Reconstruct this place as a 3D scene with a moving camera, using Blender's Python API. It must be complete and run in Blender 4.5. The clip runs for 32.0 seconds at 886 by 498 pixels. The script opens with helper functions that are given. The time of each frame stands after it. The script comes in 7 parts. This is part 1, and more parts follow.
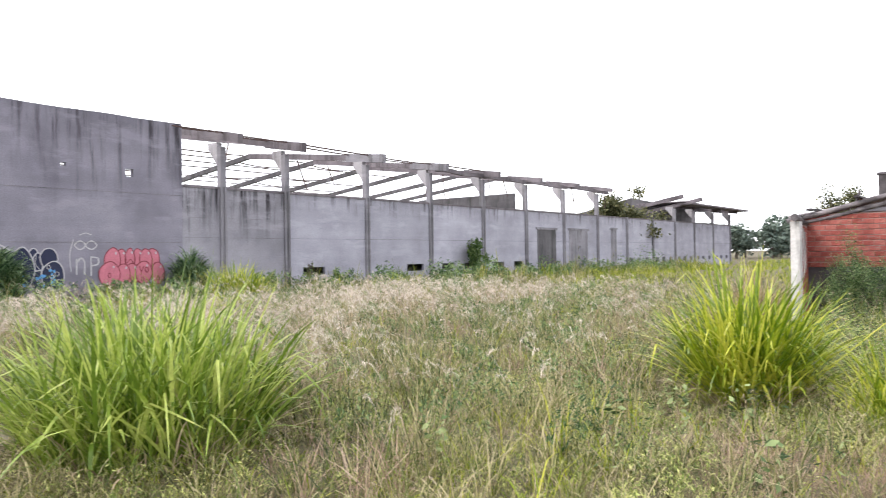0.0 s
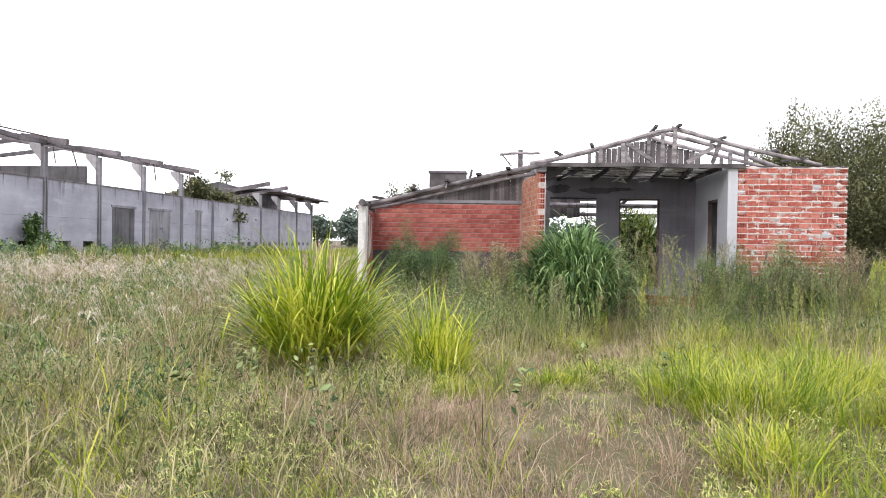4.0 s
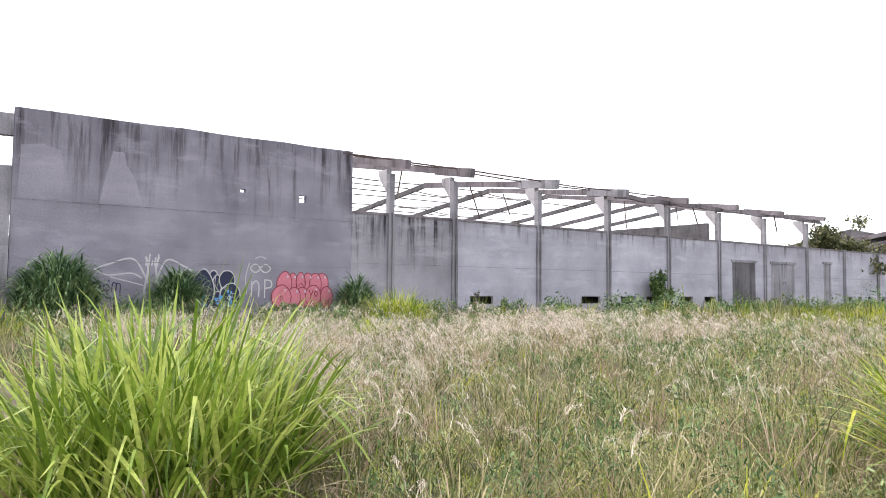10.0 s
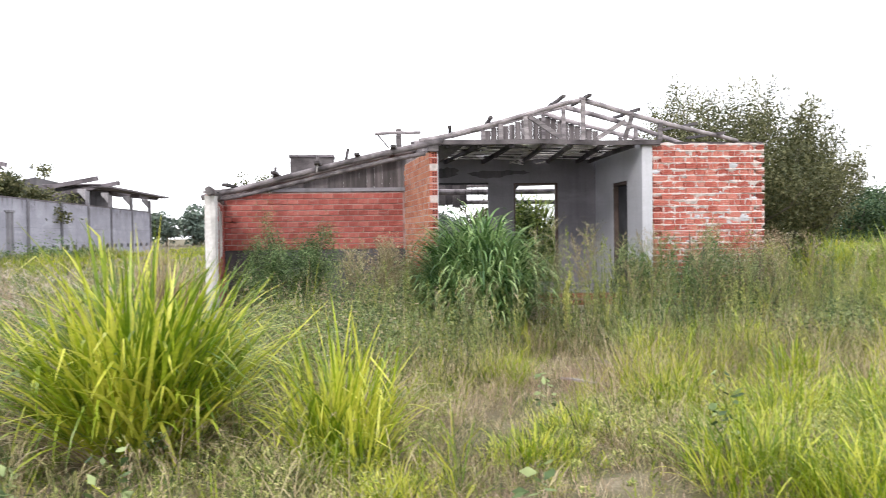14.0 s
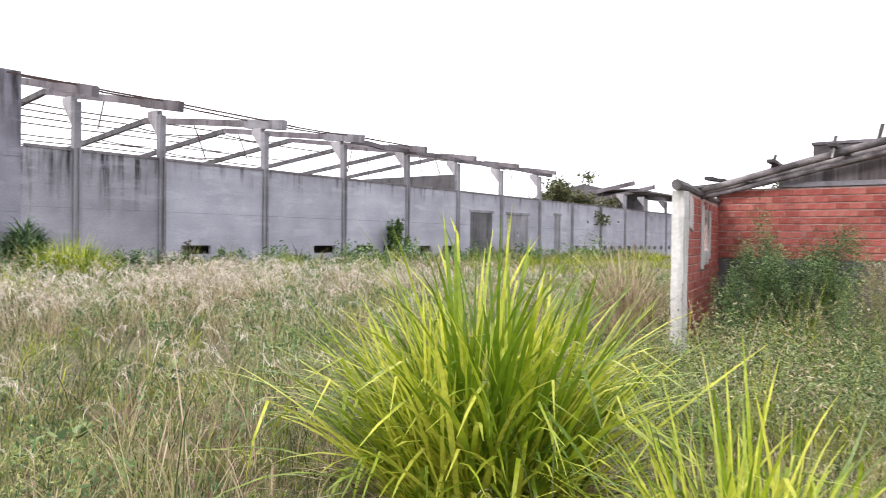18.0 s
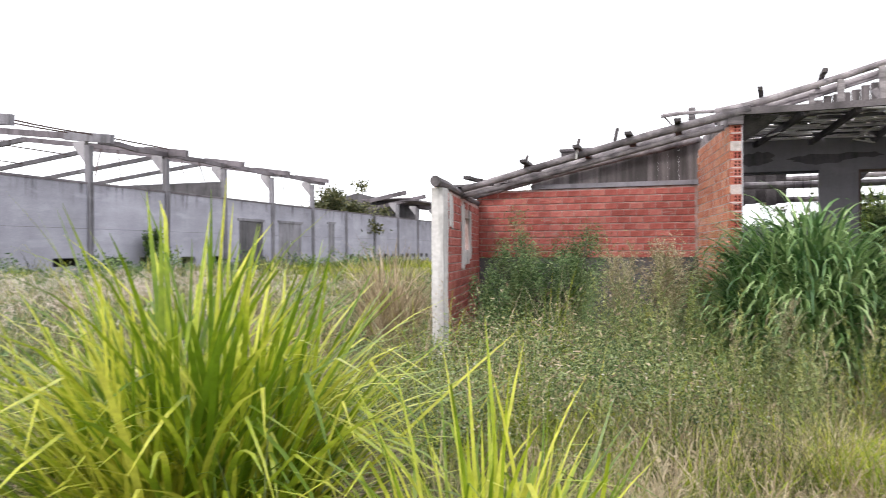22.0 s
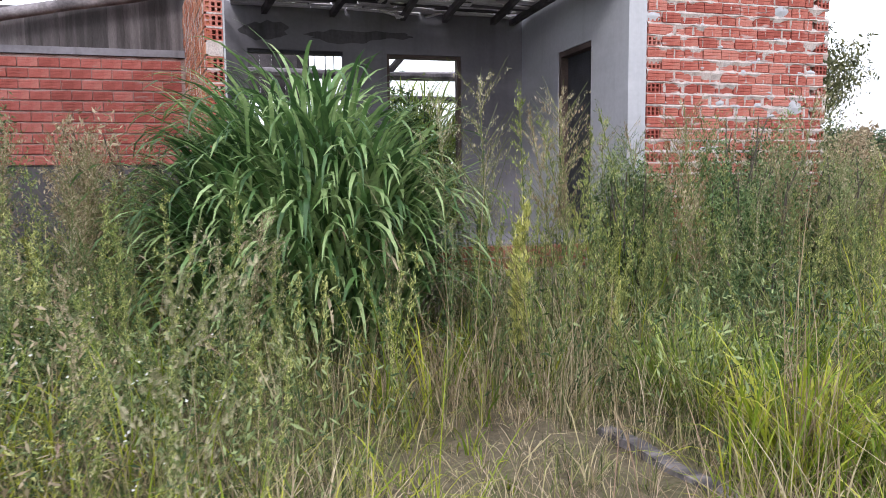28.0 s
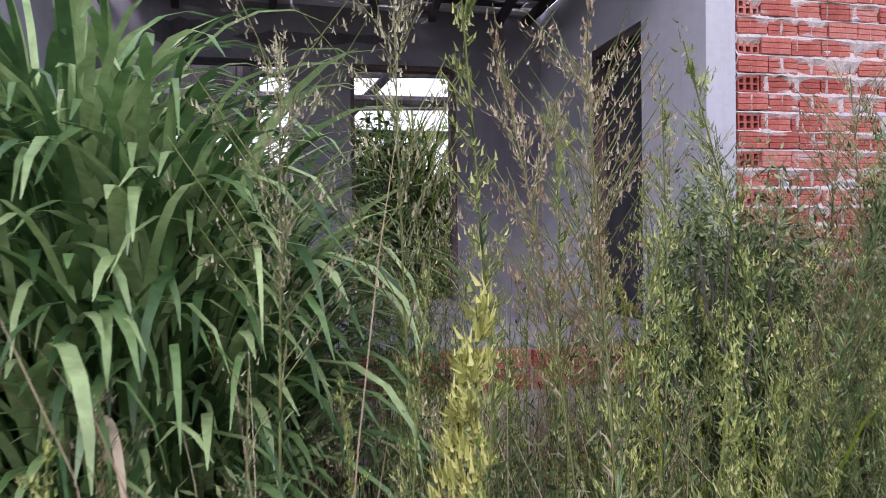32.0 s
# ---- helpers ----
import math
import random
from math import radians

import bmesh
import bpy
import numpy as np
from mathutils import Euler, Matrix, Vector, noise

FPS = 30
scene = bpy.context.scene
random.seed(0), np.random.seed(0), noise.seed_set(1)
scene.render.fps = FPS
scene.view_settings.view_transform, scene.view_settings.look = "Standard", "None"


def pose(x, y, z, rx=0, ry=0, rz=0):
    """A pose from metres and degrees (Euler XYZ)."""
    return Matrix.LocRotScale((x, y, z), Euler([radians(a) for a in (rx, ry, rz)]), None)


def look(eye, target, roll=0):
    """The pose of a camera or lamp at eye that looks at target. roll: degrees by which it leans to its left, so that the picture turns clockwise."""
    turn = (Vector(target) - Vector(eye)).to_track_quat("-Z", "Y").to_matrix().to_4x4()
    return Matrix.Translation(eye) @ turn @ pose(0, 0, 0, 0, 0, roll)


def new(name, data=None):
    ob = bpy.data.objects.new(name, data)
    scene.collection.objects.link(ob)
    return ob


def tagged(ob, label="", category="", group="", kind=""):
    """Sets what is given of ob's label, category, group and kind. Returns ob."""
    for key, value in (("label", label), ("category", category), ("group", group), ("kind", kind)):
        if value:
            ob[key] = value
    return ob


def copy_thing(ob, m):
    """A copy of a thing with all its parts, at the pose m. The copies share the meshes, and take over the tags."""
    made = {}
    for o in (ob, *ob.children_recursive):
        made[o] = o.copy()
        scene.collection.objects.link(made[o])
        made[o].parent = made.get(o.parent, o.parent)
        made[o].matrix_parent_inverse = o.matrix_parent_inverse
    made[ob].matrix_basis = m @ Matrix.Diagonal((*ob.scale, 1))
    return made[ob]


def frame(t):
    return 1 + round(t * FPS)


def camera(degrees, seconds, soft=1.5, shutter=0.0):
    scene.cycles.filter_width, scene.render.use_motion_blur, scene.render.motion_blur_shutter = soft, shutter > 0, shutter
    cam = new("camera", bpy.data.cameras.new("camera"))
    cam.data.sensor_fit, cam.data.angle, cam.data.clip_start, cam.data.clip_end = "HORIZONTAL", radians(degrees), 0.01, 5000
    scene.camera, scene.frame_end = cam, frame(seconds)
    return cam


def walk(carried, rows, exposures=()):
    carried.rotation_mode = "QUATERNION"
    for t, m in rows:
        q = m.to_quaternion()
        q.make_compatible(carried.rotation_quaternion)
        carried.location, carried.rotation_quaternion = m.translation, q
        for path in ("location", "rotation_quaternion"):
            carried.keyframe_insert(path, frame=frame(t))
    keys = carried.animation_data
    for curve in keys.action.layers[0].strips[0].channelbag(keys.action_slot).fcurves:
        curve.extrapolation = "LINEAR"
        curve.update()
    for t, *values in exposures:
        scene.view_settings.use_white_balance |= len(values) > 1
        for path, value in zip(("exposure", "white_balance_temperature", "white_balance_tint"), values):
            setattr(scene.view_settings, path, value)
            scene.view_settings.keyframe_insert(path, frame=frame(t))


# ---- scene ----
cam = camera(64.1, 32.0, soft=0.9, shutter=0.25)
PATH = [
    (0, (-0.529, 2.422, 1.512), (-1.788, 3.976, 1.528), -0.8),
    (1, (-0.502, 2.497, 1.494), (-1.397, 4.286, 1.517), -0.1),
    (2, (-0.502, 2.425, 1.487), (-1.105, 4.332, 1.509), 0.1),
    (2.5, (-0.504, 2.395, 1.486), (-0.996, 4.333, 1.508), 0.0),
    (4.5, (-0.405, 2.473, 1.314), (-0.603, 4.462, 1.254), 1.2),
    (5, (-0.437, 2.552, 1.314), (-0.809, 4.513, 1.189), 1.2),
    (6, (-0.857, 2.841, 1.342), (-1.76, 4.618, 1.17), 0.3),
    (7, (-1.08, 3.314, 1.376), (-2.417, 4.801, 1.351), 0.0),
    (8, (-0.984, 3.699, 1.342), (-2.407, 5.104, 1.35), 0.2),
    (9, (-0.925, 4.07, 1.373), (-2.531, 5.258, 1.465), 0.5),
    (10, (-1.017, 4.07, 1.392), (-2.637, 5.237, 1.501), 0.6),
    (11, (-1.121, 4.088, 1.404), (-2.763, 5.226, 1.509), 0.4),
    (12, (-1.304, 4.071, 1.322), (-2.38, 5.754, 1.41), -0.4),
    (13, (-1.353, 4.79, 1.366), (-1.818, 6.735, 1.352), -0.8),
    (13.5, (-1.239, 4.936, 1.425), (-1.337, 6.934, 1.387), -0.7),
    (15.5, (-0.563, 5.364, 1.132), (-0.1, 7.309, 1.095), -1.5),
    (16, (-0.536, 5.684, 1.193), (-0.516, 7.683, 1.163), -1.0),
    (17, (-0.548, 6.46, 1.393), (-1.308, 8.31, 1.366), 0.1),
    (18, (-0.645, 6.895, 1.374), (-1.836, 8.502, 1.348), 0.7),
    (19, (-0.749, 7.496, 1.431), (-2.277, 8.786, 1.395), 0.7),
    (20, (-1.165, 7.422, 1.402), (-2.755, 8.636, 1.379), 0.6),
    (21, (-0.588, 7.18, 1.257), (-1.737, 8.817, 1.262), 0.1),
    (22, (-0.707, 7.485, 1.25), (-1.347, 9.38, 1.256), -0.3),
    (23, (-0.74, 7.91, 1.181), (-0.596, 9.905, 1.196), -0.6),
    (24, (-0.555, 8.431, 1.165), (0.094, 10.323, 1.167), -0.4),
    (24.1, (-0.532, 8.503, 1.162), (0.097, 10.401, 1.162), -0.4),
    (24.5, (-0.477, 8.655, 1.19), (-0.059, 10.61, 1.18), -0.3),
    (26.5, (-0.333, 9.958, 1.053), (-0.077, 11.942, 1.039), -0.2),
    (27, (-0.176, 10.319, 0.996), (0.112, 12.298, 0.962), -0.2),
    (28, (0.14, 10.996, 0.976), (0.667, 12.914, 0.771), -0.6),
    (29, (0.611, 11.62, 0.915), (1.153, 13.541, 0.792), -0.5),
    (30, (0.733, 12.268, 0.955), (1.209, 14.209, 0.89), -1.1),
    (30.4, (0.821, 12.519, 0.958), (1.287, 14.463, 0.907), 0.0),
    (31, (0.977, 12.813, 0.85), (1.435, 14.759, 0.8), -1.2),
    (32, (1.292, 13.421, 0.932), (1.716, 15.376, 0.899), -0.8),
]
walk(cam, [(t, look(eye, target, roll)) for t, eye, target, roll in PATH], exposures=[(0, 0.85, 6500, 10), (2.5, 0.84, 6500, 10), (4.7, 0.68, 6500, 10), (6, 0.76, 6500, 10), (7.5, 0.84, 6500, 10), (20, 0.82, 6500, 10), (23.5, 0.65, 6500, 10), (28, 0.59, 6100, 13), (30, 0.53, 6000, 21), (32, 0.46, 5850, 26)])

# ---- world, sun, exposure ----
world = bpy.data.worlds.new("world")
scene.world = world
world.use_nodes = True
wn, wl = world.node_tree.nodes, world.node_tree.links
wn.clear()
w_out = wn.new("ShaderNodeOutputWorld")
w_bg = wn.new("ShaderNodeBackground")
w_sky = wn.new("ShaderNodeTexSky")
w_sky.sky_type = "NISHITA"
w_sky.sun_disc = False
w_sky.sun_elevation, w_sky.sun_rotation = radians(34), radians(200)
w_sky.air_density, w_sky.dust_density = 1.0, 4.0
w_mix = wn.new("ShaderNodeMix")
w_mix.data_type = "RGBA"
w_mix.inputs[0].default_value = 0.93
w_mix.inputs[7].default_value = (12.9, 13.1, 13.7, 1)   # even bright cloud cover
wl.new(w_sky.outputs[0], w_mix.inputs[6])
wl.new(w_mix.outputs[2], w_bg.inputs[0])
w_bg.inputs[1].default_value = 0.1
wl.new(w_bg.outputs[0], w_out.inputs[0])
sun = new("sun", bpy.data.lights.new("sun", "SUN"))
sun.data.energy, sun.data.angle, sun.data.color = 1.1, radians(14), (1.0, 0.95, 0.88)
sun.matrix_world = look((0, 0, 0), (0.27, 0.75, -0.54))


# ---- materials ----
def mat(name, cols, scale=4.0, fine=60.0, rough=0.85, bump=0.25, stretch=(1, 1, 1), vary=0.0, island=0.0, translucent=0.0, spec=0.3,
        metal=0.0, contrast=0.35, detail=6.0, bump_dist=0.01, grain=0.2):
    """A procedural surface: a ramp of colours over broad noise, fine grain on top, bump, and a shift of brightness per object or island."""
    m = bpy.data.materials.new(name)
    m.use_nodes = True
    nt = m.node_tree
    n, l = nt.nodes, nt.links
    b = n["Principled BSDF"]
    b.inputs["Roughness"].default_value, b.inputs["Metallic"].default_value = rough, metal
    b.inputs["Specular IOR Level"].default_value = spec
    tc, mp = n.new("ShaderNodeTexCoord"), n.new("ShaderNodeMapping")
    mp.inputs["Scale"].default_value = stretch
    l.new(tc.outputs["Object"], mp.inputs[0])
    n1, n2 = n.new("ShaderNodeTexNoise"), n.new("ShaderNodeTexNoise")
    n1.inputs["Scale"].default_value, n1.inputs["Detail"].default_value = scale, detail
    n2.inputs["Scale"].default_value, n2.inputs["Detail"].default_value = fine, 3.0
    l.new(mp.outputs[0], n1.inputs[0])
    l.new(mp.outputs[0], n2.inputs[0])
    r = n.new("ShaderNodeValToRGB")
    e = r.color_ramp.elements
    while len(e) < len(cols):
        e.new(0.5)
    for k, c in enumerate(cols):
        e[k].position = 0.5 + contrast * (k / max(1, len(cols) - 1) - 0.5) if len(cols) > 1 else 0
        e[k].color = (*c, 1)
    fac = n1.outputs[0]
    if island or vary:
        info = n.new("ShaderNodeNewGeometry") if island else n.new("ShaderNodeObjectInfo")
        rnd = info.outputs["Random Per Island"] if island else info.outputs["Random"]
        ma = n.new("ShaderNodeMath")
        ma.operation = "MULTIPLY_ADD"
        ma.inputs[1].default_value, ma.inputs[2].default_value = (island or vary), -(island or vary) / 2
        l.new(rnd, ma.inputs[0])
        ad = n.new("ShaderNodeMath")
        l.new(ma.outputs[0], ad.inputs[0])
        l.new(fac, ad.inputs[1])
        fac = ad.outputs[0]
    l.new(fac, r.inputs[0])
    hs = n.new("ShaderNodeHueSaturation")
    mr = n.new("ShaderNodeMapRange")
    mr.inputs[1].default_value, mr.inputs[2].default_value, mr.inputs[3].default_value, mr.inputs[4].default_value = 0.3, 0.7, 1 - grain, 1 + grain
    l.new(n2.outputs[0], mr.inputs[0])
    l.new(mr.outputs[0], hs.inputs["Value"])
    l.new(r.outputs[0], hs.inputs["Color"])
    l.new(hs.outputs[0], b.inputs["Base Color"])
    if bump:
        bp = n.new("ShaderNodeBump")
        bp.inputs["Strength"].default_value, bp.inputs["Distance"].default_value = bump, bump_dist
        l.new(n2.outputs[0], bp.inputs["Height"])
        l.new(bp.outputs[0], b.inputs["Normal"])
    if translucent:
        tr, mx = n.new("ShaderNodeBsdfTranslucent"), n.new("ShaderNodeMixShader")
        mx.inputs[0].default_value = translucent
        l.new(hs.outputs[0], tr.inputs[0])
        l.new(b.outputs[0], mx.inputs[1])
        l.new(tr.outputs[0], mx.inputs[2])
        l.new(mx.outputs[0], n["Material Output"].inputs[0])
    return m


def concrete(name, light, mid, dark, streak=0.55, top=None, grain=0.12, bump=0.3, thr=0.5, grime=0.0):
    """Weathered cast concrete: cloudy patches at two sizes, lift bands, thin black rain streaks that hang from the top edge, specks."""
    m = mat(name, [mid, light], scale=0.7, fine=25, rough=0.92, bump=bump, contrast=0.42, grain=grain, detail=9.0)
    n, l = m.node_tree.nodes, m.node_tree.links
    b = n["Principled BSDF"]
    base = b.inputs["Base Color"].links[0].from_socket
    tc = n.new("ShaderNodeTexCoord")

    def tex(scale, stretch, detail, rough=0.6):
        mp, t = n.new("ShaderNodeMapping"), n.new("ShaderNodeTexNoise")
        mp.inputs["Scale"].default_value = stretch
        t.inputs["Scale"].default_value, t.inputs["Detail"].default_value, t.inputs["Roughness"].default_value = scale, detail, rough
        l.new(tc.outputs["Object"], mp.inputs[0])
        l.new(mp.outputs[0], t.inputs[0])
        return t.outputs[0]

    def ranged(v, a, c, lo=0.0, hi=1.0):
        r = n.new("ShaderNodeMapRange")
        r.inputs[1].default_value, r.inputs[2].default_value, r.inputs[3].default_value, r.inputs[4].default_value = a, c, lo, hi
        l.new(v, r.inputs[0])
        return r.outputs[0]

    def calc(op, a, c):
        q = n.new("ShaderNodeMath")
        q.operation = op
        for k, v in enumerate((a, c)):
            if isinstance(v, (int, float)):
                q.inputs[k].default_value = v
            else:
                l.new(v, q.inputs[k])
        return q.outputs[0]

    def over(under_, fac, c):
        mx = n.new("ShaderNodeMix")
        mx.data_type = "RGBA"
        mx.inputs[7].default_value = (*c, 1)
        l.new(fac, mx.inputs[0])
        l.new(under_, mx.inputs[6])
        return mx.outputs[2]
    fac = ranged(tex(1.0, (3.2, 3.2, 0.22), 8.0, 0.68), thr, thr + 0.12)
    if top is not None:
        sp = n.new("ShaderNodeSeparateXYZ")
        l.new(tc.outputs["Object"], sp.inputs[0])
        reach = ranged(tex(1.0, (0.9, 0.9, 0.02), 5.0, 0.7), 0.3, 0.7, -0.55, 0.75)
        z = calc("ADD", ranged(sp.outputs[2], top[0], top[1]), calc("MULTIPLY", reach, 0.8))
        hang = ranged(z, 0.35, 1.15)
        fac = calc("MULTIPLY", fac, hang)
        if grime:
            base = over(base, calc("MULTIPLY", ranged(calc("MULTIPLY", hang, ranged(tex(0.55, (1, 1, 0.5), 6.0), 0.32, 0.62)), 0.0, 1.0), grime), tuple(0.5 * (u + v) for u, v in zip(mid, dark)))
    base = over(base, calc("MULTIPLY", fac, streak), dark)
    base = over(base, ranged(tex(5.0, (1, 1, 0.7), 6.0, 0.7), 0.66, 0.74, 0.0, 0.5), dark)
    base = over(base, ranged(tex(1.3, (0.5, 0.5, 1.6), 5.0, 0.6), 0.56, 0.66, 0.0, 0.3), tuple(min(1, v * 1.25) for v in light))
    hv = n.new("ShaderNodeHueSaturation")
    l.new(base, hv.inputs["Color"])
    info = n.new("ShaderNodeObjectInfo")
    l.new(calc("MULTIPLY", ranged(tex(1.6, (0.12, 0.12, 1.3), 4.0), 0.3, 0.7, 0.92, 1.07), ranged(info.outputs["Random"], 0.0, 1.0, 0.93, 1.07)), hv.inputs["Value"])
    l.new(hv.outputs[0], b.inputs["Base Color"])
    return m


def smeared(m, cover=0.6, tint=(0.5, 0.45, 0.44), scale=9.0):
    """Thin dried mortar smeared over parts of a surface."""
    n, l = m.node_tree.nodes, m.node_tree.links
    b = n["Principled BSDF"]
    base = b.inputs["Base Color"].links[0].from_socket
    ge, mp, ns, mr, mx = n.new("ShaderNodeNewGeometry"), n.new("ShaderNodeMapping"), n.new("ShaderNodeTexNoise"), n.new("ShaderNodeMapRange"), n.new("ShaderNodeMix")
    mp.inputs["Scale"].default_value = (0.4, 0.4, 2.0)
    ns.inputs["Scale"].default_value, ns.inputs["Detail"].default_value, ns.inputs["Roughness"].default_value = scale, 7.0, 0.62
    mr.inputs[1].default_value, mr.inputs[2].default_value, mr.inputs[4].default_value = cover, cover + 0.07, 0.8
    mx.data_type = "RGBA"
    mx.inputs[7].default_value = (*tint, 1)
    l.new(ge.outputs["Position"], mp.inputs[0])
    l.new(mp.outputs[0], ns.inputs[0])
    l.new(ns.outputs[0], mr.inputs[0])
    l.new(mr.outputs[0], mx.inputs[0])
    l.new(base, mx.inputs[6])
    l.new(mx.outputs[2], b.inputs["Base Color"])
    return m


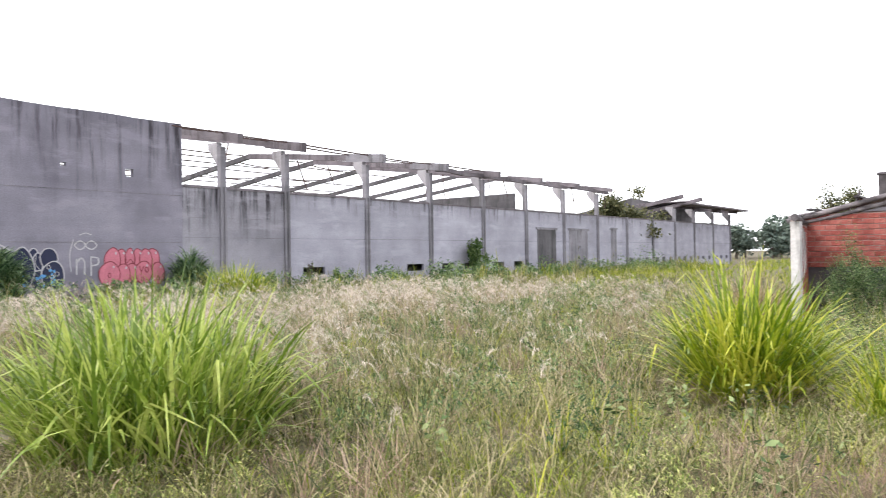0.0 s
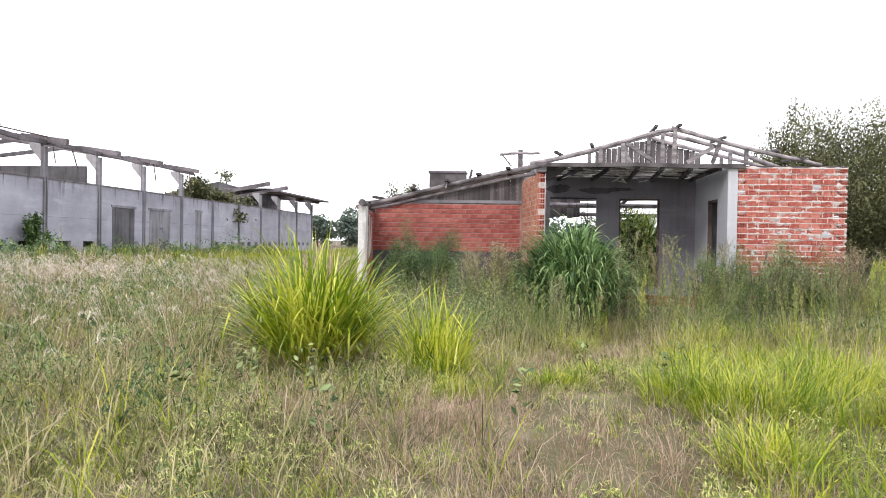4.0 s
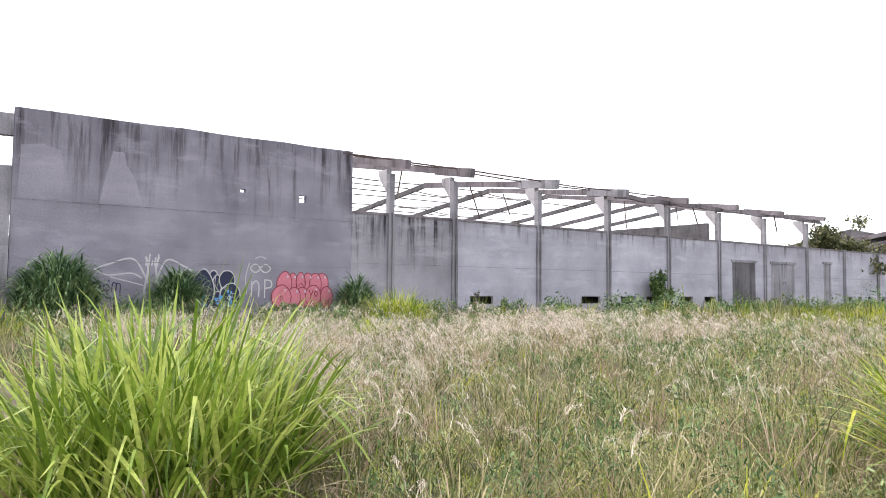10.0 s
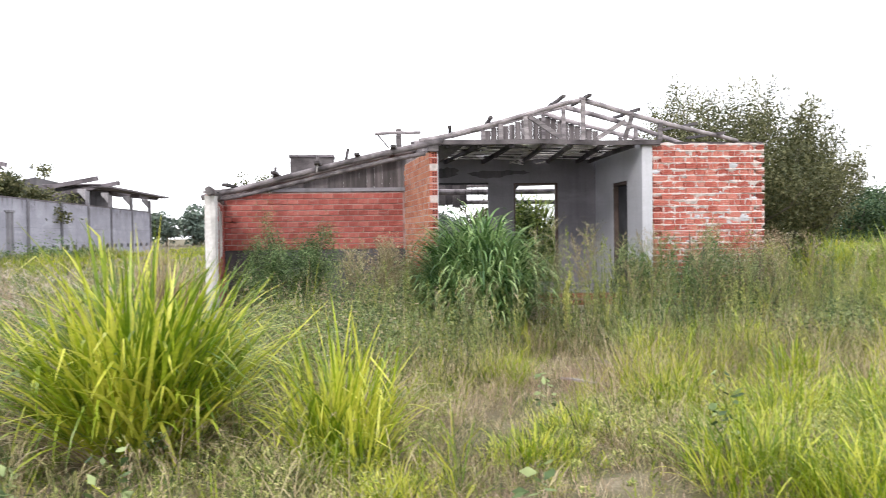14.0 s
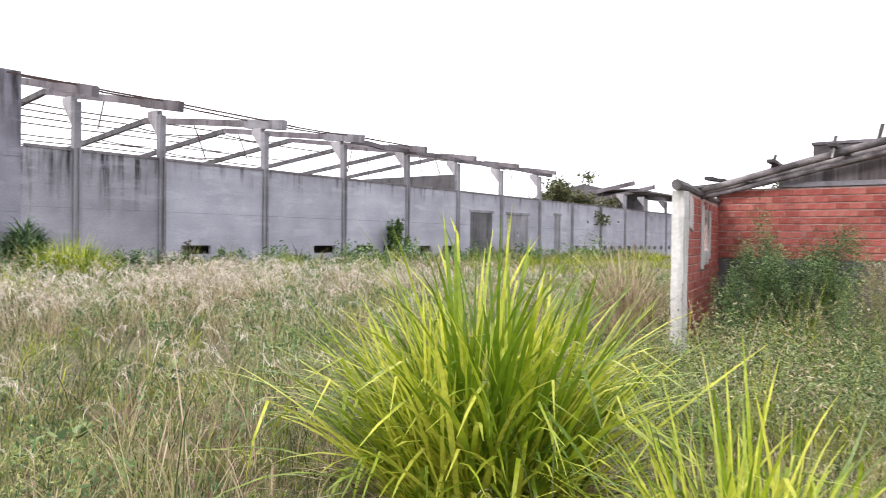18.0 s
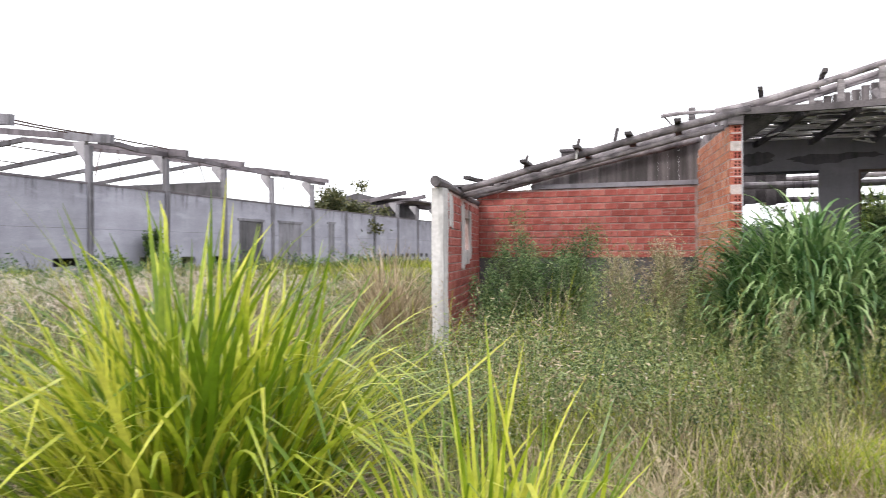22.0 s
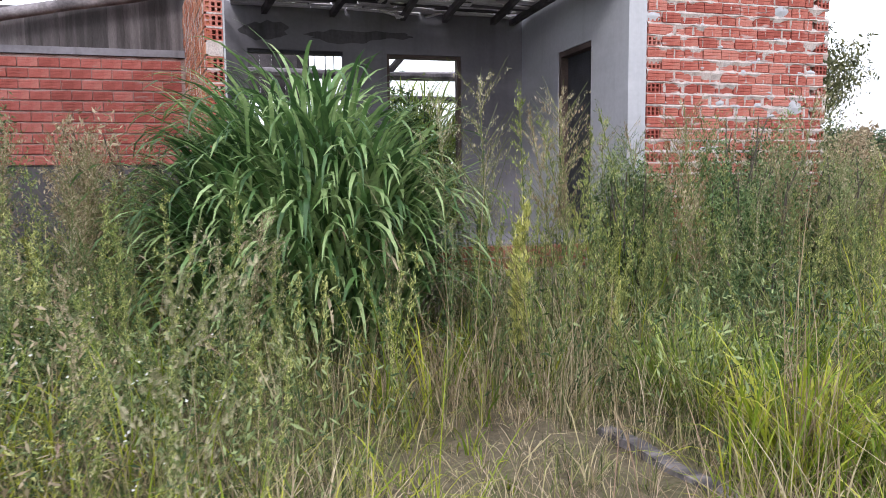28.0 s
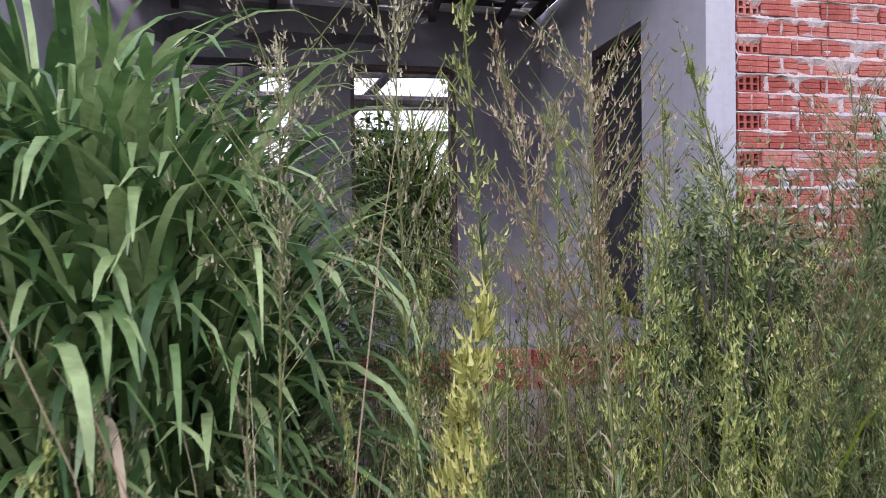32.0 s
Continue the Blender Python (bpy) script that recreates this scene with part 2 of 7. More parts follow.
M = {
    "soil": mat("soil", [(0.06, 0.048, 0.032), (0.15, 0.122, 0.08), (0.11, 0.10, 0.05), (0.26, 0.215, 0.155)], scale=0.9, fine=30, bump=0.8, contrast=0.5, bump_dist=0.03),
    "hall_wall": concrete("hall_concrete", (0.362, 0.354, 0.415), (0.26, 0.254, 0.30), (0.05, 0.045, 0.052), 0.85, (3.2, 4.2), thr=0.52, grime=0.45),
    "hall_stained": concrete("blackened_concrete", (0.33, 0.318, 0.365), (0.21, 0.202, 0.234), (0.03, 0.027, 0.032), 1.0, (1.9, 4.0), thr=0.48, grime=0.6),
    "tall_wall": concrete("tall_concrete", (0.28, 0.266, 0.322), (0.178, 0.168, 0.21), (0.035, 0.03, 0.038), 0.9, (3.3, 6.2), thr=0.5, grime=0.75),
    "tall_pale": concrete("pale_concrete", (0.265, 0.251, 0.303), (0.20, 0.188, 0.23), (0.09, 0.083, 0.095), 0.6, (4.4, 6.2), thr=0.52),
    "column": concrete("column_concrete", (0.27, 0.258, 0.29), (0.16, 0.153, 0.174), (0.06, 0.058, 0.06), 0.6),
    "haunch": concrete("haunch_concrete", (0.42, 0.40, 0.43), (0.27, 0.257, 0.28), (0.10, 0.09, 0.095), 0.5),
    "rafter": concrete("rafter_concrete", (0.215, 0.19, 0.212), (0.09, 0.078, 0.088), (0.05, 0.044, 0.047), 0.6),
    "rust": mat("rusty_steel", [(0.05, 0.035, 0.035), (0.10, 0.06, 0.055), (0.06, 0.05, 0.052)], scale=8, fine=80, rough=0.8, metal=0.2),
    # Side light is put into this plaster's pale colour; the next is its shaded copy.
    "plaster": concrete("grey_plaster_lit", (0.52, 0.52, 0.565), (0.40, 0.40, 0.435), (0.16, 0.157, 0.17), 0.12, grain=0.04, bump=0.08),
    "plaster_room": concrete("room_plaster_shaded", (0.25, 0.238, 0.265), (0.165, 0.156, 0.177), (0.075, 0.07, 0.08), 0.2, grain=0.05, bump=0.1),
    "white_post": concrete("white_plaster", (0.62, 0.60, 0.60), (0.45, 0.43, 0.43), (0.16, 0.15, 0.15), 0.6),
    "mortar": mat("mortar", [(0.36, 0.315, 0.305), (0.52, 0.455, 0.44), (0.46, 0.36, 0.34)], scale=7, fine=90, bump=0.7),
    "mortar_red": mat("dusty_red_mortar", [(0.27, 0.17, 0.155), (0.40, 0.29, 0.27), (0.44, 0.35, 0.335)], scale=7, fine=90, bump=0.7),
    "brick": smeared(mat("red_brick", [(0.30, 0.075, 0.058), (0.40, 0.12, 0.092), (0.46, 0.18, 0.145)], scale=6, fine=70, bump=0.6, vary=0.4), 0.585, (0.46, 0.37, 0.36)),
    "brick_dark": smeared(mat("deep_red_brick", [(0.26, 0.065, 0.053), (0.37, 0.105, 0.087), (0.44, 0.165, 0.14)], scale=6, fine=70, bump=0.45, vary=0.25), 0.62, (0.34, 0.23, 0.215), 7),
    "brick_orange": mat("orange_brick", [(0.42, 0.14, 0.075), (0.52, 0.20, 0.11), (0.56, 0.28, 0.18)], scale=6, fine=70, bump=0.35, vary=0.4),
    # near-black red that stands for the shade deep inside the brick holes
    "brick_hole_shade": mat("brick_hollow_shade", [(0.05, 0.015, 0.01), (0.09, 0.03, 0.02)], scale=9),
    "wood": mat("weathered_wood", [(0.09, 0.08, 0.085), (0.20, 0.18, 0.19), (0.32, 0.29, 0.30)], scale=3, fine=45, stretch=(0.5, 4, 4), bump=0.6, vary=0.25),
    "log": mat("weathered_log", [(0.08, 0.07, 0.076), (0.19, 0.168, 0.18), (0.33, 0.295, 0.31)], scale=4, fine=40, bump=0.6, vary=0.25),
    "board": mat("weathered_board", [(0.06, 0.053, 0.055), (0.115, 0.10, 0.104), (0.17, 0.15, 0.155)], scale=2.5, fine=50, stretch=(5, 5, 0.4), bump=0.6, vary=0.3),
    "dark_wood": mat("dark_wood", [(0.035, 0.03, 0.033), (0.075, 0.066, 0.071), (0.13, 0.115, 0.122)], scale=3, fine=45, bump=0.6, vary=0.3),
    "lath": mat("pale_lath", [(0.36, 0.33, 0.335), (0.60, 0.56, 0.565), (0.76, 0.73, 0.735)], scale=4, fine=60, bump=0.4, vary=0.3),
    "steel_black": mat("black_metal", [(0.03, 0.03, 0.03), (0.06, 0.055, 0.05)], scale=5, rough=0.6),
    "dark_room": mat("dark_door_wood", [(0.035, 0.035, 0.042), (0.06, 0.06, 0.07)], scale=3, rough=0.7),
    "door_frame": mat("brown_door_frame", [(0.07, 0.05, 0.045), (0.12, 0.085, 0.075)], scale=5, rough=0.7),
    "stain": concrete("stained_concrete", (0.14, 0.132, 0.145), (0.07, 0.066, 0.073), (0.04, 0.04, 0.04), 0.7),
    # plants
    "blade_bright": mat("bright_blade", [(0.115, 0.19, 0.01), (0.30, 0.375, 0.024), (0.56, 0.56, 0.08)], scale=2, fine=30, rough=0.36, bump=0, island=0.5, translucent=0.35, spec=0.5),
    "blade_fresh": mat("fresh_blade", [(0.11, 0.18, 0.02), (0.24, 0.335, 0.045), (0.48, 0.54, 0.14)], scale=2, fine=30, rough=0.36, bump=0, island=0.5, translucent=0.35, spec=0.5),
    "blade_dark": mat("dark_blade", [(0.05, 0.11, 0.036), (0.145, 0.262, 0.084), (0.36, 0.48, 0.21)], scale=2, fine=30, rough=0.4, bump=0, island=0.5, translucent=0.3, spec=0.5),
    "blade_deep": mat("deep_green_blade", [(0.03, 0.07, 0.03), (0.085, 0.155, 0.066), (0.22, 0.31, 0.145)], scale=2, fine=30, rough=0.45, bump=0, island=0.5, translucent=0.2, spec=0.4),
    "blade_field": mat("field_blade", [(0.04, 0.06, 0.018), (0.125, 0.15, 0.045), (0.265, 0.265, 0.09), (0.46, 0.39, 0.23)], scale=0.45, fine=8, rough=0.6, bump=0, island=0.6, translucent=0.25, contrast=0.5),
    "blade_yellow": mat("yellow_blade", [(0.10, 0.165, 0.012), (0.25, 0.31, 0.022), (0.47, 0.46, 0.06)], scale=0.5, fine=8, rough=0.6, bump=0, island=0.5, translucent=0.3, contrast=0.5),
    "straw": mat("dry_straw", [(0.20, 0.145, 0.09), (0.40, 0.31, 0.20), (0.62, 0.52, 0.37)], scale=0.6, fine=8, rough=0.8, bump=0, island=0.5, translucent=0.25, contrast=0.5),
    "dry_pink": mat("dried_pink_grass", [(0.22, 0.14, 0.105), (0.42, 0.29, 0.22), (0.58, 0.44, 0.35)], scale=0.8, fine=8, rough=0.85, bump=0, island=0.5, translucent=0.25, contrast=0.5),
    "plume": mat("seed_plume", [(0.44, 0.36, 0.30), (0.61, 0.525, 0.45), (0.76, 0.685, 0.60)], scale=0.6, fine=9, rough=0.9, bump=0, island=0.5, translucent=0.35, contrast=0.5),
    "weed_leaf": mat("weed_leaf", [(0.045, 0.09, 0.032), (0.115, 0.195, 0.073), (0.27, 0.36, 0.16)], scale=1.5, fine=12, rough=0.65, bump=0, island=0.5, translucent=0.25),
    "herb_leaf": mat("herb_leaf", [(0.042, 0.075, 0.026), (0.125, 0.18, 0.068), (0.31, 0.37, 0.165)], scale=1.5, fine=12, rough=0.65, bump=0, island=0.6, translucent=0.25),
    "weed_bright": mat("bright_weed", [(0.26, 0.28, 0.07), (0.46, 0.46, 0.13), (0.66, 0.63, 0.24)], scale=1.2, fine=12, rough=0.7, bump=0, island=0.6, translucent=0.3),
    "weed_dry": mat("dry_weed", [(0.22, 0.16, 0.10), (0.36, 0.28, 0.18), (0.50, 0.42, 0.29)], scale=1.5, fine=12, rough=0.8, bump=0, island=0.6, translucent=0.25),
    "weed_light": mat("light_weed", [(0.145, 0.20, 0.05), (0.34, 0.395, 0.115), (0.60, 0.59, 0.24)], scale=1.2, fine=12, rough=0.7, bump=0, island=0.6, translucent=0.3),
    "weed_stem": mat("weed_stem", [(0.075, 0.10, 0.03), (0.22, 0.235, 0.085)], scale=3, rough=0.8, bump=0),
    "weed_bud": mat("weed_bud", [(0.20, 0.195, 0.11), (0.37, 0.345, 0.21), (0.55, 0.49, 0.34)], scale=1.5, fine=12, rough=0.8, bump=0, island=0.6, translucent=0.25),
    "bush_leaf": mat("bush_leaf", [(0.045, 0.085, 0.025), (0.085, 0.14, 0.04), (0.14, 0.20, 0.065)], scale=1.0, fine=12, rough=0.6, bump=0, island=0.5, translucent=0.2),
    "tree_leaf": mat("tree_leaf", [(0.05, 0.06, 0.026), (0.10, 0.105, 0.046), (0.19, 0.185, 0.09)], scale=0.8, fine=12, rough=0.6, bump=0, island=0.5, translucent=0.2),
    "far_leaf": mat("far_leaf", [(0.03, 0.06, 0.03), (0.055, 0.095, 0.045), (0.09, 0.13, 0.06)], scale=0.3, fine=5, rough=0.8, bump=0, island=0.5, translucent=0.1),
    # distance haze is mixed into this paler, bluer leaf colour
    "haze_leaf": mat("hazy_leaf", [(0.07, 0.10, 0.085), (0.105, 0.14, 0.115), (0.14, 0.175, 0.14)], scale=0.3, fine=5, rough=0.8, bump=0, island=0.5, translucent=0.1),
    "bark": mat("bark", [(0.07, 0.06, 0.05), (0.14, 0.12, 0.10)], scale=5, fine=40, bump=0.8),
    "petal": mat("white_petal", [(0.65, 0.64, 0.60), (0.75, 0.74, 0.70)], scale=5, rough=0.8, bump=0, translucent=0.2),
}


def paint(name, c, rough=0.6):
    return mat(name, [tuple(v * 0.85 for v in c), c], scale=3, fine=40, rough=rough, bump=0.1)


M["p_pink"], M["p_dark"], M["p_white"] = paint("pink_spray", (0.52, 0.165, 0.22)), paint("black_spray", (0.02, 0.024, 0.06)), paint("white_spray", (0.44, 0.425, 0.45))
M["p_blue"], M["p_red"] = paint("pale_blue_spray", (0.10, 0.30, 0.62)), paint("dark_red_spray", (0.20, 0.035, 0.05))


# ---- mesh helpers ----
def part(name, bm, material, parent=None, label="", smooth=False):
    """Links a bmesh as one mesh object, under a thing or part if one is given."""
    me = bpy.data.meshes.new(name)
    bm.normal_update()
    bm.to_mesh(me)
    bm.free()
    me.materials.append(M[material] if isinstance(material, str) else material)
    if smooth:
        me.polygons.foreach_set("use_smooth", [True] * len(me.polygons))
    ob = new(name, me)
    if parent is not None:
        ob.parent = parent
        ob.matrix_parent_inverse = Matrix.Translation(-parent.location) if parent.parent is None else Matrix()
    if label:
        tagged(ob, label)
    return ob


def thing(name, at, label, category, group="", kind=""):
    e = new(name)
    e.location = at
    e.empty_display_size = 0.2
    return tagged(e, label, category, group, kind)


def box(bm, x0, x1, y0, y1, z0, z1):
    v = [bm.verts.new((x, y, z)) for z in (z0, z1) for y in (y0, y1) for x in (x0, x1)]
    for f in ((0, 2, 3, 1), (4, 5, 7, 6), (0, 1, 5, 4), (2, 6, 7, 3), (0, 4, 6, 2), (1, 3, 7, 5)):
        bm.faces.new([v[i] for i in f])
    return v


def beam(bm, a, b, w, h, up=(0, 0, 1), rough=0.0, rng=None, taper=1.0):
    """A sawn timber or cast beam from a to b, w across and h high."""
    a, b = Vector(a), Vector(b)
    d = (b - a).normalized()
    s = d.cross(Vector(up))
    if s.length < 1e-3:
        s = d.cross(Vector((1, 0, 0)))
    s.normalize()
    u = s.cross(d)
    rings = []
    n = 4 if rough else 1
    for k in range(n + 1):
        c = a.lerp(b, k / n)
        q = 1 + (taper - 1) * k / n
        o = (rng.uniform(-rough, rough), rng.uniform(-rough, rough)) if rough and 0 < k < n else (0, 0)
        rings.append([bm.verts.new(c + s * (i * w / 2 * q + o[0]) + u * (j * h / 2 * q + o[1])) for i, j in ((-1, -1), (1, -1), (1, 1), (-1, 1))])
    for p, q in zip(rings, rings[1:]):
        for i in range(4):
            bm.faces.new((p[i], p[(i + 1) % 4], q[(i + 1) % 4], q[i]))
    bm.faces.new(rings[0][::-1])
    bm.faces.new(rings[-1])


def log(bm, a, b, r0, r1, seg=9, wob=0.02, n=6, rng=random):
    """A round pole, tapered, a little crooked."""
    a, b = Vector(a), Vector(b)
    d = (b - a).normalized()
    s = d.cross(Vector((0, 0, 1)))
    if s.length < 1e-3:
        s = Vector((1, 0, 0))
    s.normalize()
    u = s.cross(d)
    rings = []
    ph = rng.uniform(0, 6)
    for k in range(n + 1):
        t = k / n
        c = a.lerp(b, t) + s * wob * math.sin(ph + 5 * t) * (0 < k < n) + u * wob * math.cos(ph * 2 + 4 * t) * (0 < k < n)
        r = (r0 + (r1 - r0) * t) * rng.uniform(0.93, 1.07)
        rings.append([bm.verts.new(c + (s * math.cos(j * math.tau / seg) + u * math.sin(j * math.tau / seg)) * r * rng.uniform(0.95, 1.05)) for j in range(seg)])
    for p, q in zip(rings, rings[1:]):
        for i in range(seg):
            bm.faces.new((p[i], q[i], q[(i + 1) % seg], p[(i + 1) % seg]))
    bm.faces.new(rings[0])
    bm.faces.new(rings[-1][::-1])


def slab(bm, us, zs, holes, place, thick):
    """A wall with openings through it. us, zs: its ends; holes: (u0, u1, z0, z1); place(u, z, depth) gives the point."""
    uu = sorted({*us, *(h[0] for h in holes), *(h[1] for h in holes)})
    zz = sorted({*zs, *(h[2] for h in holes), *(h[3] for h in holes)})
    solid = {}
    for i in range(len(uu) - 1):
        for k in range(len(zz) - 1):
            cu, cz = (uu[i] + uu[i + 1]) / 2, (zz[k] + zz[k + 1]) / 2
            solid[i, k] = not any(h[0] < cu < h[1] and h[2] < cz < h[3] for h in holes)
    vs = {}

    def v(i, k, d):
        if (i, k, d) not in vs:
            vs[i, k, d] = bm.verts.new(place(uu[i], zz[k], d * thick))
        return vs[i, k, d]
    for (i, k), s in solid.items():
        if not s:
            continue
        bm.faces.new((v(i, k, 0), v(i + 1, k, 0), v(i + 1, k + 1, 0), v(i, k + 1, 0)))
        bm.faces.new((v(i, k, 1), v(i, k + 1, 1), v(i + 1, k + 1, 1), v(i + 1, k, 1)))
        for di, dk, p, q in ((-1, 0, (i, k), (i, k + 1)), (1, 0, (i + 1, k), (i + 1, k + 1)), (0, -1, (i, k), (i + 1, k)), (0, 1, (i, k + 1), (i + 1, k + 1))):
            if not solid.get((i + di, k + dk), False):
                bm.faces.new((v(*p, 0), v(*q, 0), v(*q, 1), v(*p, 1)))
    bmesh.ops.recalc_face_normals(bm, faces=bm.faces)


def np_mesh(name, verts, quads, material, label="", category="", kind="stuff", group="", parent=None):
    """One mesh from arrays of points and of four-cornered faces."""
    me = bpy.data.meshes.new(name)
    verts, quads = np.asarray(verts, np.float32), np.asarray(quads, np.int32)
    me.vertices.add(len(verts))
    me.vertices.foreach_set("co", verts.ravel())
    me.loops.add(quads.size)
    me.loops.foreach_set("vertex_index", quads.ravel())
    me.polygons.add(len(quads))
    me.polygons.foreach_set("loop_start", np.arange(0, quads.size, 4, dtype=np.int32))
    me.update(calc_edges=True)
    me.polygons.foreach_set("use_smooth", np.ones(len(quads), bool))
    me.materials.append(M[material])
    ob = new(name, me)
    if parent is not None:
        ob.parent = parent
    return tagged(ob, label, category, group, kind)


def blades(rng, base, h, w, az, lean, droop, S=4, kink=None):
    """Grass blades: each springs from base, leans out along az by lean, bends over by droop (radians), narrows to a tip. kink: sharp folds near the tip."""
    n = len(base)
    s = (np.arange(S)[None, :] + 0.5) / S
    th = lean[:, None] + droop[:, None] * 1.25 * s ** 1.7
    if kink is not None:
        at = rng.uniform(0.55, 1.25, n)[:, None]
        th = th + kink[:, None] * (s > at)
    ds = h[:, None] / S
    zero = np.zeros((n, 1))
    out = np.concatenate([zero, np.cumsum(np.sin(th) * ds, 1)], 1)
    up = np.concatenate([zero, np.cumsum(np.cos(th) * ds, 1)], 1)
    c, d = np.cos(az)[:, None], np.sin(az)[:, None]
    x, y, z = base[:, :1] + out * c, base[:, 1:2] + out * d, base[:, 2:3] + up
    s = np.linspace(0, 1, S + 1)[None, :]
    prof = np.where(s < 0.999, (0.55 + 0.6 * s) * (1 - 0.85 * s ** 3), 0.06)
    tw = az + np.pi / 2 + rng.uniform(-0.8, 0.8, n)
    hx, hy = np.cos(tw)[:, None] * w[:, None] * prof / 2, np.sin(tw)[:, None] * w[:, None] * prof / 2
    L = np.stack([x - hx, y - hy, z], -1)
    R = np.stack([x + hx, y + hy, z], -1)
    V = np.stack([L, R], 2).reshape(-1, 3)
    k = np.arange(n)[:, None] * 2 * (S + 1) + np.arange(S)[None, :] * 2
    Q = np.stack([k, k + 1, k + 3, k + 2], -1).reshape(-1, 4)
    return V, Q


def leaves(rng, pts, size, flat=0.5, long=1.6):
    """Small leaf faces, folded nowhere, turned every way."""
    n = len(pts)
    az, el, ro = rng.uniform(0, math.tau, n), rng.uniform(-1, 1, n) * flat * 1.5, rng.uniform(-1.2, 1.2, n)
    a = np.stack([np.cos(az) * np.cos(el), np.sin(az) * np.cos(el), np.sin(el)], -1)
    b = np.stack([-np.sin(az), np.cos(az), np.zeros(n)], -1)
    c = np.cross(a, b)
    b = b * np.cos(ro)[:, None] + c * np.sin(ro)[:, None]
    s = (size * rng.uniform(0.6, 1.3, n))[:, None]
    a, b = a * s * long / 2, b * s / 2
    V = np.stack([pts - a, pts + b * 0.9 - a * 0.1, pts + a, pts - b * 0.9 - a * 0.1], 1).reshape(-1, 3)
    Q = np.arange(4 * n).reshape(n, 4)
    return V, Q


def joined(pieces):
    V, Q, o = [], [], 0
    for v, q in pieces:
        V.append(v)
        Q.append(q + o)
        o += len(v)
    return np.concatenate(V), np.concatenate(Q)


def smooth(a, b, x):
    t = np.clip((np.asarray(x, float) - a) / (b - a), 0, 1)
    return t * t * (3 - 2 * t)


def gz(x, y):
    """Height of the ground."""
    x, y = np.asarray(x, float), np.asarray(y, float)
    z = 0.03 * np.sin(x * 1.3 + 0.7 * y) + 0.03 * np.sin(y * 1.7 - x * 0.6) + 0.015 * np.sin(5.1 * x + 3.3 * y)
    z = z - 0.25 * smooth(8.5, 12.5, y) * smooth(-4.5, -1.5, x) * (1 - smooth(40, 60, y))
    return z + 0.05 * smooth(-14, -24, x)

# ---- ground ----
def build_ground():
    xs = np.concatenate([[-3000, -800, -300, -140, -80, -60], np.arange(-45, 30.1, 0.6), [40, 60, 100, 250, 800, 3000]])
    ys = np.concatenate([[-3000, -600, -150, -50, -25], np.arange(-12, 34, 0.6), [38, 45, 55, 70, 90, 130, 250, 800, 3000]])
    X, Y = np.meshgrid(xs, ys)
    far = np.clip((np.hypot(X, Y) - 60) / 200, 0, 1)
    Z = gz(X, Y) * (1 - far)
    Z += np.random.default_rng(3).uniform(-0.012, 0.012, Z.shape) * (np.hypot(X, Y) < 40)
    V = np.stack([X, Y, Z], -1).reshape(-1, 3)
    nx, ny = len(xs), len(ys)
    i, j = np.meshgrid(np.arange(nx - 1), np.arange(ny - 1))
    k = (j * nx + i).ravel()
    np_mesh("ground", V, np.stack([k, k + 1, k + 1 + nx, k + nx], -1), "soil", "dry brown soil with sparse dead grass", "ground", "structure")


build_ground()

# ---- the long roofless hall ----
WX = -25.2                      # face of its long wall
HALL_TOP = 4.25
RIDGE = -34.7                   # its roof ridge, now bare
COLS = [18.92, 22.11, 27.04, 31.88, 36.76, 41.53, 46.44, 51.6, 56.8, 62.1, 67.3, 72.4, 78.0, 83.6]


def on_hall(u, z, d):
    return (WX - d, u, z)


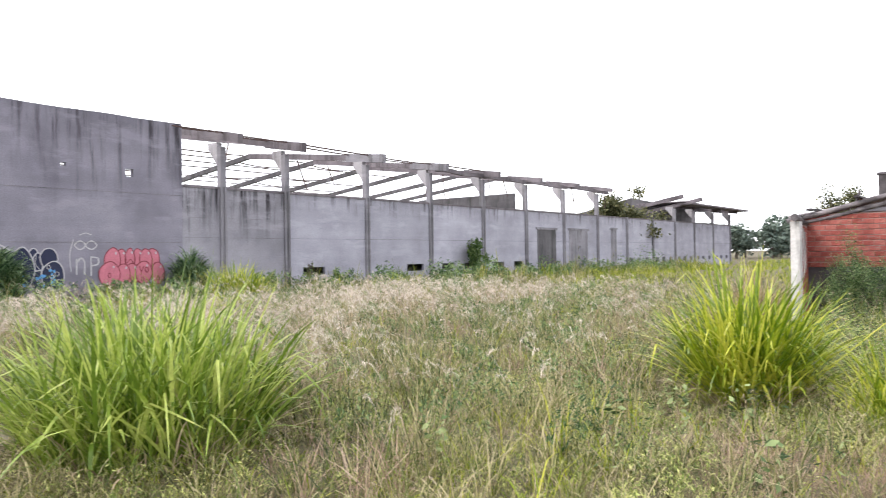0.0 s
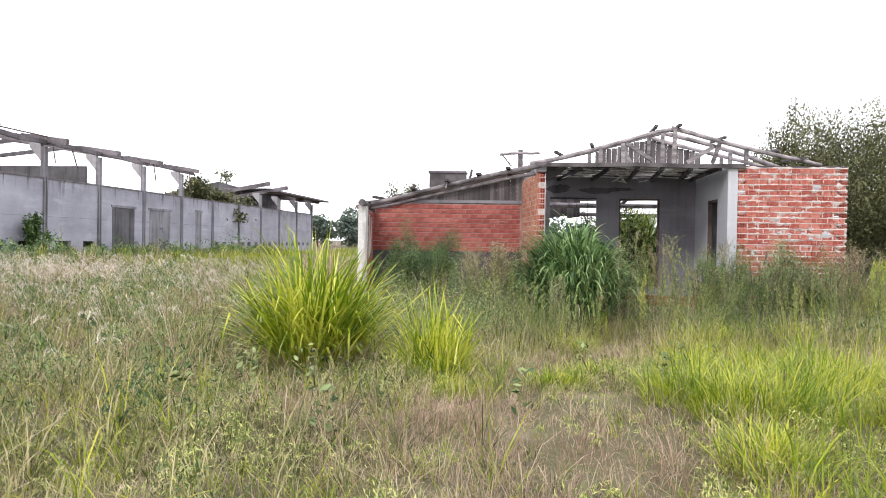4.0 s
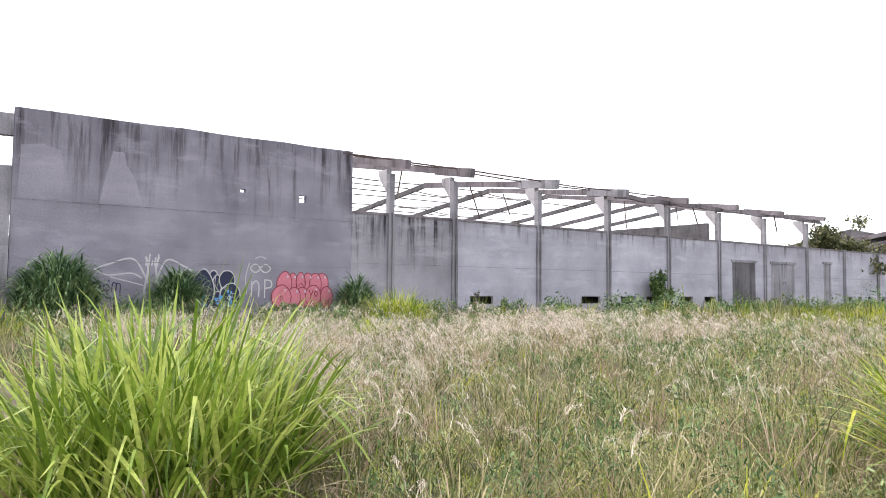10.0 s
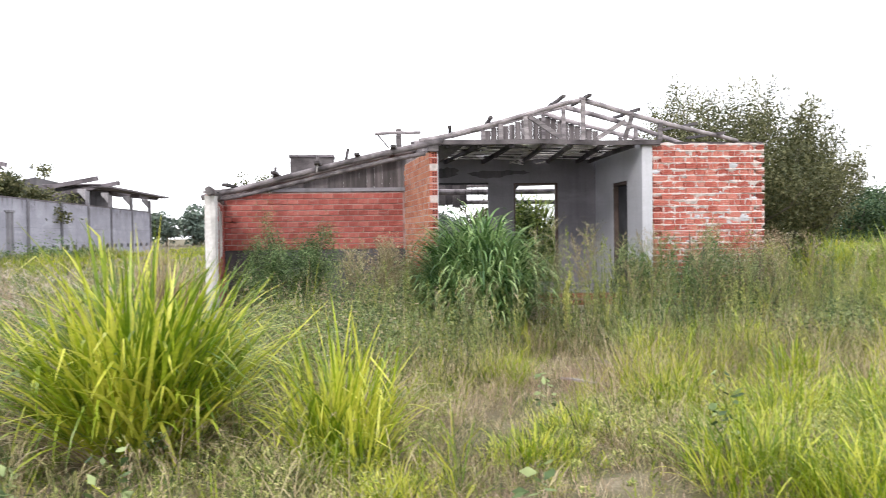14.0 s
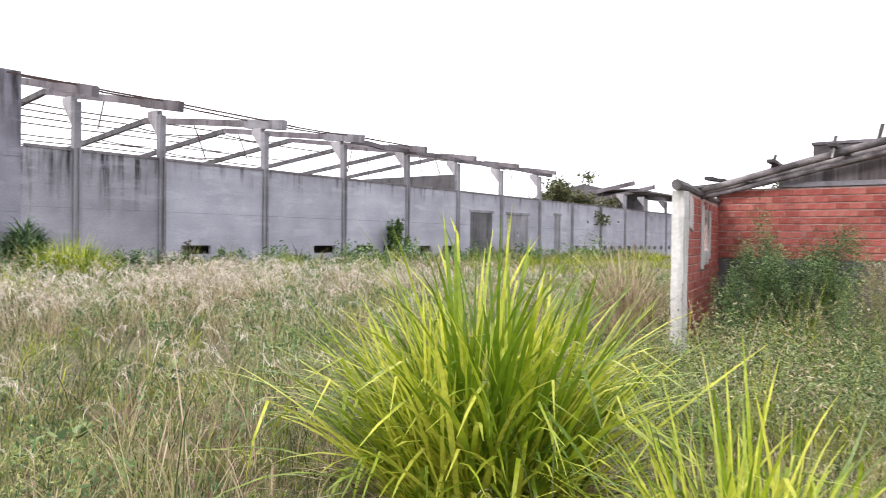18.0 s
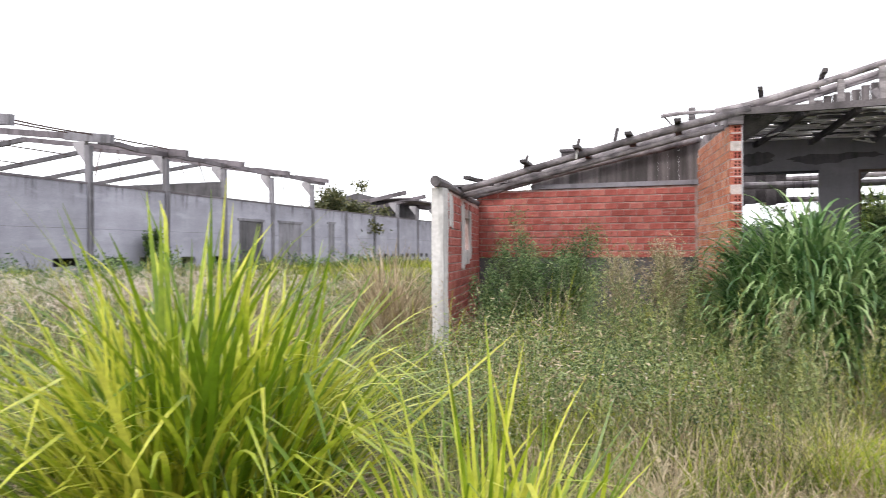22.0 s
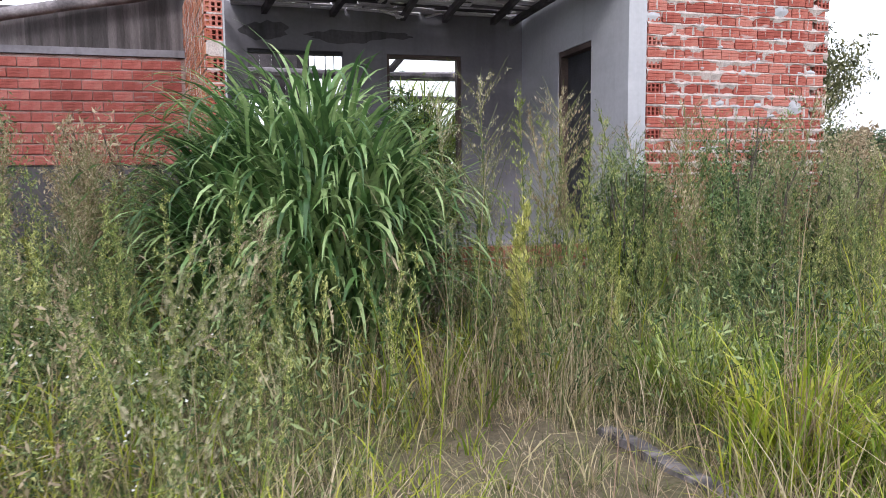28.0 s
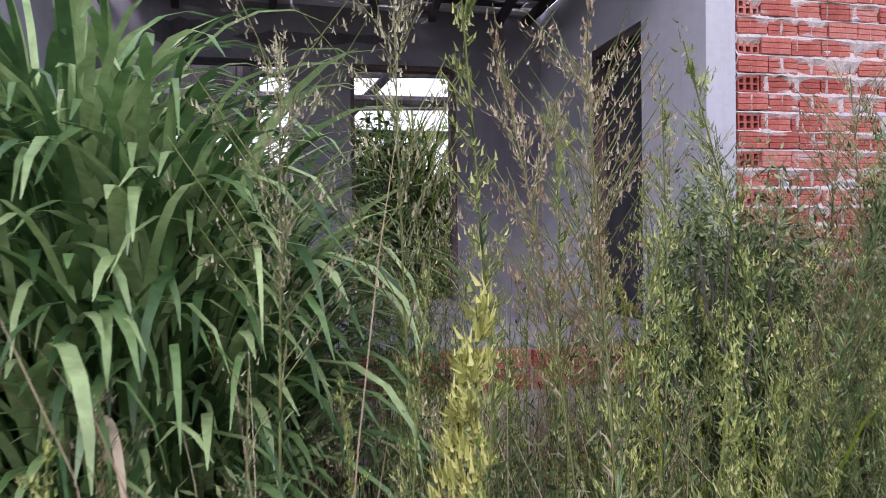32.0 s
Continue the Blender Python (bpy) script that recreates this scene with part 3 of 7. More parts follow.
def build_hall():
    # tall blind wall with its two shot-through holes
    bm = bmesh.new()
    slab(bm, (5.85, 17.13), (-0.3, 6.62), [(14.93, 15.22, 4.47, 4.74), (12.7, 12.9, 4.66, 4.78)], on_hall, 0.22)
    bmesh.ops.subdivide_edges(bm, edges=[e for e in bm.edges if e.calc_length() > 2], cuts=6)
    for v in bm.verts:
        if v.co.z > 6.6:
            v.co.z += 0.05 * noise.noise(Vector((0, v.co.y * 0.6, 1)))
    tall = tagged(part("wall_tall", bm, "tall_wall"), "tall rain-streaked grey concrete wall with graffiti along its foot", "wall", kind="structure")
    # pier and stub past its end
    bm = bmesh.new()
    box(bm, WX - 0.35, WX + 0.1, 5.4, 5.82, -0.3, 3.4)
    box(bm, WX - 0.3, WX - 0.02, 5.32, 5.47, -0.3, 6.4)
    box(bm, WX - 0.3, WX - 0.02, 5.47, 5.845, 5.75, 6.4)
    box(bm, WX - 0.3, WX - 0.02, 5.47, 5.845, 3.402, 4.85)
    part("end_pier", bm, "column", tall)
    for nm, pts in (("pale_patch", ((8.2, 3.9), (9.5, 3.95), (9.27, 4.7), (8.98, 5.2), (8.9, 5.6), (8.55, 5.6), (8.46, 5.15), (8.33, 4.6))), ("pale_patch", ((6.0, 3.95), (7.16, 3.95), (7.2, 5.0), (7.1, 5.45), (6.6, 5.6), (6.05, 5.5)))):
        bm = bmesh.new()
        bm.faces.new([bm.verts.new((WX + 0.003, *p)) for p in pts])
        part(nm, bm, "tall_pale", tall, "paler patch of newer concrete")
    bm = bmesh.new()
    for z in (2.1, 3.88):
        box(bm, WX - 0.01, WX + 0.008, 5.85, 17.13, z, z + 0.02)
    part("joint", bm, "column", tall)
    bm = bmesh.new()
    slab(bm, (-6, 5.315), (-0.3, 4.3), [], on_hall, 0.2)
    tagged(part("wall_low_end", bm, "hall_wall"), "low grey concrete wall past the tall wall", "wall", kind="structure")
    # long wall, bay by bay, with floor-level vents
    vents = {2: [(0.9, 2.2)], 3: [(2.9, 4.25)], 4: [(0.95, 2.15), (3.0, 4.0)], 5: [(1.05, 2.2), (3.3, 4.4)], 9: [(0.6, 1.3), (2.0, 2.7), (3.7, 4.4)],
             10: [(0.7, 1.4), (2.1, 2.8), (3.8, 4.5)], 11: [(0.7, 1.4), (2.2, 2.9), (3.8, 4.5)], 12: [(0.7, 1.4), (2.2, 2.9), (4.0, 4.7)], 13: [(0.7, 1.4), (2.2, 2.9), (4.0, 4.7)]}
    ends = [17.13] + COLS
    for k, (a, b) in enumerate(zip(ends, ends[1:])):
        holes = [(a + p, a + q, 0.68, 1.03) for p, q in vents.get(k, [])]
        if k == 7:
            holes.append((a + 2.1, a + 2.5, 1.65, 1.98))
        bm = bmesh.new()
        slab(bm, (a + (0.14 if k else 0.0), b - 0.14), (-0.3, HALL_TOP), holes, lambda u, z, d: on_hall(u, z, d + 0.05), 0.16)
        w = tagged(part(f"wall_bay_{k + 1}", bm, "hall_stained" if k < 2 else "hall_wall"), "grey concrete wall bay with rain-blackened top edge", "wall", kind="structure")
        bm = bmesh.new()
        box(bm, WX - 0.24, WX - 0.02, a + 0.14, b - 0.14, HALL_TOP, HALL_TOP + 0.1)
        part("coping", bm, "rafter", w, "dark weathered coping")
        bm = bmesh.new()
        for z in ((2.3, 3.08) if k < 2 else (2.3,)):
            box(bm, WX - 0.052, WX - 0.043, a + 0.14, b - 0.14, z, z + 0.018)
        part("joint", bm, "column", w)
    # added backing, wall and lid in dark colour, so the vents look unlit inside
    bm = bmesh.new()
    box(bm, WX - 1.35, WX - 1.2, 17.2, 83.6, -0.3, 1.2)
    box(bm, WX - 1.2, WX - 0.22, 17.2, 83.6, 1.1, 1.2)
    tagged(part("inner_ledge", bm, "stain"), "added dark backing box that keeps the wall vents dark", "ledge", kind="structure")
    # blocked and stained doorways
    for y0, y1, z1, lab in ((42.9, 45.35, 3.1, "blocked doorway blackened by seeping water"), (47.2, 50.0, 3.12, "blocked doorway with brown stains"), (53.9, 54.9, 3.3, "narrow blocked doorway")):
        bm = bmesh.new()
        slab(bm, (y0, y1), (-0.2, z1), [(48.54, 48.94, 1.65, 1.98)] if y0 > 46 and y0 < 48 else [], lambda u, z, d: on_hall(u, z, d + 0.035), 0.035)
        d = tagged(part("door_blocked", bm, "stain" if y1 < 46 else "column"), lab, "doorway", kind="structure")
        bm = bmesh.new()
        box(bm, WX - 0.06, WX + 0.01, y0 - 0.15, y1 + 0.15, z1, z1 + 0.15)
        part("lintel", bm, "column", d)
    # columns: grooved piers below, slim posts with haunched heads above
    rng = random.Random(5)
    for k, y in enumerate(COLS):
        up = 5.95 if k < 8 else (5.5 if k >= 10 else HALL_TOP + 0.05)
        c = thing("concrete_column", (WX, y, gz(WX, y)), "grey precast concrete column in the long wall, streaked", "column", "columns of the long hall")
        bm = bmesh.new()
        for s in (-1, 1):
            box(bm, WX - 0.2, WX + 0.05, y + s * 0.095 - 0.045, y + s * 0.095 + 0.045, -0.3, HALL_TOP + 0.1)
        box(bm, WX - 0.2, WX - 0.01, y - 0.05, y + 0.05, -0.3, HALL_TOP + 0.1)
        part("grooved_pier", bm, "column", c)
        if up > 5:
            bm = bmesh.new()
            box(bm, WX - 0.22, WX + 0.04, y - 0.12, y + 0.12, HALL_TOP + 0.1, up)
            part("post", bm, "column", c)
            bm = bmesh.new()
            v = [bm.verts.new((x, y + s * 0.12, z)) for s in (-1, 1) for x, z in ((WX - 0.22, up - 0.75), (WX - 0.85, up - 0.02), (WX - 0.85, up + 0.2), (WX - 0.22, up + 0.2))]
            bm.faces.new(v[:4])
            bm.faces.new(v[4:][::-1])
            for i in range(4):
                bm.faces.new((v[i], v[4 + i], v[4 + (i + 1) % 4], v[(i + 1) % 4]))
            bmesh.ops.recalc_face_normals(bm, faces=bm.faces)
            part("haunch", bm, "haunch", c)
        if k < 8:
            r = thing("roof_rafter", (WX, y, up), "dark weathered concrete rafter of the roofless hall", "rafter", "rafters of the roofless hall")
            bm = bmesh.new()
            big = (0.36, 0.38, 0.4, 0.38, 0.34, 0.3, 0.28, 0.26)[k]
            top = (8.15, 7.95, 7.3, 7.42, 7.47, 7.55, 7.65, 7.8)[k]
            end = Vector((-24.0, y, 6.16))
            mid = end.lerp(Vector((RIDGE, y, top)), 0.24)
            beam(bm, mid, end, 0.24, big, rough=0.012, rng=rng)
            part("thick_end", bm, "column" if k in (2, 3) else "rafter", r, "heavier end of the rafter over the column")
            bm = bmesh.new()
            beam(bm, mid, (RIDGE, y, top), 0.18, big * 0.72, rough=0.02, rng=rng)
            part("near_arm", bm, "rafter", r)
            if k > 0:
                bm = bmesh.new()
                beam(bm, (RIDGE, y, top), (-45.4, y, top - 1.2), 0.18, 0.26)
                part("far_arm", bm, "stain", r)
        if 10 <= k <= 13:
            r = thing("broken_rafter", (WX, y, up), "broken concrete rafter tilted up at the end of the hall", "rafter", "rafters of the roofless hall")
            bm = bmesh.new()
            beam(bm, (WX + 0.8, y, 6.6 if k < 12 else 5.75), (-32, y, 5.2 if k < 12 else 6.5), 0.22, 0.35)
            part("arm", bm, "rafter", r)
    # eave beam over the last columns, jagged
    for k in range(4, 8):
        bm = bmesh.new()
        beam(bm, (WX + 0.05, COLS[k - 1] + 0.4, 6.18), (WX + 0.05, COLS[k] + (1.6 if k == 7 else 0.3), 6.14), 0.16, 0.22, rough=0.04, rng=rng)
        tagged(part("eave_beam", bm, "rafter"), "jagged weathered eave beam between two columns", "beam", "eave beams of the hall")
    # thin steel purlins from rafter to rafter, some sagging, some gone
    tops = (8.15, 7.95, 7.3, 7.42, 7.47, 7.55)
    near_x = (-25.0, -26.4)
    far_x = (-35.6, -36.7, -37.9, -39.1, -40.3, -41.5, -42.7, -43.9)
    for x in near_x + far_x:
        for k in range(-1, 5):
            if x > RIDGE and (k > 3 or (k == 3 and x < -25)) or k >= 0 and x < RIDGE and rng.random() < (0.08, 0.1, 0.3, 0.2, 0.35)[k]:
                continue
            if x == -36.7 and k < 0:
                continue
            ya, yb = (16.6 if k < 0 else COLS[k]), COLS[k + 1]

            def height(t, ridge=RIDGE):
                return (6.16 + (t - 6.16) * (-24.0 - x) / (-24.0 - ridge) + 0.14) if x > ridge else t - 1.2 * (ridge - x) / (ridge + 45.4) + 0.16
            if x < RIDGE:
                za, zb = height(7.4), height(7.4)
            else:
                za, zb = height(tops[max(k, 0)]), height(tops[k + 1])
            sag = rng.choice((0.0, 0.03, 0.06, 0.25)) if k >= 2 else rng.uniform(0, 0.05)
            bm = bmesh.new()
            rings = []
            for q in range(9):
                t = q / 8
                px_, py_, pz_ = x + rng.uniform(-0.02, 0.02), ya + (yb - ya) * t, za + (zb - za) * t - sag * 4 * t * (1 - t)
                rings.append([bm.verts.new((px_ + a, py_, pz_ + b)) for a, b in ((-0.022, -0.026), (0.022, -0.026), (0.022, 0.026), (-0.022, 0.026))])
            for p, q in zip(rings, rings[1:]):
                for i in range(4):
                    bm.faces.new((p[i], p[(i + 1) % 4], q[(i + 1) % 4], q[i]))
            bm.faces.new(rings[0][::-1])
            bm.faces.new(rings[-1])
            tagged(part("roof_purlin", bm, "rust"), "thin rusty steel purlin between two rafters", "purlin", "purlins of the roofless hall")
    # loose rods hanging from the rafters
    for k, x, ln, tilt in ((2, -30.5, 1.6, 0.6), (3, -33.5, 1.3, 0.5), (4, -28.3, 1.6, 0.1), (4, -29.4, 1.5, -0.5), (5, -27.0, 1.1, 0.4), (5, -28.2, 1.0, 0.1), (6, -24.6, 1.1, 0.15), (7, -24.7, 1.3, 0.05), (7, -25.6, 0.9, 0.1), (1, -29.5, 1.2, -0.3)):
        bm = bmesh.new()
        zt = 6.16 - 0.36 * (0.36, 0.38, 0.4, 0.38, 0.34, 0.3, 0.28, 0.26)[k] + ((8.15, 7.95, 7.3, 7.42, 7.47, 7.55, 7.65, 7.8)[k] - 6.16) * (-24.0 - x) / 10.7
        beam(bm, (x, COLS[k], zt + 0.015), (x + 0.1, COLS[k] + tilt, zt - ln), 0.05, 0.05)
        tagged(part("hanging_rod", bm, "rust"), "bent rusty rod hanging from the roof frame", "rod", "hanging rods")
    # steel rail frame standing behind the fourth bay
    fr = thing("steel_rail", (-44.7, 40, 3.9), "thin rusty steel railing on the far side of the hall", "railing")
    for yy in (37.5, 39.5, 41.5, 43.5, 45.5, 47.5):
        bm = bmesh.new()
        beam(bm, (-44.7, yy, 3.9), (-44.7, yy, 6.15), 0.09, 0.09)
        part("post", bm, "rust", fr)
    for z in (5.35, 5.95):
        bm = bmesh.new()
        beam(bm, (-44.7, 37.2, z), (-44.7, 49.0, z), 0.06, 0.06)
        part("rail", bm, "rust", fr)
    # far long wall, with columns, and the dark gable piece behind
    bm = bmesh.new()
    slab(bm, (6, 84), (-0.3, 3.9), [], lambda u, z, d: (-44.6 - d, u, z), 0.2)
    tagged(part("wall_far", bm, "hall_wall"), "far concrete wall of the roofless hall", "wall", kind="structure")
    bm = bmesh.new()
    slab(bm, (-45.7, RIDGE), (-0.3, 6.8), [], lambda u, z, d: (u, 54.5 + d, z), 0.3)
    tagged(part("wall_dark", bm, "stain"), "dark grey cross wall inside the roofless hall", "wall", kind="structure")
    bm = bmesh.new()
    slab(bm, (-44.6, WX - 0.2), (-0.3, 4.2), [], lambda u, z, d: (u, 83.7 + d, z), 0.2)
    tagged(part("wall_end", bm, "hall_wall"), "end wall of the long hall", "wall", kind="structure")
    # far end, still roofed: dark gable and thin roof slab
    roof = thing("hall_roof", (-32, 73, 0), "dark broken roof at the far end of the hall", "roof")
    bm = bmesh.new()
    v = [bm.verts.new((x, yy, z)) for yy in (74.0, 74.4) for x, z in ((-40.2, 4.3), (WX - 0.6, 4.3), (WX - 0.6, 5.6), (-32.5, 7.3), (-40.2, 5.6))]
    bm.faces.new(v[:5])
    bm.faces.new(v[5:][::-1])
    for i in range(5):
        bm.faces.new((v[i], v[5 + i], v[5 + (i + 1) % 5], v[(i + 1) % 5]))
    bmesh.ops.recalc_face_normals(bm, faces=bm.faces)
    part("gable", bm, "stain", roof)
    bm = bmesh.new()
    beam(bm, (WX + 0.6, 68, 5.95), (WX + 0.6, 86, 5.95), 1.5, 0.14)
    part("eave_slab", bm, "rafter", roof)
    bm = bmesh.new()
    beam(bm, (-28.5, 72, 6.45), (-28.5, 86, 6.3), 5.0, 0.1)
    part("roof_sheet", bm, "rafter", roof)
    return tall


build_hall()


# ---- graffiti, flat paint on the tall wall ----
def outline(pts, n=64, wob=0.0):
    """A closed smooth line through a few points (y, z)."""
    P = np.array(pts, float)
    k = len(P)
    out = []
    for t in np.linspace(0, k, n, endpoint=False):
        i = int(t)
        u = t - i
        p0, p1, p2, p3 = P[(i - 1) % k], P[i % k], P[(i + 1) % k], P[(i + 2) % k]
        out.append(0.5 * (2 * p1 + (p2 - p0) * u + (2 * p0 - 5 * p1 + 4 * p2 - p3) * u * u + (3 * p1 - p0 - 3 * p2 + p3) * u ** 3))
    return np.array(out)


def blob(cy, cz, ry, rz, k=9, seed=0, jag=0.12):
    r = random.Random(seed)
    return [(cy + ry * math.cos(a) * (1 + r.uniform(-jag, jag)), cz + rz * math.sin(a) * (1 + r.uniform(-jag, jag))) for a in (math.tau * i / k for i in range(k))]


def patch(bm, pts, lift, n=48):
    P = outline(pts, n)
    c = P.mean(0)
    vc = bm.verts.new((WX + lift, *c))
    vs = [bm.verts.new((WX + lift, *p)) for p in P]
    for i in range(n):
        f = bm.faces.new((vc, vs[i], vs[(i + 1) % n]))
    bmesh.ops.recalc_face_normals(bm, faces=bm.faces)


def stroke(bm, pts, w, lift, closed=False):
    P = np.array(pts, float)
    if len(P) > 3 and closed:
        P = outline(pts, 40)
        P = np.concatenate([P, P[:1]])
    elif len(P) > 2:
        q = [P[0] * 2 - P[1], *P, P[-1] * 2 - P[-2]]
        o = []
        for i in range(1, len(q) - 2):
            for u in np.linspace(0, 1, 8, endpoint=False):
                p0, p1, p2, p3 = q[i - 1], q[i], q[i + 1], q[i + 2]
                o.append(0.5 * (2 * p1 + (p2 - p0) * u + (2 * p0 - 5 * p1 + 4 * p2 - p3) * u * u + (3 * p1 - p0 - 3 * p2 + p3) * u ** 3))
        P = np.array(o + [P[-1]])
    d = np.gradient(P, axis=0)
    d /= np.linalg.norm(d, axis=1)[:, None] + 1e-9
    nrm = np.stack([-d[:, 1], d[:, 0]], -1) * w / 2
    a = [bm.verts.new((WX + lift, *p)) for p in P - nrm]
    b = [bm.verts.new((WX + lift, *p)) for p in P + nrm]
    for i in range(len(P) - 1):
        bm.faces.new((a[i], a[i + 1], b[i + 1], b[i]))
    bmesh.ops.recalc_face_normals(bm, faces=bm.faces)


def line(g, material, pts, w, lift, closed=False):
    bm = bmesh.new()
    stroke(bm, pts, w, lift, closed)
    part("stroke", bm, material, g)


def build_graffiti():
    # rounded pink piece
    g = thing("graffiti_pink", (WX, 15.2, 0.6), "pink bubble-letter graffiti with dark red outline on concrete", "graffiti")
    letters = [(14.75, 1.5, 0.17, 0.36), (15.35, 1.5, 0.2, 0.36), (15.05, 1.52, 0.16, 0.36), (15.92, 1.48, 0.24, 0.4), (15.65, 1.48, 0.22, 0.38), (14.42, 1.46, 0.26, 0.42),
               (16.1, 0.98, 0.24, 0.38), (15.12, 0.98, 0.26, 0.36), (14.8, 0.98, 0.24, 0.36), (15.55, 1.02, 0.3, 0.4), (14.3, 0.98, 0.36, 0.42)]
    for i, (y, z, a, b) in enumerate(letters):
        for nm, mt, grow, lift in (("outline", "p_red", 0.035, 0.004), ("fill", "p_pink", 0.0, 0.0055)):
            bm = bmesh.new()
            patch(bm, blob(y, z, a + grow, b + grow, seed=i, jag=0.07), lift + 0.003 * i)
            part("letter_" + nm, bm, mt, g)
    for y, z in ((14.3, 0.95), (15.12, 0.8), (15.5, 0.78), (16.1, 0.8)):
        line(g, "p_red", blob(y, z, 0.05, 0.08, seed=3), 0.025, 0.04, True)
    line(g, "p_red", [(15.38, 1.25), (15.46, 1.08), (15.55, 1.25)], 0.035, 0.0405)
    line(g, "p_red", [(15.46, 1.08), (15.44, 0.92)], 0.035, 0.041)
    line(g, "p_red", blob(15.66, 1.12, 0.06, 0.09, seed=4), 0.035, 0.0415, True)
    line(g, "p_red", [(14.9, 1.62), (14.9, 1.36), (15.05, 1.5), (15.2, 1.34), (15.2, 1.62)], 0.025, 0.042)
    for i, (y, z, a, b) in enumerate(letters):
        bm = bmesh.new()
        patch(bm, blob(y + a * 0.4, z + b * 0.62, 0.035, 0.05, seed=i + 30), 0.044, 16)
        part("highlight", bm, "p_white", g)
    # navy, white and blue piece
    g = thing("graffiti_blue", (WX, 11.9, 0.6), "navy and blue bubble graffiti with white outline", "graffiti")
    big = [(10.95, 1.45, 0.26, 0.42), (11.85, 1.52, 0.15, 0.36), (11.98, 1.4, 0.13, 0.34), (12.32, 1.56, 0.25, 0.32), (12.0, 0.86, 0.26, 0.3), (12.45, 1.0, 0.34, 0.44), (11.48, 1.22, 0.36, 0.66)]
    for i, (y, z, a, b) in enumerate(big):
        for nm, mt, grow, lift in (("outline", "p_white", 0.04, 0.004), ("fill", "p_dark", 0.0, 0.0055)):
            bm = bmesh.new()
            patch(bm, blob(y, z, a + grow, b + grow, seed=i + 50, jag=0.07), lift + 0.003 * i)
            part("letter_" + nm, bm, mt, g)
    bm = bmesh.new()
    rb = random.Random(8)
    for i in range(26):
        y, z = rb.choice(((12.0, 0.84), (12.45, 0.98), (12.5, 0.9), (11.5, 0.85)))
        bm = bmesh.new()
        patch(bm, blob(y + rb.uniform(-0.17, 0.17), z + rb.uniform(-0.2, 0.2), rb.uniform(0.03, 0.08), rb.uniform(0.03, 0.08), seed=i + 80, jag=0.3), 0.028 + 0.0003 * i, 14)
        part("blue_fill", bm, "p_blue", g)
    for y, z in ((12.3, 1.28), (12.4, 0.95), (12.55, 1.05), (12.0, 0.8), (12.6, 0.8)):
        line(g, "p_white", blob(y, z, 0.06, 0.07, seed=int(y * 10)), 0.02, 0.037, True)
    line(g, "p_white", [(11.5, 1.45), (11.52, 1.2), (11.46, 1.0)], 0.02, 0.0375)
    line(g, "p_white", [(11.92, 1.75), (11.9, 1.4), (12.05, 1.18)], 0.02, 0.038)
    # white winged line drawing
    g = thing("graffiti_wings", (WX, 9.6, 1.2), "thin white spray drawing of two spread wings", "graffiti")
    for s, o in ((-1, 9.75), (1, 9.95)):
        k = 1.35 if s < 0 else 1.0
        line(g, "p_white", [(o, 1.45), (o + s * 0.35 * k, 2.2), (o + s * 0.9 * k, 2.02), (o + s * 1.2 * k, 1.86)], 0.05, 0.006)
        line(g, "p_white", [(o + s * 1.2 * k, 1.86), (o + s * 0.9 * k, 1.68), (o + s * 0.4 * k, 1.75), (o + s * 0.2, 1.6)], 0.045, 0.0065)
        line(g, "p_white", [(o + s * 0.85 * k, 1.62), (o + s * 0.5 * k, 1.5), (o + s * 0.1, 1.35)], 0.04, 0.007)
        line(g, "p_white", [(o + s * 0.1, 2.3), (o + s * 0.02, 1.9), (o + s * 0.12, 1.2), (o + s * 0.05, 0.9)], 0.07, 0.0075)
    for i in range(5):
        line(g, "p_white", [(9.65 + 0.09 * i, 2.0), (9.68 + 0.09 * i, 2.28 + 0.12 * math.sin(i * 2.1))], 0.05, 0.008)
    # white sign and two letters
    g = thing("graffiti_letters", (WX, 13.5, 1.2), "white spray infinity sign over the letters nP", "graffiti")
    line(g, "p_white", [(13.5, 2.0), (13.7, 2.15), (13.88, 2.0), (13.7, 1.86)], 0.045, 0.006, True)
    line(g, "p_white", [(13.5, 2.0), (13.32, 2.15), (13.14, 2.0), (13.32, 1.86)], 0.045, 0.0065, True)
    line(g, "p_white", [(13.2, 1.55), (13.2, 1.0)], 0.05, 0.007)
    line(g, "p_white", [(13.2, 1.4), (13.34, 1.56), (13.46, 1.42), (13.46, 1.0)], 0.05, 0.0075)
    line(g, "p_white", [(13.68, 1.62), (13.68, 0.95)], 0.05, 0.008)
    line(g, "p_white", [(13.68, 1.6), (13.9, 1.56), (13.92, 1.36), (13.7, 1.3)], 0.05, 0.0085)
    line(g, "p_white", [(13.02, 1.1), (12.98, 1.7), (13.1, 2.2)], 0.03, 0.009)
    line(g, "p_white", [(13.3, 2.35), (13.5, 2.42), (13.7, 2.36)], 0.03, 0.0095)
    # small dark tag
    g = thing("graffiti_tag", (WX, 8.4, 0.9), "small black spray tag reading gom with two dots", "graffiti")
    line(g, "p_dark", blob(8.22, 1.3, 0.1, 0.11, seed=1), 0.03, 0.006, True)
    line(g, "p_dark", [(8.33, 1.42), (8.34, 1.0), (8.22, 0.82), (8.12, 0.92)], 0.03, 0.0065)
    line(g, "p_dark", blob(8.5, 1.28, 0.09, 0.1, seed=2), 0.03, 0.007, True)
    for y in (8.45, 8.57):
        line(g, "p_dark", [(y, 1.47), (y, 1.53)], 0.04, 0.0072)
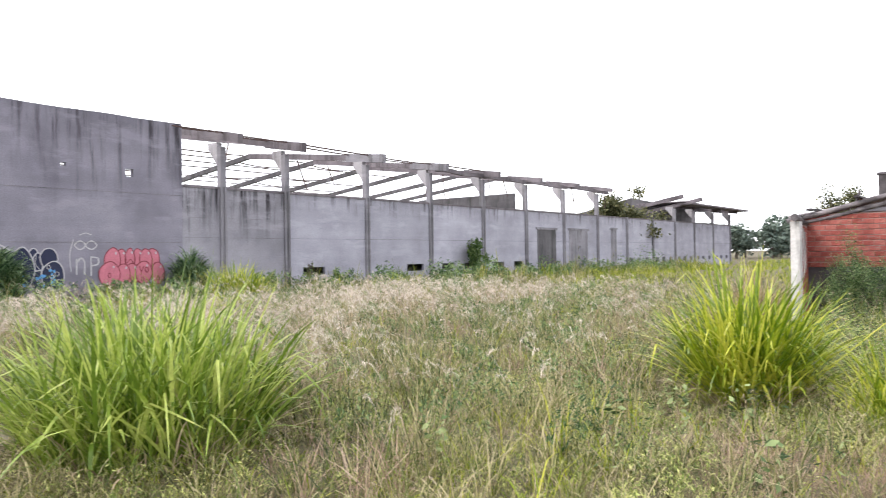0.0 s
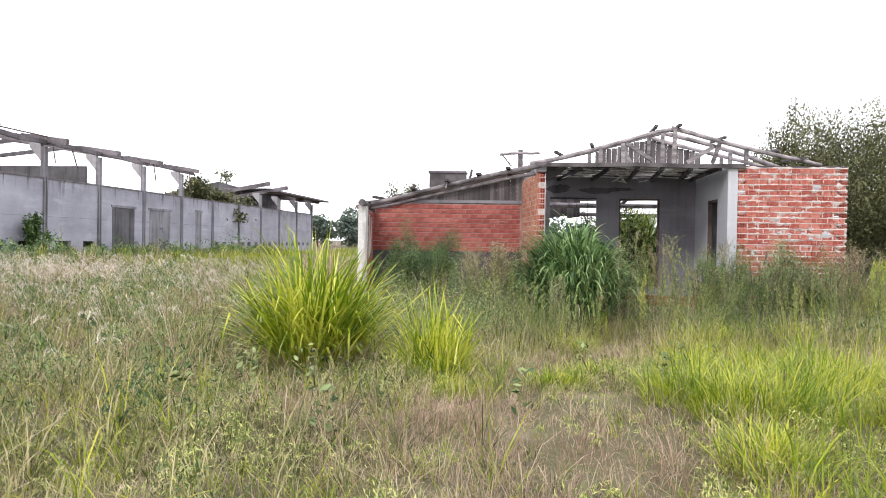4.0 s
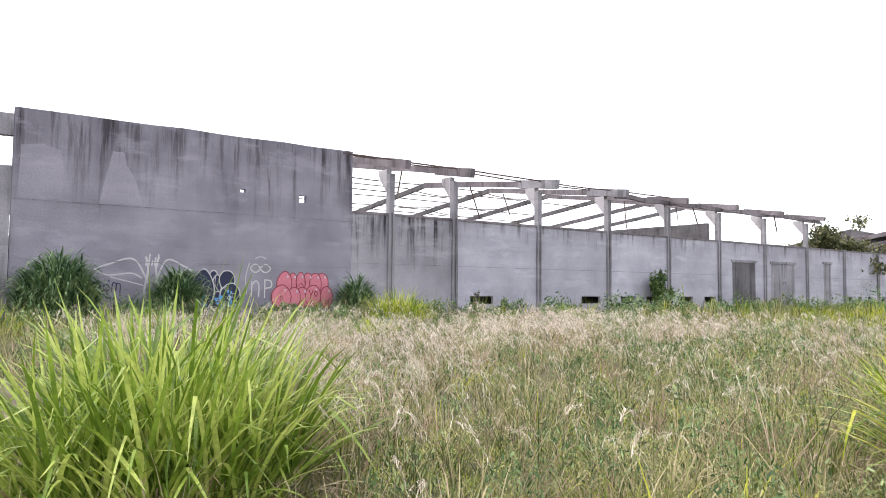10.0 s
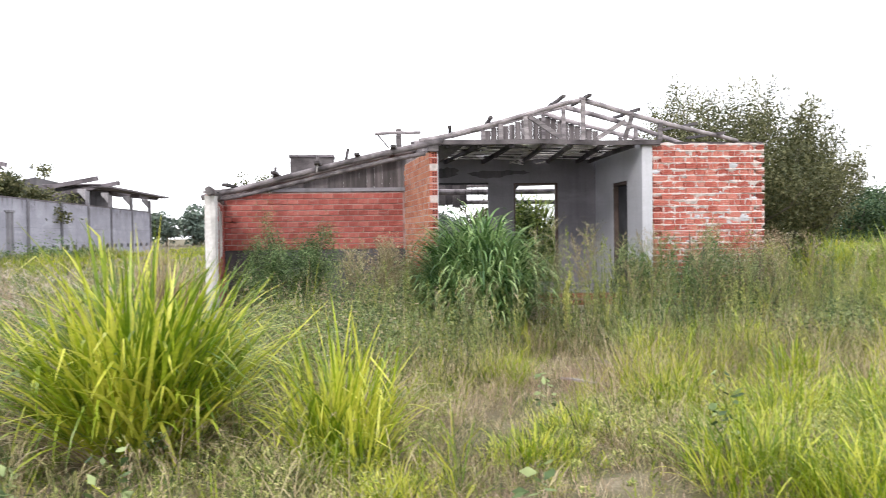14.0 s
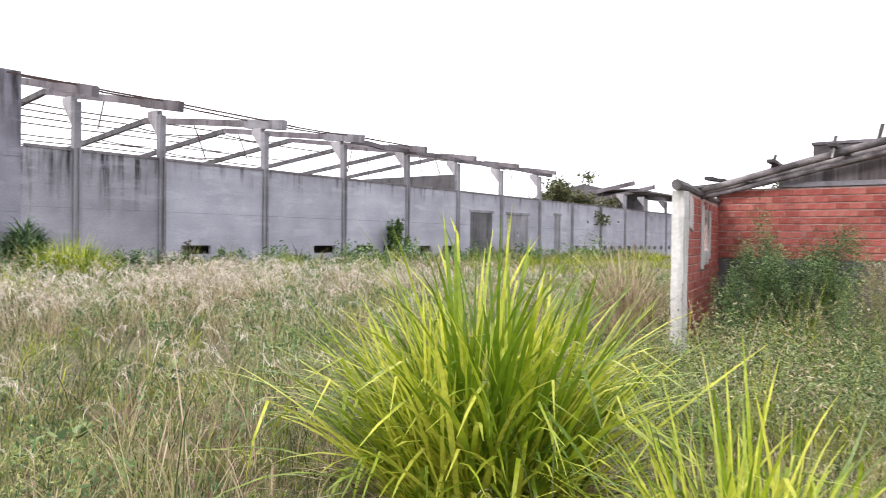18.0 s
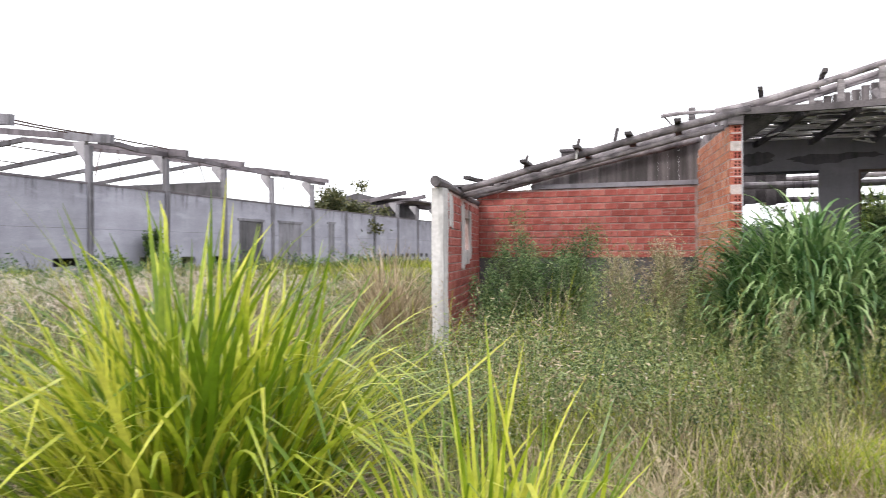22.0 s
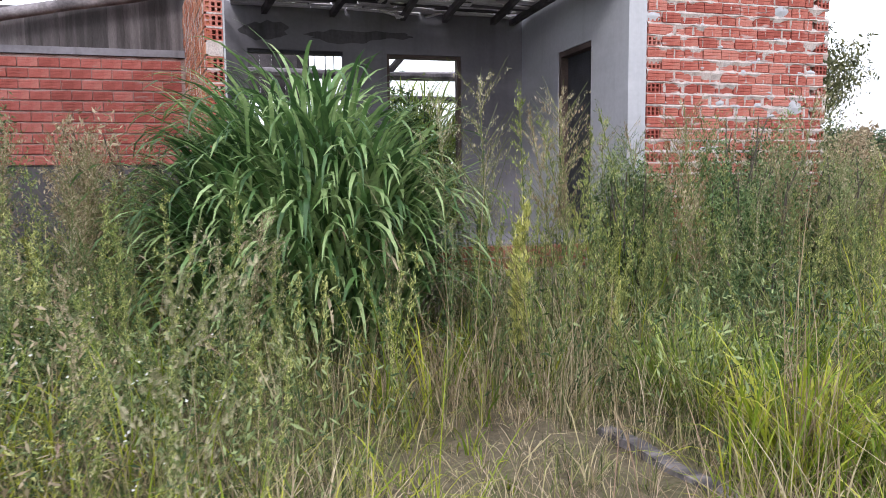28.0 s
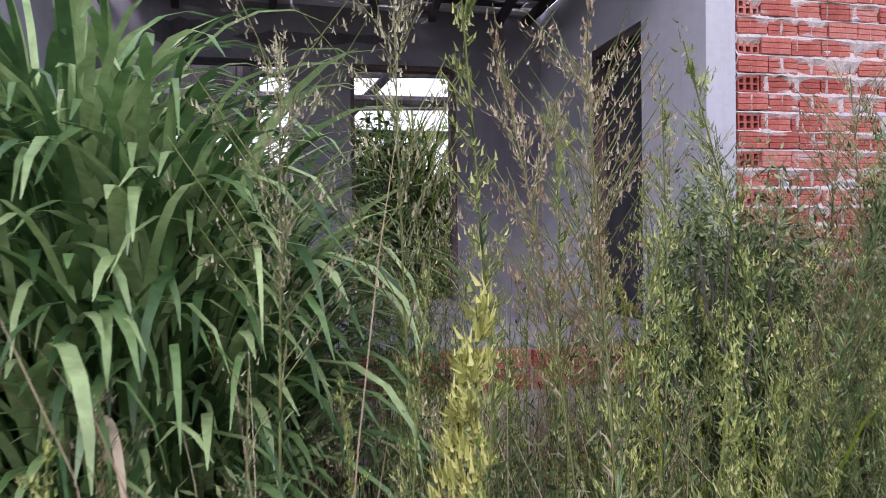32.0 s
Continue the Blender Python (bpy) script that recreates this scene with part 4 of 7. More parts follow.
    line(g, "p_dark", [(8.66, 1.15), (8.68, 1.42), (8.78, 1.4), (8.78, 1.18), (8.8, 1.4), (8.9, 1.38), (8.9, 1.12)], 0.03, 0.0075)


build_graffiti()

# ---- the roofless brick shed ----
FLOOR = 0.36
CH, BL = 0.108, 0.2             # course height and brick spacing
FRONT, BACK, REDY = 17.0, 19.65, 19.35


def stretcher_mesh(name, material, length=0.19, depth=0.05, groove=0.004):
    """A hollow clay brick seen on its long side, with pressed grooves."""
    bm = bmesh.new()
    g = groove
    prof = [(0.003, 0), (0, 0.004), (0, 0.026), (g, 0.029), (g, 0.033), (0, 0.036), (0, 0.058), (g, 0.061), (g, 0.065), (0, 0.068), (0, 0.09), (0.003, 0.094),
            (depth, 0.094), (depth, 0)]
    a = [bm.verts.new((0, *p)) for p in prof]
    b = [bm.verts.new((length, *p)) for p in prof]
    for i in range(len(prof)):
        j = (i + 1) % len(prof)
        bm.faces.new((a[i], b[i], b[j], a[j]))
    bm.faces.new(a)
    bm.faces.new(b[::-1])
    bmesh.ops.recalc_face_normals(bm, faces=bm.faces)
    me = bpy.data.meshes.new(name)
    bm.to_mesh(me)
    bm.free()
    me.materials.append(M[material])
    return me


def header_mesh(name, material, width=0.135):
    """The end of a hollow clay brick: six square holes."""
    bm = bmesh.new()
    w = width / 3
    holes = [(w * i + 0.009, w * (i + 1) - 0.009, 0.01 + 0.04 * k, 0.04 + 0.04 * k) for i in range(3) for k in range(2)]
    slab(bm, (0, width), (0, 0.092), holes, lambda u, z, d: (u, d, z), 0.045)
    n = len(bm.faces)
    # dark back plate: the shade in the holes is painted on it
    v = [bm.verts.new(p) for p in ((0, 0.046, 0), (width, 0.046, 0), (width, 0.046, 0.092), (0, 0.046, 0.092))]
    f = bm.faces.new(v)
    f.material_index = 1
    me = bpy.data.meshes.new(name)
    bm.to_mesh(me)
    bm.free()
    me.materials.append(M[material])
    me.materials.append(M["brick_hole_shade"])
    return me


def lay(me, parent, at, rz, rng, tilt=0.006):
    ob = new("brick", me)
    ob.parent = parent
    ob.location = at
    ob.rotation_euler = (rng.uniform(-tilt, tilt), rng.uniform(-tilt, tilt) * 2, radians(rz) + rng.uniform(-tilt, tilt))
    return ob


def mortar_beds(place, u0, u1, z0, n, rng, thick=0.012, proud=0.006, mess=1.0, heads=True):
    """Squeezed-out mortar in the joints, one bumpy mesh. place(u, z, out) gives the point."""
    bm = bmesh.new()

    def run(p, q, t, upright):
        k = max(2, int(((q[0] - p[0]) ** 2 + (q[1] - p[1]) ** 2) ** 0.5 / 0.045))
        rows = []
        fat = [rng.uniform(0.8, 2.6) if rng.random() < 0.16 * mess else 0 for _ in range(k + 3)]
        fat = [0.25 * a + 0.5 * b + 0.35 * c for a, b, c in zip(fat, fat[1:], fat[2:])]
        for i in range(k + 1):
            s = i / k
            u, z = p[0] + (q[0] - p[0]) * s, p[1] + (q[1] - p[1]) * s
            h = t * rng.uniform(0.6, 1.2) + t * fat[i] * mess
            o = proud * rng.uniform(0.2, 1.3)
            drop = -h * 0.35 * mess
            if upright:
                rows.append([bm.verts.new(place(u - h, z, -0.006)), bm.verts.new(place(u, z, o)), bm.verts.new(place(u + h, z, -0.006))])
            else:
                rows.append([bm.verts.new(place(u, z - h + drop, -0.006)), bm.verts.new(place(u, z - 0.3 * h, o)), bm.verts.new(place(u, z + h * 0.8, -0.006))])
        for a, b in zip(rows, rows[1:]):
            for i in range(2):
                bm.faces.new((a[i], b[i], b[i + 1], a[i + 1]))
    for k in range(n + 1):
        z = z0 + k * CH - 0.007
        run((u0, z), (u1, z), thick, False)
        if heads and k < n:
            u = u0 + (BL if k % 2 else BL / 2)
            while u < u1 - 0.05:
                run((u - 0.005, z + 0.012), (u - 0.005, z + CH - 0.01), thick * 0.7, True)
                u += BL
    bmesh.ops.recalc_face_normals(bm, faces=bm.faces)
    return bm


def build_shed():
    rng = random.Random(11)
    red, dark, orange = stretcher_mesh("brick_red", "brick"), stretcher_mesh("brick_deep", "brick_dark", groove=0.001), stretcher_mesh("brick_orange", "brick_orange")
    red_half, dark_half, orange_half = (stretcher_mesh(n, m, 0.09) for n, m in (("half_red", "brick"), ("half_deep", "brick_dark"), ("half_orange", "brick_orange")))
    head = header_mesh("brick_end", "brick")
    head_o = header_mesh("brick_end_orange", "brick")

    # floor slab with a brick edge
    bm = bmesh.new()
    box(bm, -0.12, 5.8, 17.0, 19.7, -0.5, FLOOR)
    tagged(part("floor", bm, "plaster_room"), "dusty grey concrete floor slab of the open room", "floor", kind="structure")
    edge = bmesh.new()
    box(edge, 0.02, 3.76, 16.86, 17.0, -0.5, FLOOR - 0.1)
    step = tagged(part("step", edge, "mortar"), "worn red brick step at the edge of the floor slab", "step", kind="structure")
    for i in range(18):
        lay(red, step, (0.04 + i * 0.205, 16.84, FLOOR - 0.1 + rng.uniform(-0.01, 0.01)), 0, rng, 0.02)
        lay(red, step, (0.04 + i * 0.205 - 0.0, 16.85, FLOOR - 0.21), 0, rng, 0.01)

    # --- brick-fronted side room ---
    bm = bmesh.new()
    box(bm, 3.78, 5.82, FRONT + 0.05, FRONT + 0.15, -0.5, 2.9)
    front = tagged(part("wall_front", bm, "mortar"), "red hollow-brick wall with messy pale mortar joints", "wall", kind="structure")
    n = 28
    z0 = -0.1
    for k in range(n):
        z = z0 + k * CH
        if k % 2:
            lay(head, front, (3.79, FRONT - 0.004, z), 0, rng)
            lay(head, front, (5.69, FRONT - 0.004, z), 0, rng)
            x, x1 = 3.94, 5.67
        else:
            x, x1 = 3.79, 5.82
        while x < x1 - 0.08:
            lay(red if x + BL <= x1 + 0.02 else red_half, front, (x, FRONT + rng.uniform(-0.012, 0.004), z + rng.uniform(-0.005, 0.005)), 0, rng, 0.016)
            x += BL
    part("mortar", mortar_beds(lambda u, z, o: (u, FRONT - o, z), 3.78, 5.83, z0, n, rng, 0.013, 0.014, 1.6), "mortar", front, "pale lumpy mortar")
    bm = bmesh.new()
    for i in range(46):
        x, z = rng.uniform(3.95, 5.7), z0 + rng.randrange(3, n) * CH + rng.uniform(-0.02, 0.03)
        r, q = rng.uniform(0.02, 0.07), rng.uniform(0.012, 0.035)
        c = bm.verts.new((x, FRONT - 0.014, z))
        ring = [bm.verts.new((x + r * math.cos(a) * rng.uniform(0.7, 1.2), FRONT + 0.002, z + q * math.sin(a) * rng.uniform(0.7, 1.2))) for a in (math.tau * j / 8 for j in range(8))]
        for j in range(8):
            bm.faces.new((c, ring[j], ring[(j + 1) % 8]))
    for x, z, r in ((3.84, 2.44, 0.1), (5.45, 1.62, 0.13), (5.25, 2.55, 0.1)):
        c = bm.verts.new((x, FRONT - 0.016, z))
        ring = [bm.verts.new((x + r * math.cos(a) * rng.uniform(0.8, 1.1), FRONT + 0.002, z + r * 0.6 * math.sin(a) * rng.uniform(0.8, 1.1))) for a in (math.tau * j / 10 for j in range(10))]
        for j in range(10):
            bm.faces.new((c, ring[j], ring[(j + 1) % 10]))
    bmesh.ops.recalc_face_normals(bm, faces=bm.faces)
    part("mortar_patch", bm, "plaster", front, "smeared grey mortar patches")
    # its other walls and ceiling
    bm = bmesh.new()
    box(bm, 5.7, 5.83, FRONT + 0.15, BACK + 0.15, -0.5, 2.9)
    tagged(part("wall_side", bm, "mortar"), "side wall of the brick room", "wall", kind="structure")
    bm = bmesh.new()
    box(bm, 3.722, 5.7, BACK + 0.005, BACK + 0.15, -0.5, 2.9)
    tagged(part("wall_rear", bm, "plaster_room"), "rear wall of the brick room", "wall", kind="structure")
    bm = bmesh.new()
    box(bm, 3.7, 5.84, FRONT + 0.06, BACK + 0.15, 2.905, 2.97)
    tagged(part("ceiling", bm, "dark_wood"), "dark timber ceiling over the brick room", "ceiling", kind="structure")
    # plastered room wall with the doorway
    bm = bmesh.new()
    slab(bm, (FRONT - 0.005, BACK - 0.002), (-0.5, 2.965), [(17.74, 18.54, FLOOR, 2.35)], lambda u, z, d: (3.59 + d, u, z), 0.185)
    tagged(part("wall_doorway", bm, "plaster"), "smooth grey plastered wall with a doorway", "wall", kind="structure")
    door = thing("door_1", (3.7, 18.5, FLOOR), "dark open timber door in a brown frame", "door", kind="structure")
    bm = bmesh.new()
    box(bm, 3.6, 3.77, 18.48, 18.535, FLOOR, 2.35)
    box(bm, 3.6, 3.77, 17.745, 18.48, 2.29, 2.345)
    part("frame", bm, "door_frame", door)
    bm = bmesh.new()
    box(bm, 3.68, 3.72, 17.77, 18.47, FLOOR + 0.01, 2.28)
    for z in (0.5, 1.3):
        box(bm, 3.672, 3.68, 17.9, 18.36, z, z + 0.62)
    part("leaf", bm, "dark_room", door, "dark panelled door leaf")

    # --- back wall of the open room ---
    bm = bmesh.new()
    slab(bm, (-0.5, 3.72), (-0.5, 2.995), [(0.2, 1.306, 1.59, 2.47), (1.835, 2.78, FLOOR, 2.46)], lambda u, z, d: (u, BACK + d, z), 0.16)
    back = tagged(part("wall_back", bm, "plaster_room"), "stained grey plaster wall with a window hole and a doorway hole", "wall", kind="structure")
    rs = random.Random(19)
    for x0, x1, za, zb in ((0.85, 1.85, 2.56, 2.74), (1.3, 2.2, 2.62, 2.73), (0.1, 0.7, 2.55, 2.8)):
        bm = bmesh.new()
        ring = [bm.verts.new(((x0 + x1) / 2 + (x1 - x0) / 2 * math.cos(t) * rs.uniform(0.75, 1.1), BACK - 0.003 - 0.0015 * (x0 > 1), (za + zb) / 2 + (zb - za) / 2 * math.sin(t) * rs.uniform(0.5, 1.15))) for t in (math.tau * q / 22 for q in range(22))]
        bm.faces.new(ring)
        part("damp_stain", bm, "stain", back, "dark damp stain")
    w = thing("doorway_2", (2.3, BACK, FLOOR), "empty doorway with a weathered brown frame", "doorway", kind="structure")
    for nm, b in (("jamb", (2.735, 2.777, BACK + 0.02, BACK + 0.13, FLOOR, 2.42)), ("jamb", (1.838, 1.87, BACK + 0.02, BACK + 0.13, FLOOR, 2.42)), ("head", (1.838, 2.777, BACK + 0.02, BACK + 0.13, 2.42, 2.457))):
        bm = bmesh.new()
        box(bm, *b)
        part(nm, bm, "door_frame", w)
    w = thing("window_1", (0.75, BACK, 1.6), "empty window hole with thin wires across it", "window", kind="structure")
    bm = bmesh.new()
    box(bm, 0.203, 1.303, BACK + 0.03, BACK + 0.12, 2.43, 2.467)
    part("window_frame", bm, "dark_room", w)
    for x in (0.85, 0.98, 1.12, 1.22):
        bm = bmesh.new()
        log(bm, (x, BACK + 0.3, 1.5), (x + 0.01, BACK + 0.32, 2.75), 0.006, 0.006, 5, 0.004, 3, rng)
        part("wire", bm, "steel_black", w)
    # what shows behind: log purlins, a dark board screen
    for y, z, r in ((20.6, 2.33, 0.06), (21.6, 2.12, 0.055), (22.6, 2.62, 0.05), (21.2, 2.72, 0.05)):
        bm = bmesh.new()
        log(bm, (-0.4, y, z), (4.4, y, z + 0.03), r, r * 0.85, 8, 0.02, 6, rng)
        tagged(part("rear_log", bm, "log"), "grey weathered log across the rear yard of the shed", "log", "rear logs")
    for x in (-0.35, 4.4):
        bm = bmesh.new()
        for y in (20.6, 21.6, 22.6, 21.2):
            log(bm, (x, y, -0.4), (x, y, 2.8), 0.07, 0.06, 8, 0.01, 4, rng)
        tagged(part("rear_posts", bm, "log"), "row of weathered posts behind the shed", "post")
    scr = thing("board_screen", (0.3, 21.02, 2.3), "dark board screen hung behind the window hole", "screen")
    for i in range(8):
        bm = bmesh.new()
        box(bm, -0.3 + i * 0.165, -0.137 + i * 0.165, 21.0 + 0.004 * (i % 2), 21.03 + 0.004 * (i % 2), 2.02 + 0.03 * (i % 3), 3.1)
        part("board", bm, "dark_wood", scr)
    for z in (2.75, 2.4):
        bm = bmesh.new()
        beam(bm, (-0.35, 21.06, z), (1.0, 21.06, z), 0.05, 0.05)
        part("batten", bm, "dark_wood", scr)
    bm = bmesh.new()
    beam(bm, (1.9, 20.9, 2.2), (2.6, 21.3, 2.95), 0.06, 0.08)
    tagged(part("rear_brace", bm, "dark_wood"), "dark slanting brace behind the doorway", "brace")

    # --- pier wall between the rooms ---
    bm = bmesh.new()
    box(bm, -0.125, 0.0, FRONT + 0.05, BACK, -0.5, 2.78)
    pier = tagged(part("wall_pier", bm, "mortar"), "orange hollow-brick wall end, bricks showing six square holes", "wall", kind="structure")
    bm = bmesh.new()
    box(bm, 0.002, 0.016, FRONT - 0.002, BACK - 0.003, -0.5, 2.8)
    part("plaster_coat", bm, "plaster", pier, "grey plaster coat")
    npier = 27
    for k in range(npier):
        z = z0 + k * CH
        if k not in (19, 24):
            lay(head_o, pier, (-0.135, FRONT - 0.004 + rng.uniform(-0.004, 0.004), z), 0, rng)
        y = FRONT + 0.01 + (0.0 if k % 2 else 0.1)
        if not k % 2:
            lay(orange_half, pier, (-0.137 + rng.uniform(-0.004, 0.003), FRONT + 0.1, z), -90, rng)
        while y < REDY - 0.05:
            lay(orange, pier, (-0.137 + rng.uniform(-0.004, 0.003), y + 0.19, z), -90, rng)
            y += BL
    part("mortar", mortar_beds(lambda u, z, o: (-0.137 - o, u, z), FRONT + 0.01, REDY, z0, npier, rng, 0.009, 0.004, 0.6), "mortar", pier, "pale mortar")
    bm = bmesh.new()
    for k in range(npier):
        z = z0 + k * CH
        box(bm, -0.13 + rng.uniform(0, 0.01), -0.004, FRONT - 0.004 - rng.uniform(0, 0.006), FRONT + 0.02, z - 0.014, z - 0.001)
    for z in (z0 + 19 * CH, z0 + 24 * CH):
        box(bm, -0.132, -0.003, FRONT - 0.008, FRONT + 0.02, z, z + 0.092)
    part("mortar_bed", bm, "mortar", pier)
    # upright boards between the top of this wall and the roof
    y = FRONT + 0.2
    while y < REDY - 0.1:
        bm = bmesh.new()
        box(bm, -0.128 + rng.uniform(0, 0.012), -0.1, y, y + 0.128, 2.785, 2.97 + rng.uniform(-0.03, 0.02))
        part("board", bm, "wood", pier, "weathered upright board")
        y += 0.131
    pier.matrix_basis = Matrix.Translation((0, FRONT, 0)) @ Matrix.Rotation(radians(8), 4, "Z") @ Matrix.Translation((0, -FRONT, 0))

    # --- low red wall with concrete band, plinth, board gable ---
    bm = bmesh.new()
    box(bm, -4.1, -0.45, REDY + 0.015, REDY + 0.14, 1.13, 2.28)
    redw = tagged(part("wall_red", bm, "mortar_red"), "low dark red ribbed-brick wall under weathered boards", "wall", kind="structure")
    zr = 1.135
    for k in range(10):
        z = zr + k * 0.113
        x = -4.1 + (0.0 if k % 2 else 0.1)
        if not k % 2:
            lay(dark_half, redw, (-4.1, REDY, z), 0, rng, 0.003)
        while x < -0.5:
            lay(dark if x + BL < -0.44 else dark_half, redw, (x, REDY + rng.uniform(-0.003, 0.002), z), 0, rng, 0.003)
            x += BL
    bm = bmesh.new()
    box(bm, -4.1, -0.45, REDY + 0.03, REDY + 0.16, -0.5, 1.13)
    part("plinth", bm, "stain", redw, "grey plastered plinth")
    band = bmesh.new()
    box(band, -3.12, -0.45, REDY - 0.02, REDY + 0.15, 2.285, 2.36)
    part("band", band, "column", redw, "thin grey concrete band")
    for i in range(17):
        x0 = -3.12 + i * 0.158
        bm = bmesh.new()
        zt = max(2.42, 2.22 + 0.219 * (x0 + 4.35))
        box(bm, x0, x0 + 0.157, REDY + 0.03 + 0.006 * (i % 2), REDY + 0.055 + 0.006 * (i % 2), 2.362, zt + rng.uniform(-0.03, 0.03))
        part("board", bm, "board", redw)

    # --- side wall and white post ---
    bm = bmesh.new()
    slab(bm, (15.36, 19.48), (-0.5, 2.02), [(17.3, 17.85, 1.26, 1.74)], lambda u, z, d: (-3.415 - d, u, z), 0.1)
    side = tagged(part("wall_lean_to", bm, "mortar_red"), "low red brick wall with a small window hole and patches of plaster", "wall", kind="structure")
    for k in range(18):
        z = 0.0 + k * 0.11
        y = 15.38 + (0.0 if k % 2 else 0.1)
        while y < 19.28:
            if not (1.14 < z + 0.04 < 1.86 and 17.1 < y < 17.86) and not (z > 1.1 and 16.8 < y < 18.2 and rng.random() < 0.5):
                lay(dark, side, (-3.405 + rng.uniform(-0.003, 0.003), y, z), 90, rng, 0.004)
            y += BL
    for y0, y1, za, zb in ((16.95, 17.28, 1.0, 1.9), (17.87, 18.1, 1.15, 1.85), (17.28, 17.87, 1.08, 1.255), (15.8, 16.1, 1.55, 1.95)):
        bm = bmesh.new()
        box(bm, -3.414, -3.394, y0, y1, za, zb)
        bmesh.ops.subdivide_edges(bm, edges=list(bm.edges), cuts=2)
        for v in bm.verts:
            v.co.y += rng.uniform(-0.02, 0.02)
            v.co.z += rng.uniform(-0.03, 0.03)
        part("plaster_patch", bm, "white_post", side, "chipped pale plaster round the window hole")
    side.matrix_basis = Matrix.Translation((0.05, 15.36, 0)) @ Matrix.Translation((-3.415, 0, 0)) @ Matrix.Rotation(radians(9.8), 4, "Z") @ Matrix.Translation((3.415, -15.36, 0))
    bm = bmesh.new()
    box(bm, -3.435, -3.295, 15.15, 15.335, -0.5, 1.98)
    bmesh.ops.subdivide_edges(bm, edges=[e for e in bm.edges if e.calc_length() > 1], cuts=9)
    for v in bm.verts:
        v.co.x += rng.uniform(-0.006, 0.006)
        v.co.y += rng.uniform(-0.006, 0.006)
    tagged(part("white_post", bm, "white_post"), "white plastered brick post at the corner of the shed", "post")

    # --- roof timbers ---
    def timber(name, label, cat, group, fn, material="log"):
        bm = bmesh.new()
        fn(bm)
        return tagged(part(name, bm, material, smooth=(material == "log")), label, cat, group)
    G = "lean-to roof poles"
    for y, x0, z0_, x1, z1_, r in ((16.95, 0.1, 2.98, -3.9, 2.05, 0.055), (18.2, -0.25, 2.99, -4.15, 2.14, 0.06), (19.22, -0.42, 3.0, -4.35, 2.14, 0.07), (17.0, -0.2, 2.775, -3.7, 2.0, 0.04)):
        timber("roof_pole", "grey weathered round pole of the lean-to roof", "pole", G, lambda bm: log(bm, (x0, y, z0_), (x1, y, z1_), r, r * 0.8, 9, 0.02, 7, rng))
    timber("plate_log", "dark weathered log on top of the low wall", "log", "wall plate logs", lambda bm: log(bm, (-3.33, 14.98, 2.04), (-4.12, 19.6, 2.08), 0.06, 0.055, 9, 0.012, 6, rng), "dark_wood")
    for x, z, y0, y1, up in ((-0.75, 2.86, 16.7, 18.4, 0), (-1.35, 2.74, 16.75, 17.9, 0), (-2.0, 2.6, 16.7, 18.5, 0), (-2.7, 2.44, 16.7, 17.8, 0), (-3.45, 2.24, 16.6, 17.9, 0)):
        timber("roof_batten", "short weathered roof batten lying on the poles", "batten", "roof battens", lambda bm: beam(bm, (x, y0, z), (x, y1, z + rng.uniform(-0.02, 0.03)), 0.09, 0.04, rough=0.01, rng=rng), "dark_wood")
    for x, z, h in ((-2.05, 2.54, 0.2), (-1.55, 2.65, 0.2), (-2.75, 2.38, 0.17)):
        timber("roof_stub", "upright broken stub of timber on the roof poles", "stub", "roof stubs", lambda bm: beam(bm, (x, 17.0, z - 0.05), (x + 0.05, 17.02, z + h), 0.06, 0.035), "dark_wood")
    timber("eave_board", "weathered board lying loose over the pole ends", "board", "", lambda bm: beam(bm, (-3.75, 16.6, 2.12), (-3.1, 18.9, 2.42), 0.1, 0.03, rough=0.006, rng=rng), "wood")
    timber("bracket", "small white bracket on a roof pole", "bracket", "", lambda bm: beam(bm, (-2.02, 16.88, 2.45), (-2.0, 16.88, 2.58), 0.05, 0.02), "white_post")
    # crossed timbers behind
    t = thing("crossbar_post", (-0.53, 20.55, 2.9), "weathered T-shaped post with a crossbar behind the shed", "post")
    bm = bmesh.new()
    beam(bm, (-0.53, 20.55, -0.4), (-0.53, 20.55, 3.72), 0.12, 0.12)
    part("upright", bm, "wood", t)
    bm = bmesh.new()
    log(bm, (-1.05, 20.5, 3.6), (-0.05, 20.5, 3.64), 0.035, 0.03, 7, 0.015, 5, rng)
    part("crossbar", bm, "log", t)
    bm = bmesh.new()
    beam(bm, (-0.98, 20.5, 3.58), (-0.75, 20.52, 3.3), 0.03, 0.03)
    part("brace", bm, "wood", t)
    t = thing("rear_wall_stub", (-2.5, 22, 0), "dark block of masonry standing behind the lean-to", "masonry")
    bm = bmesh.new()
    box(bm, -3.05, -2.05, 22.0, 22.5, -0.5, 3.27)
    part("block", bm, "dark_wood", t)
    bm = bmesh.new()
    box(bm, -3.08, -2.03, 21.97, 22.53, 3.27, 3.32)
    part("cap", bm, "rafter", t)

    # front beam and ceiling of laths
    bm = bmesh.new()
    beam(bm, (-0.22, 16.95, 2.955), (3.9, 16.95, 2.95), 0.07, 0.08, rough=0.014, rng=rng)
    tagged(part("front_beam", bm, "dark_wood"), "long dark grey sawn beam across the open front", "beam")
    bm = bmesh.new()
    box(bm, -0.16, 0.02, 16.93, 17.2, 2.8, 2.93)
    tagged(part("pier_cap", bm, "wood"), "weathered timber block on the brick pier", "block")
    for i in range(7):
        x = 0.16 + i * 0.55 + rng.uniform(-0.05, 0.05)
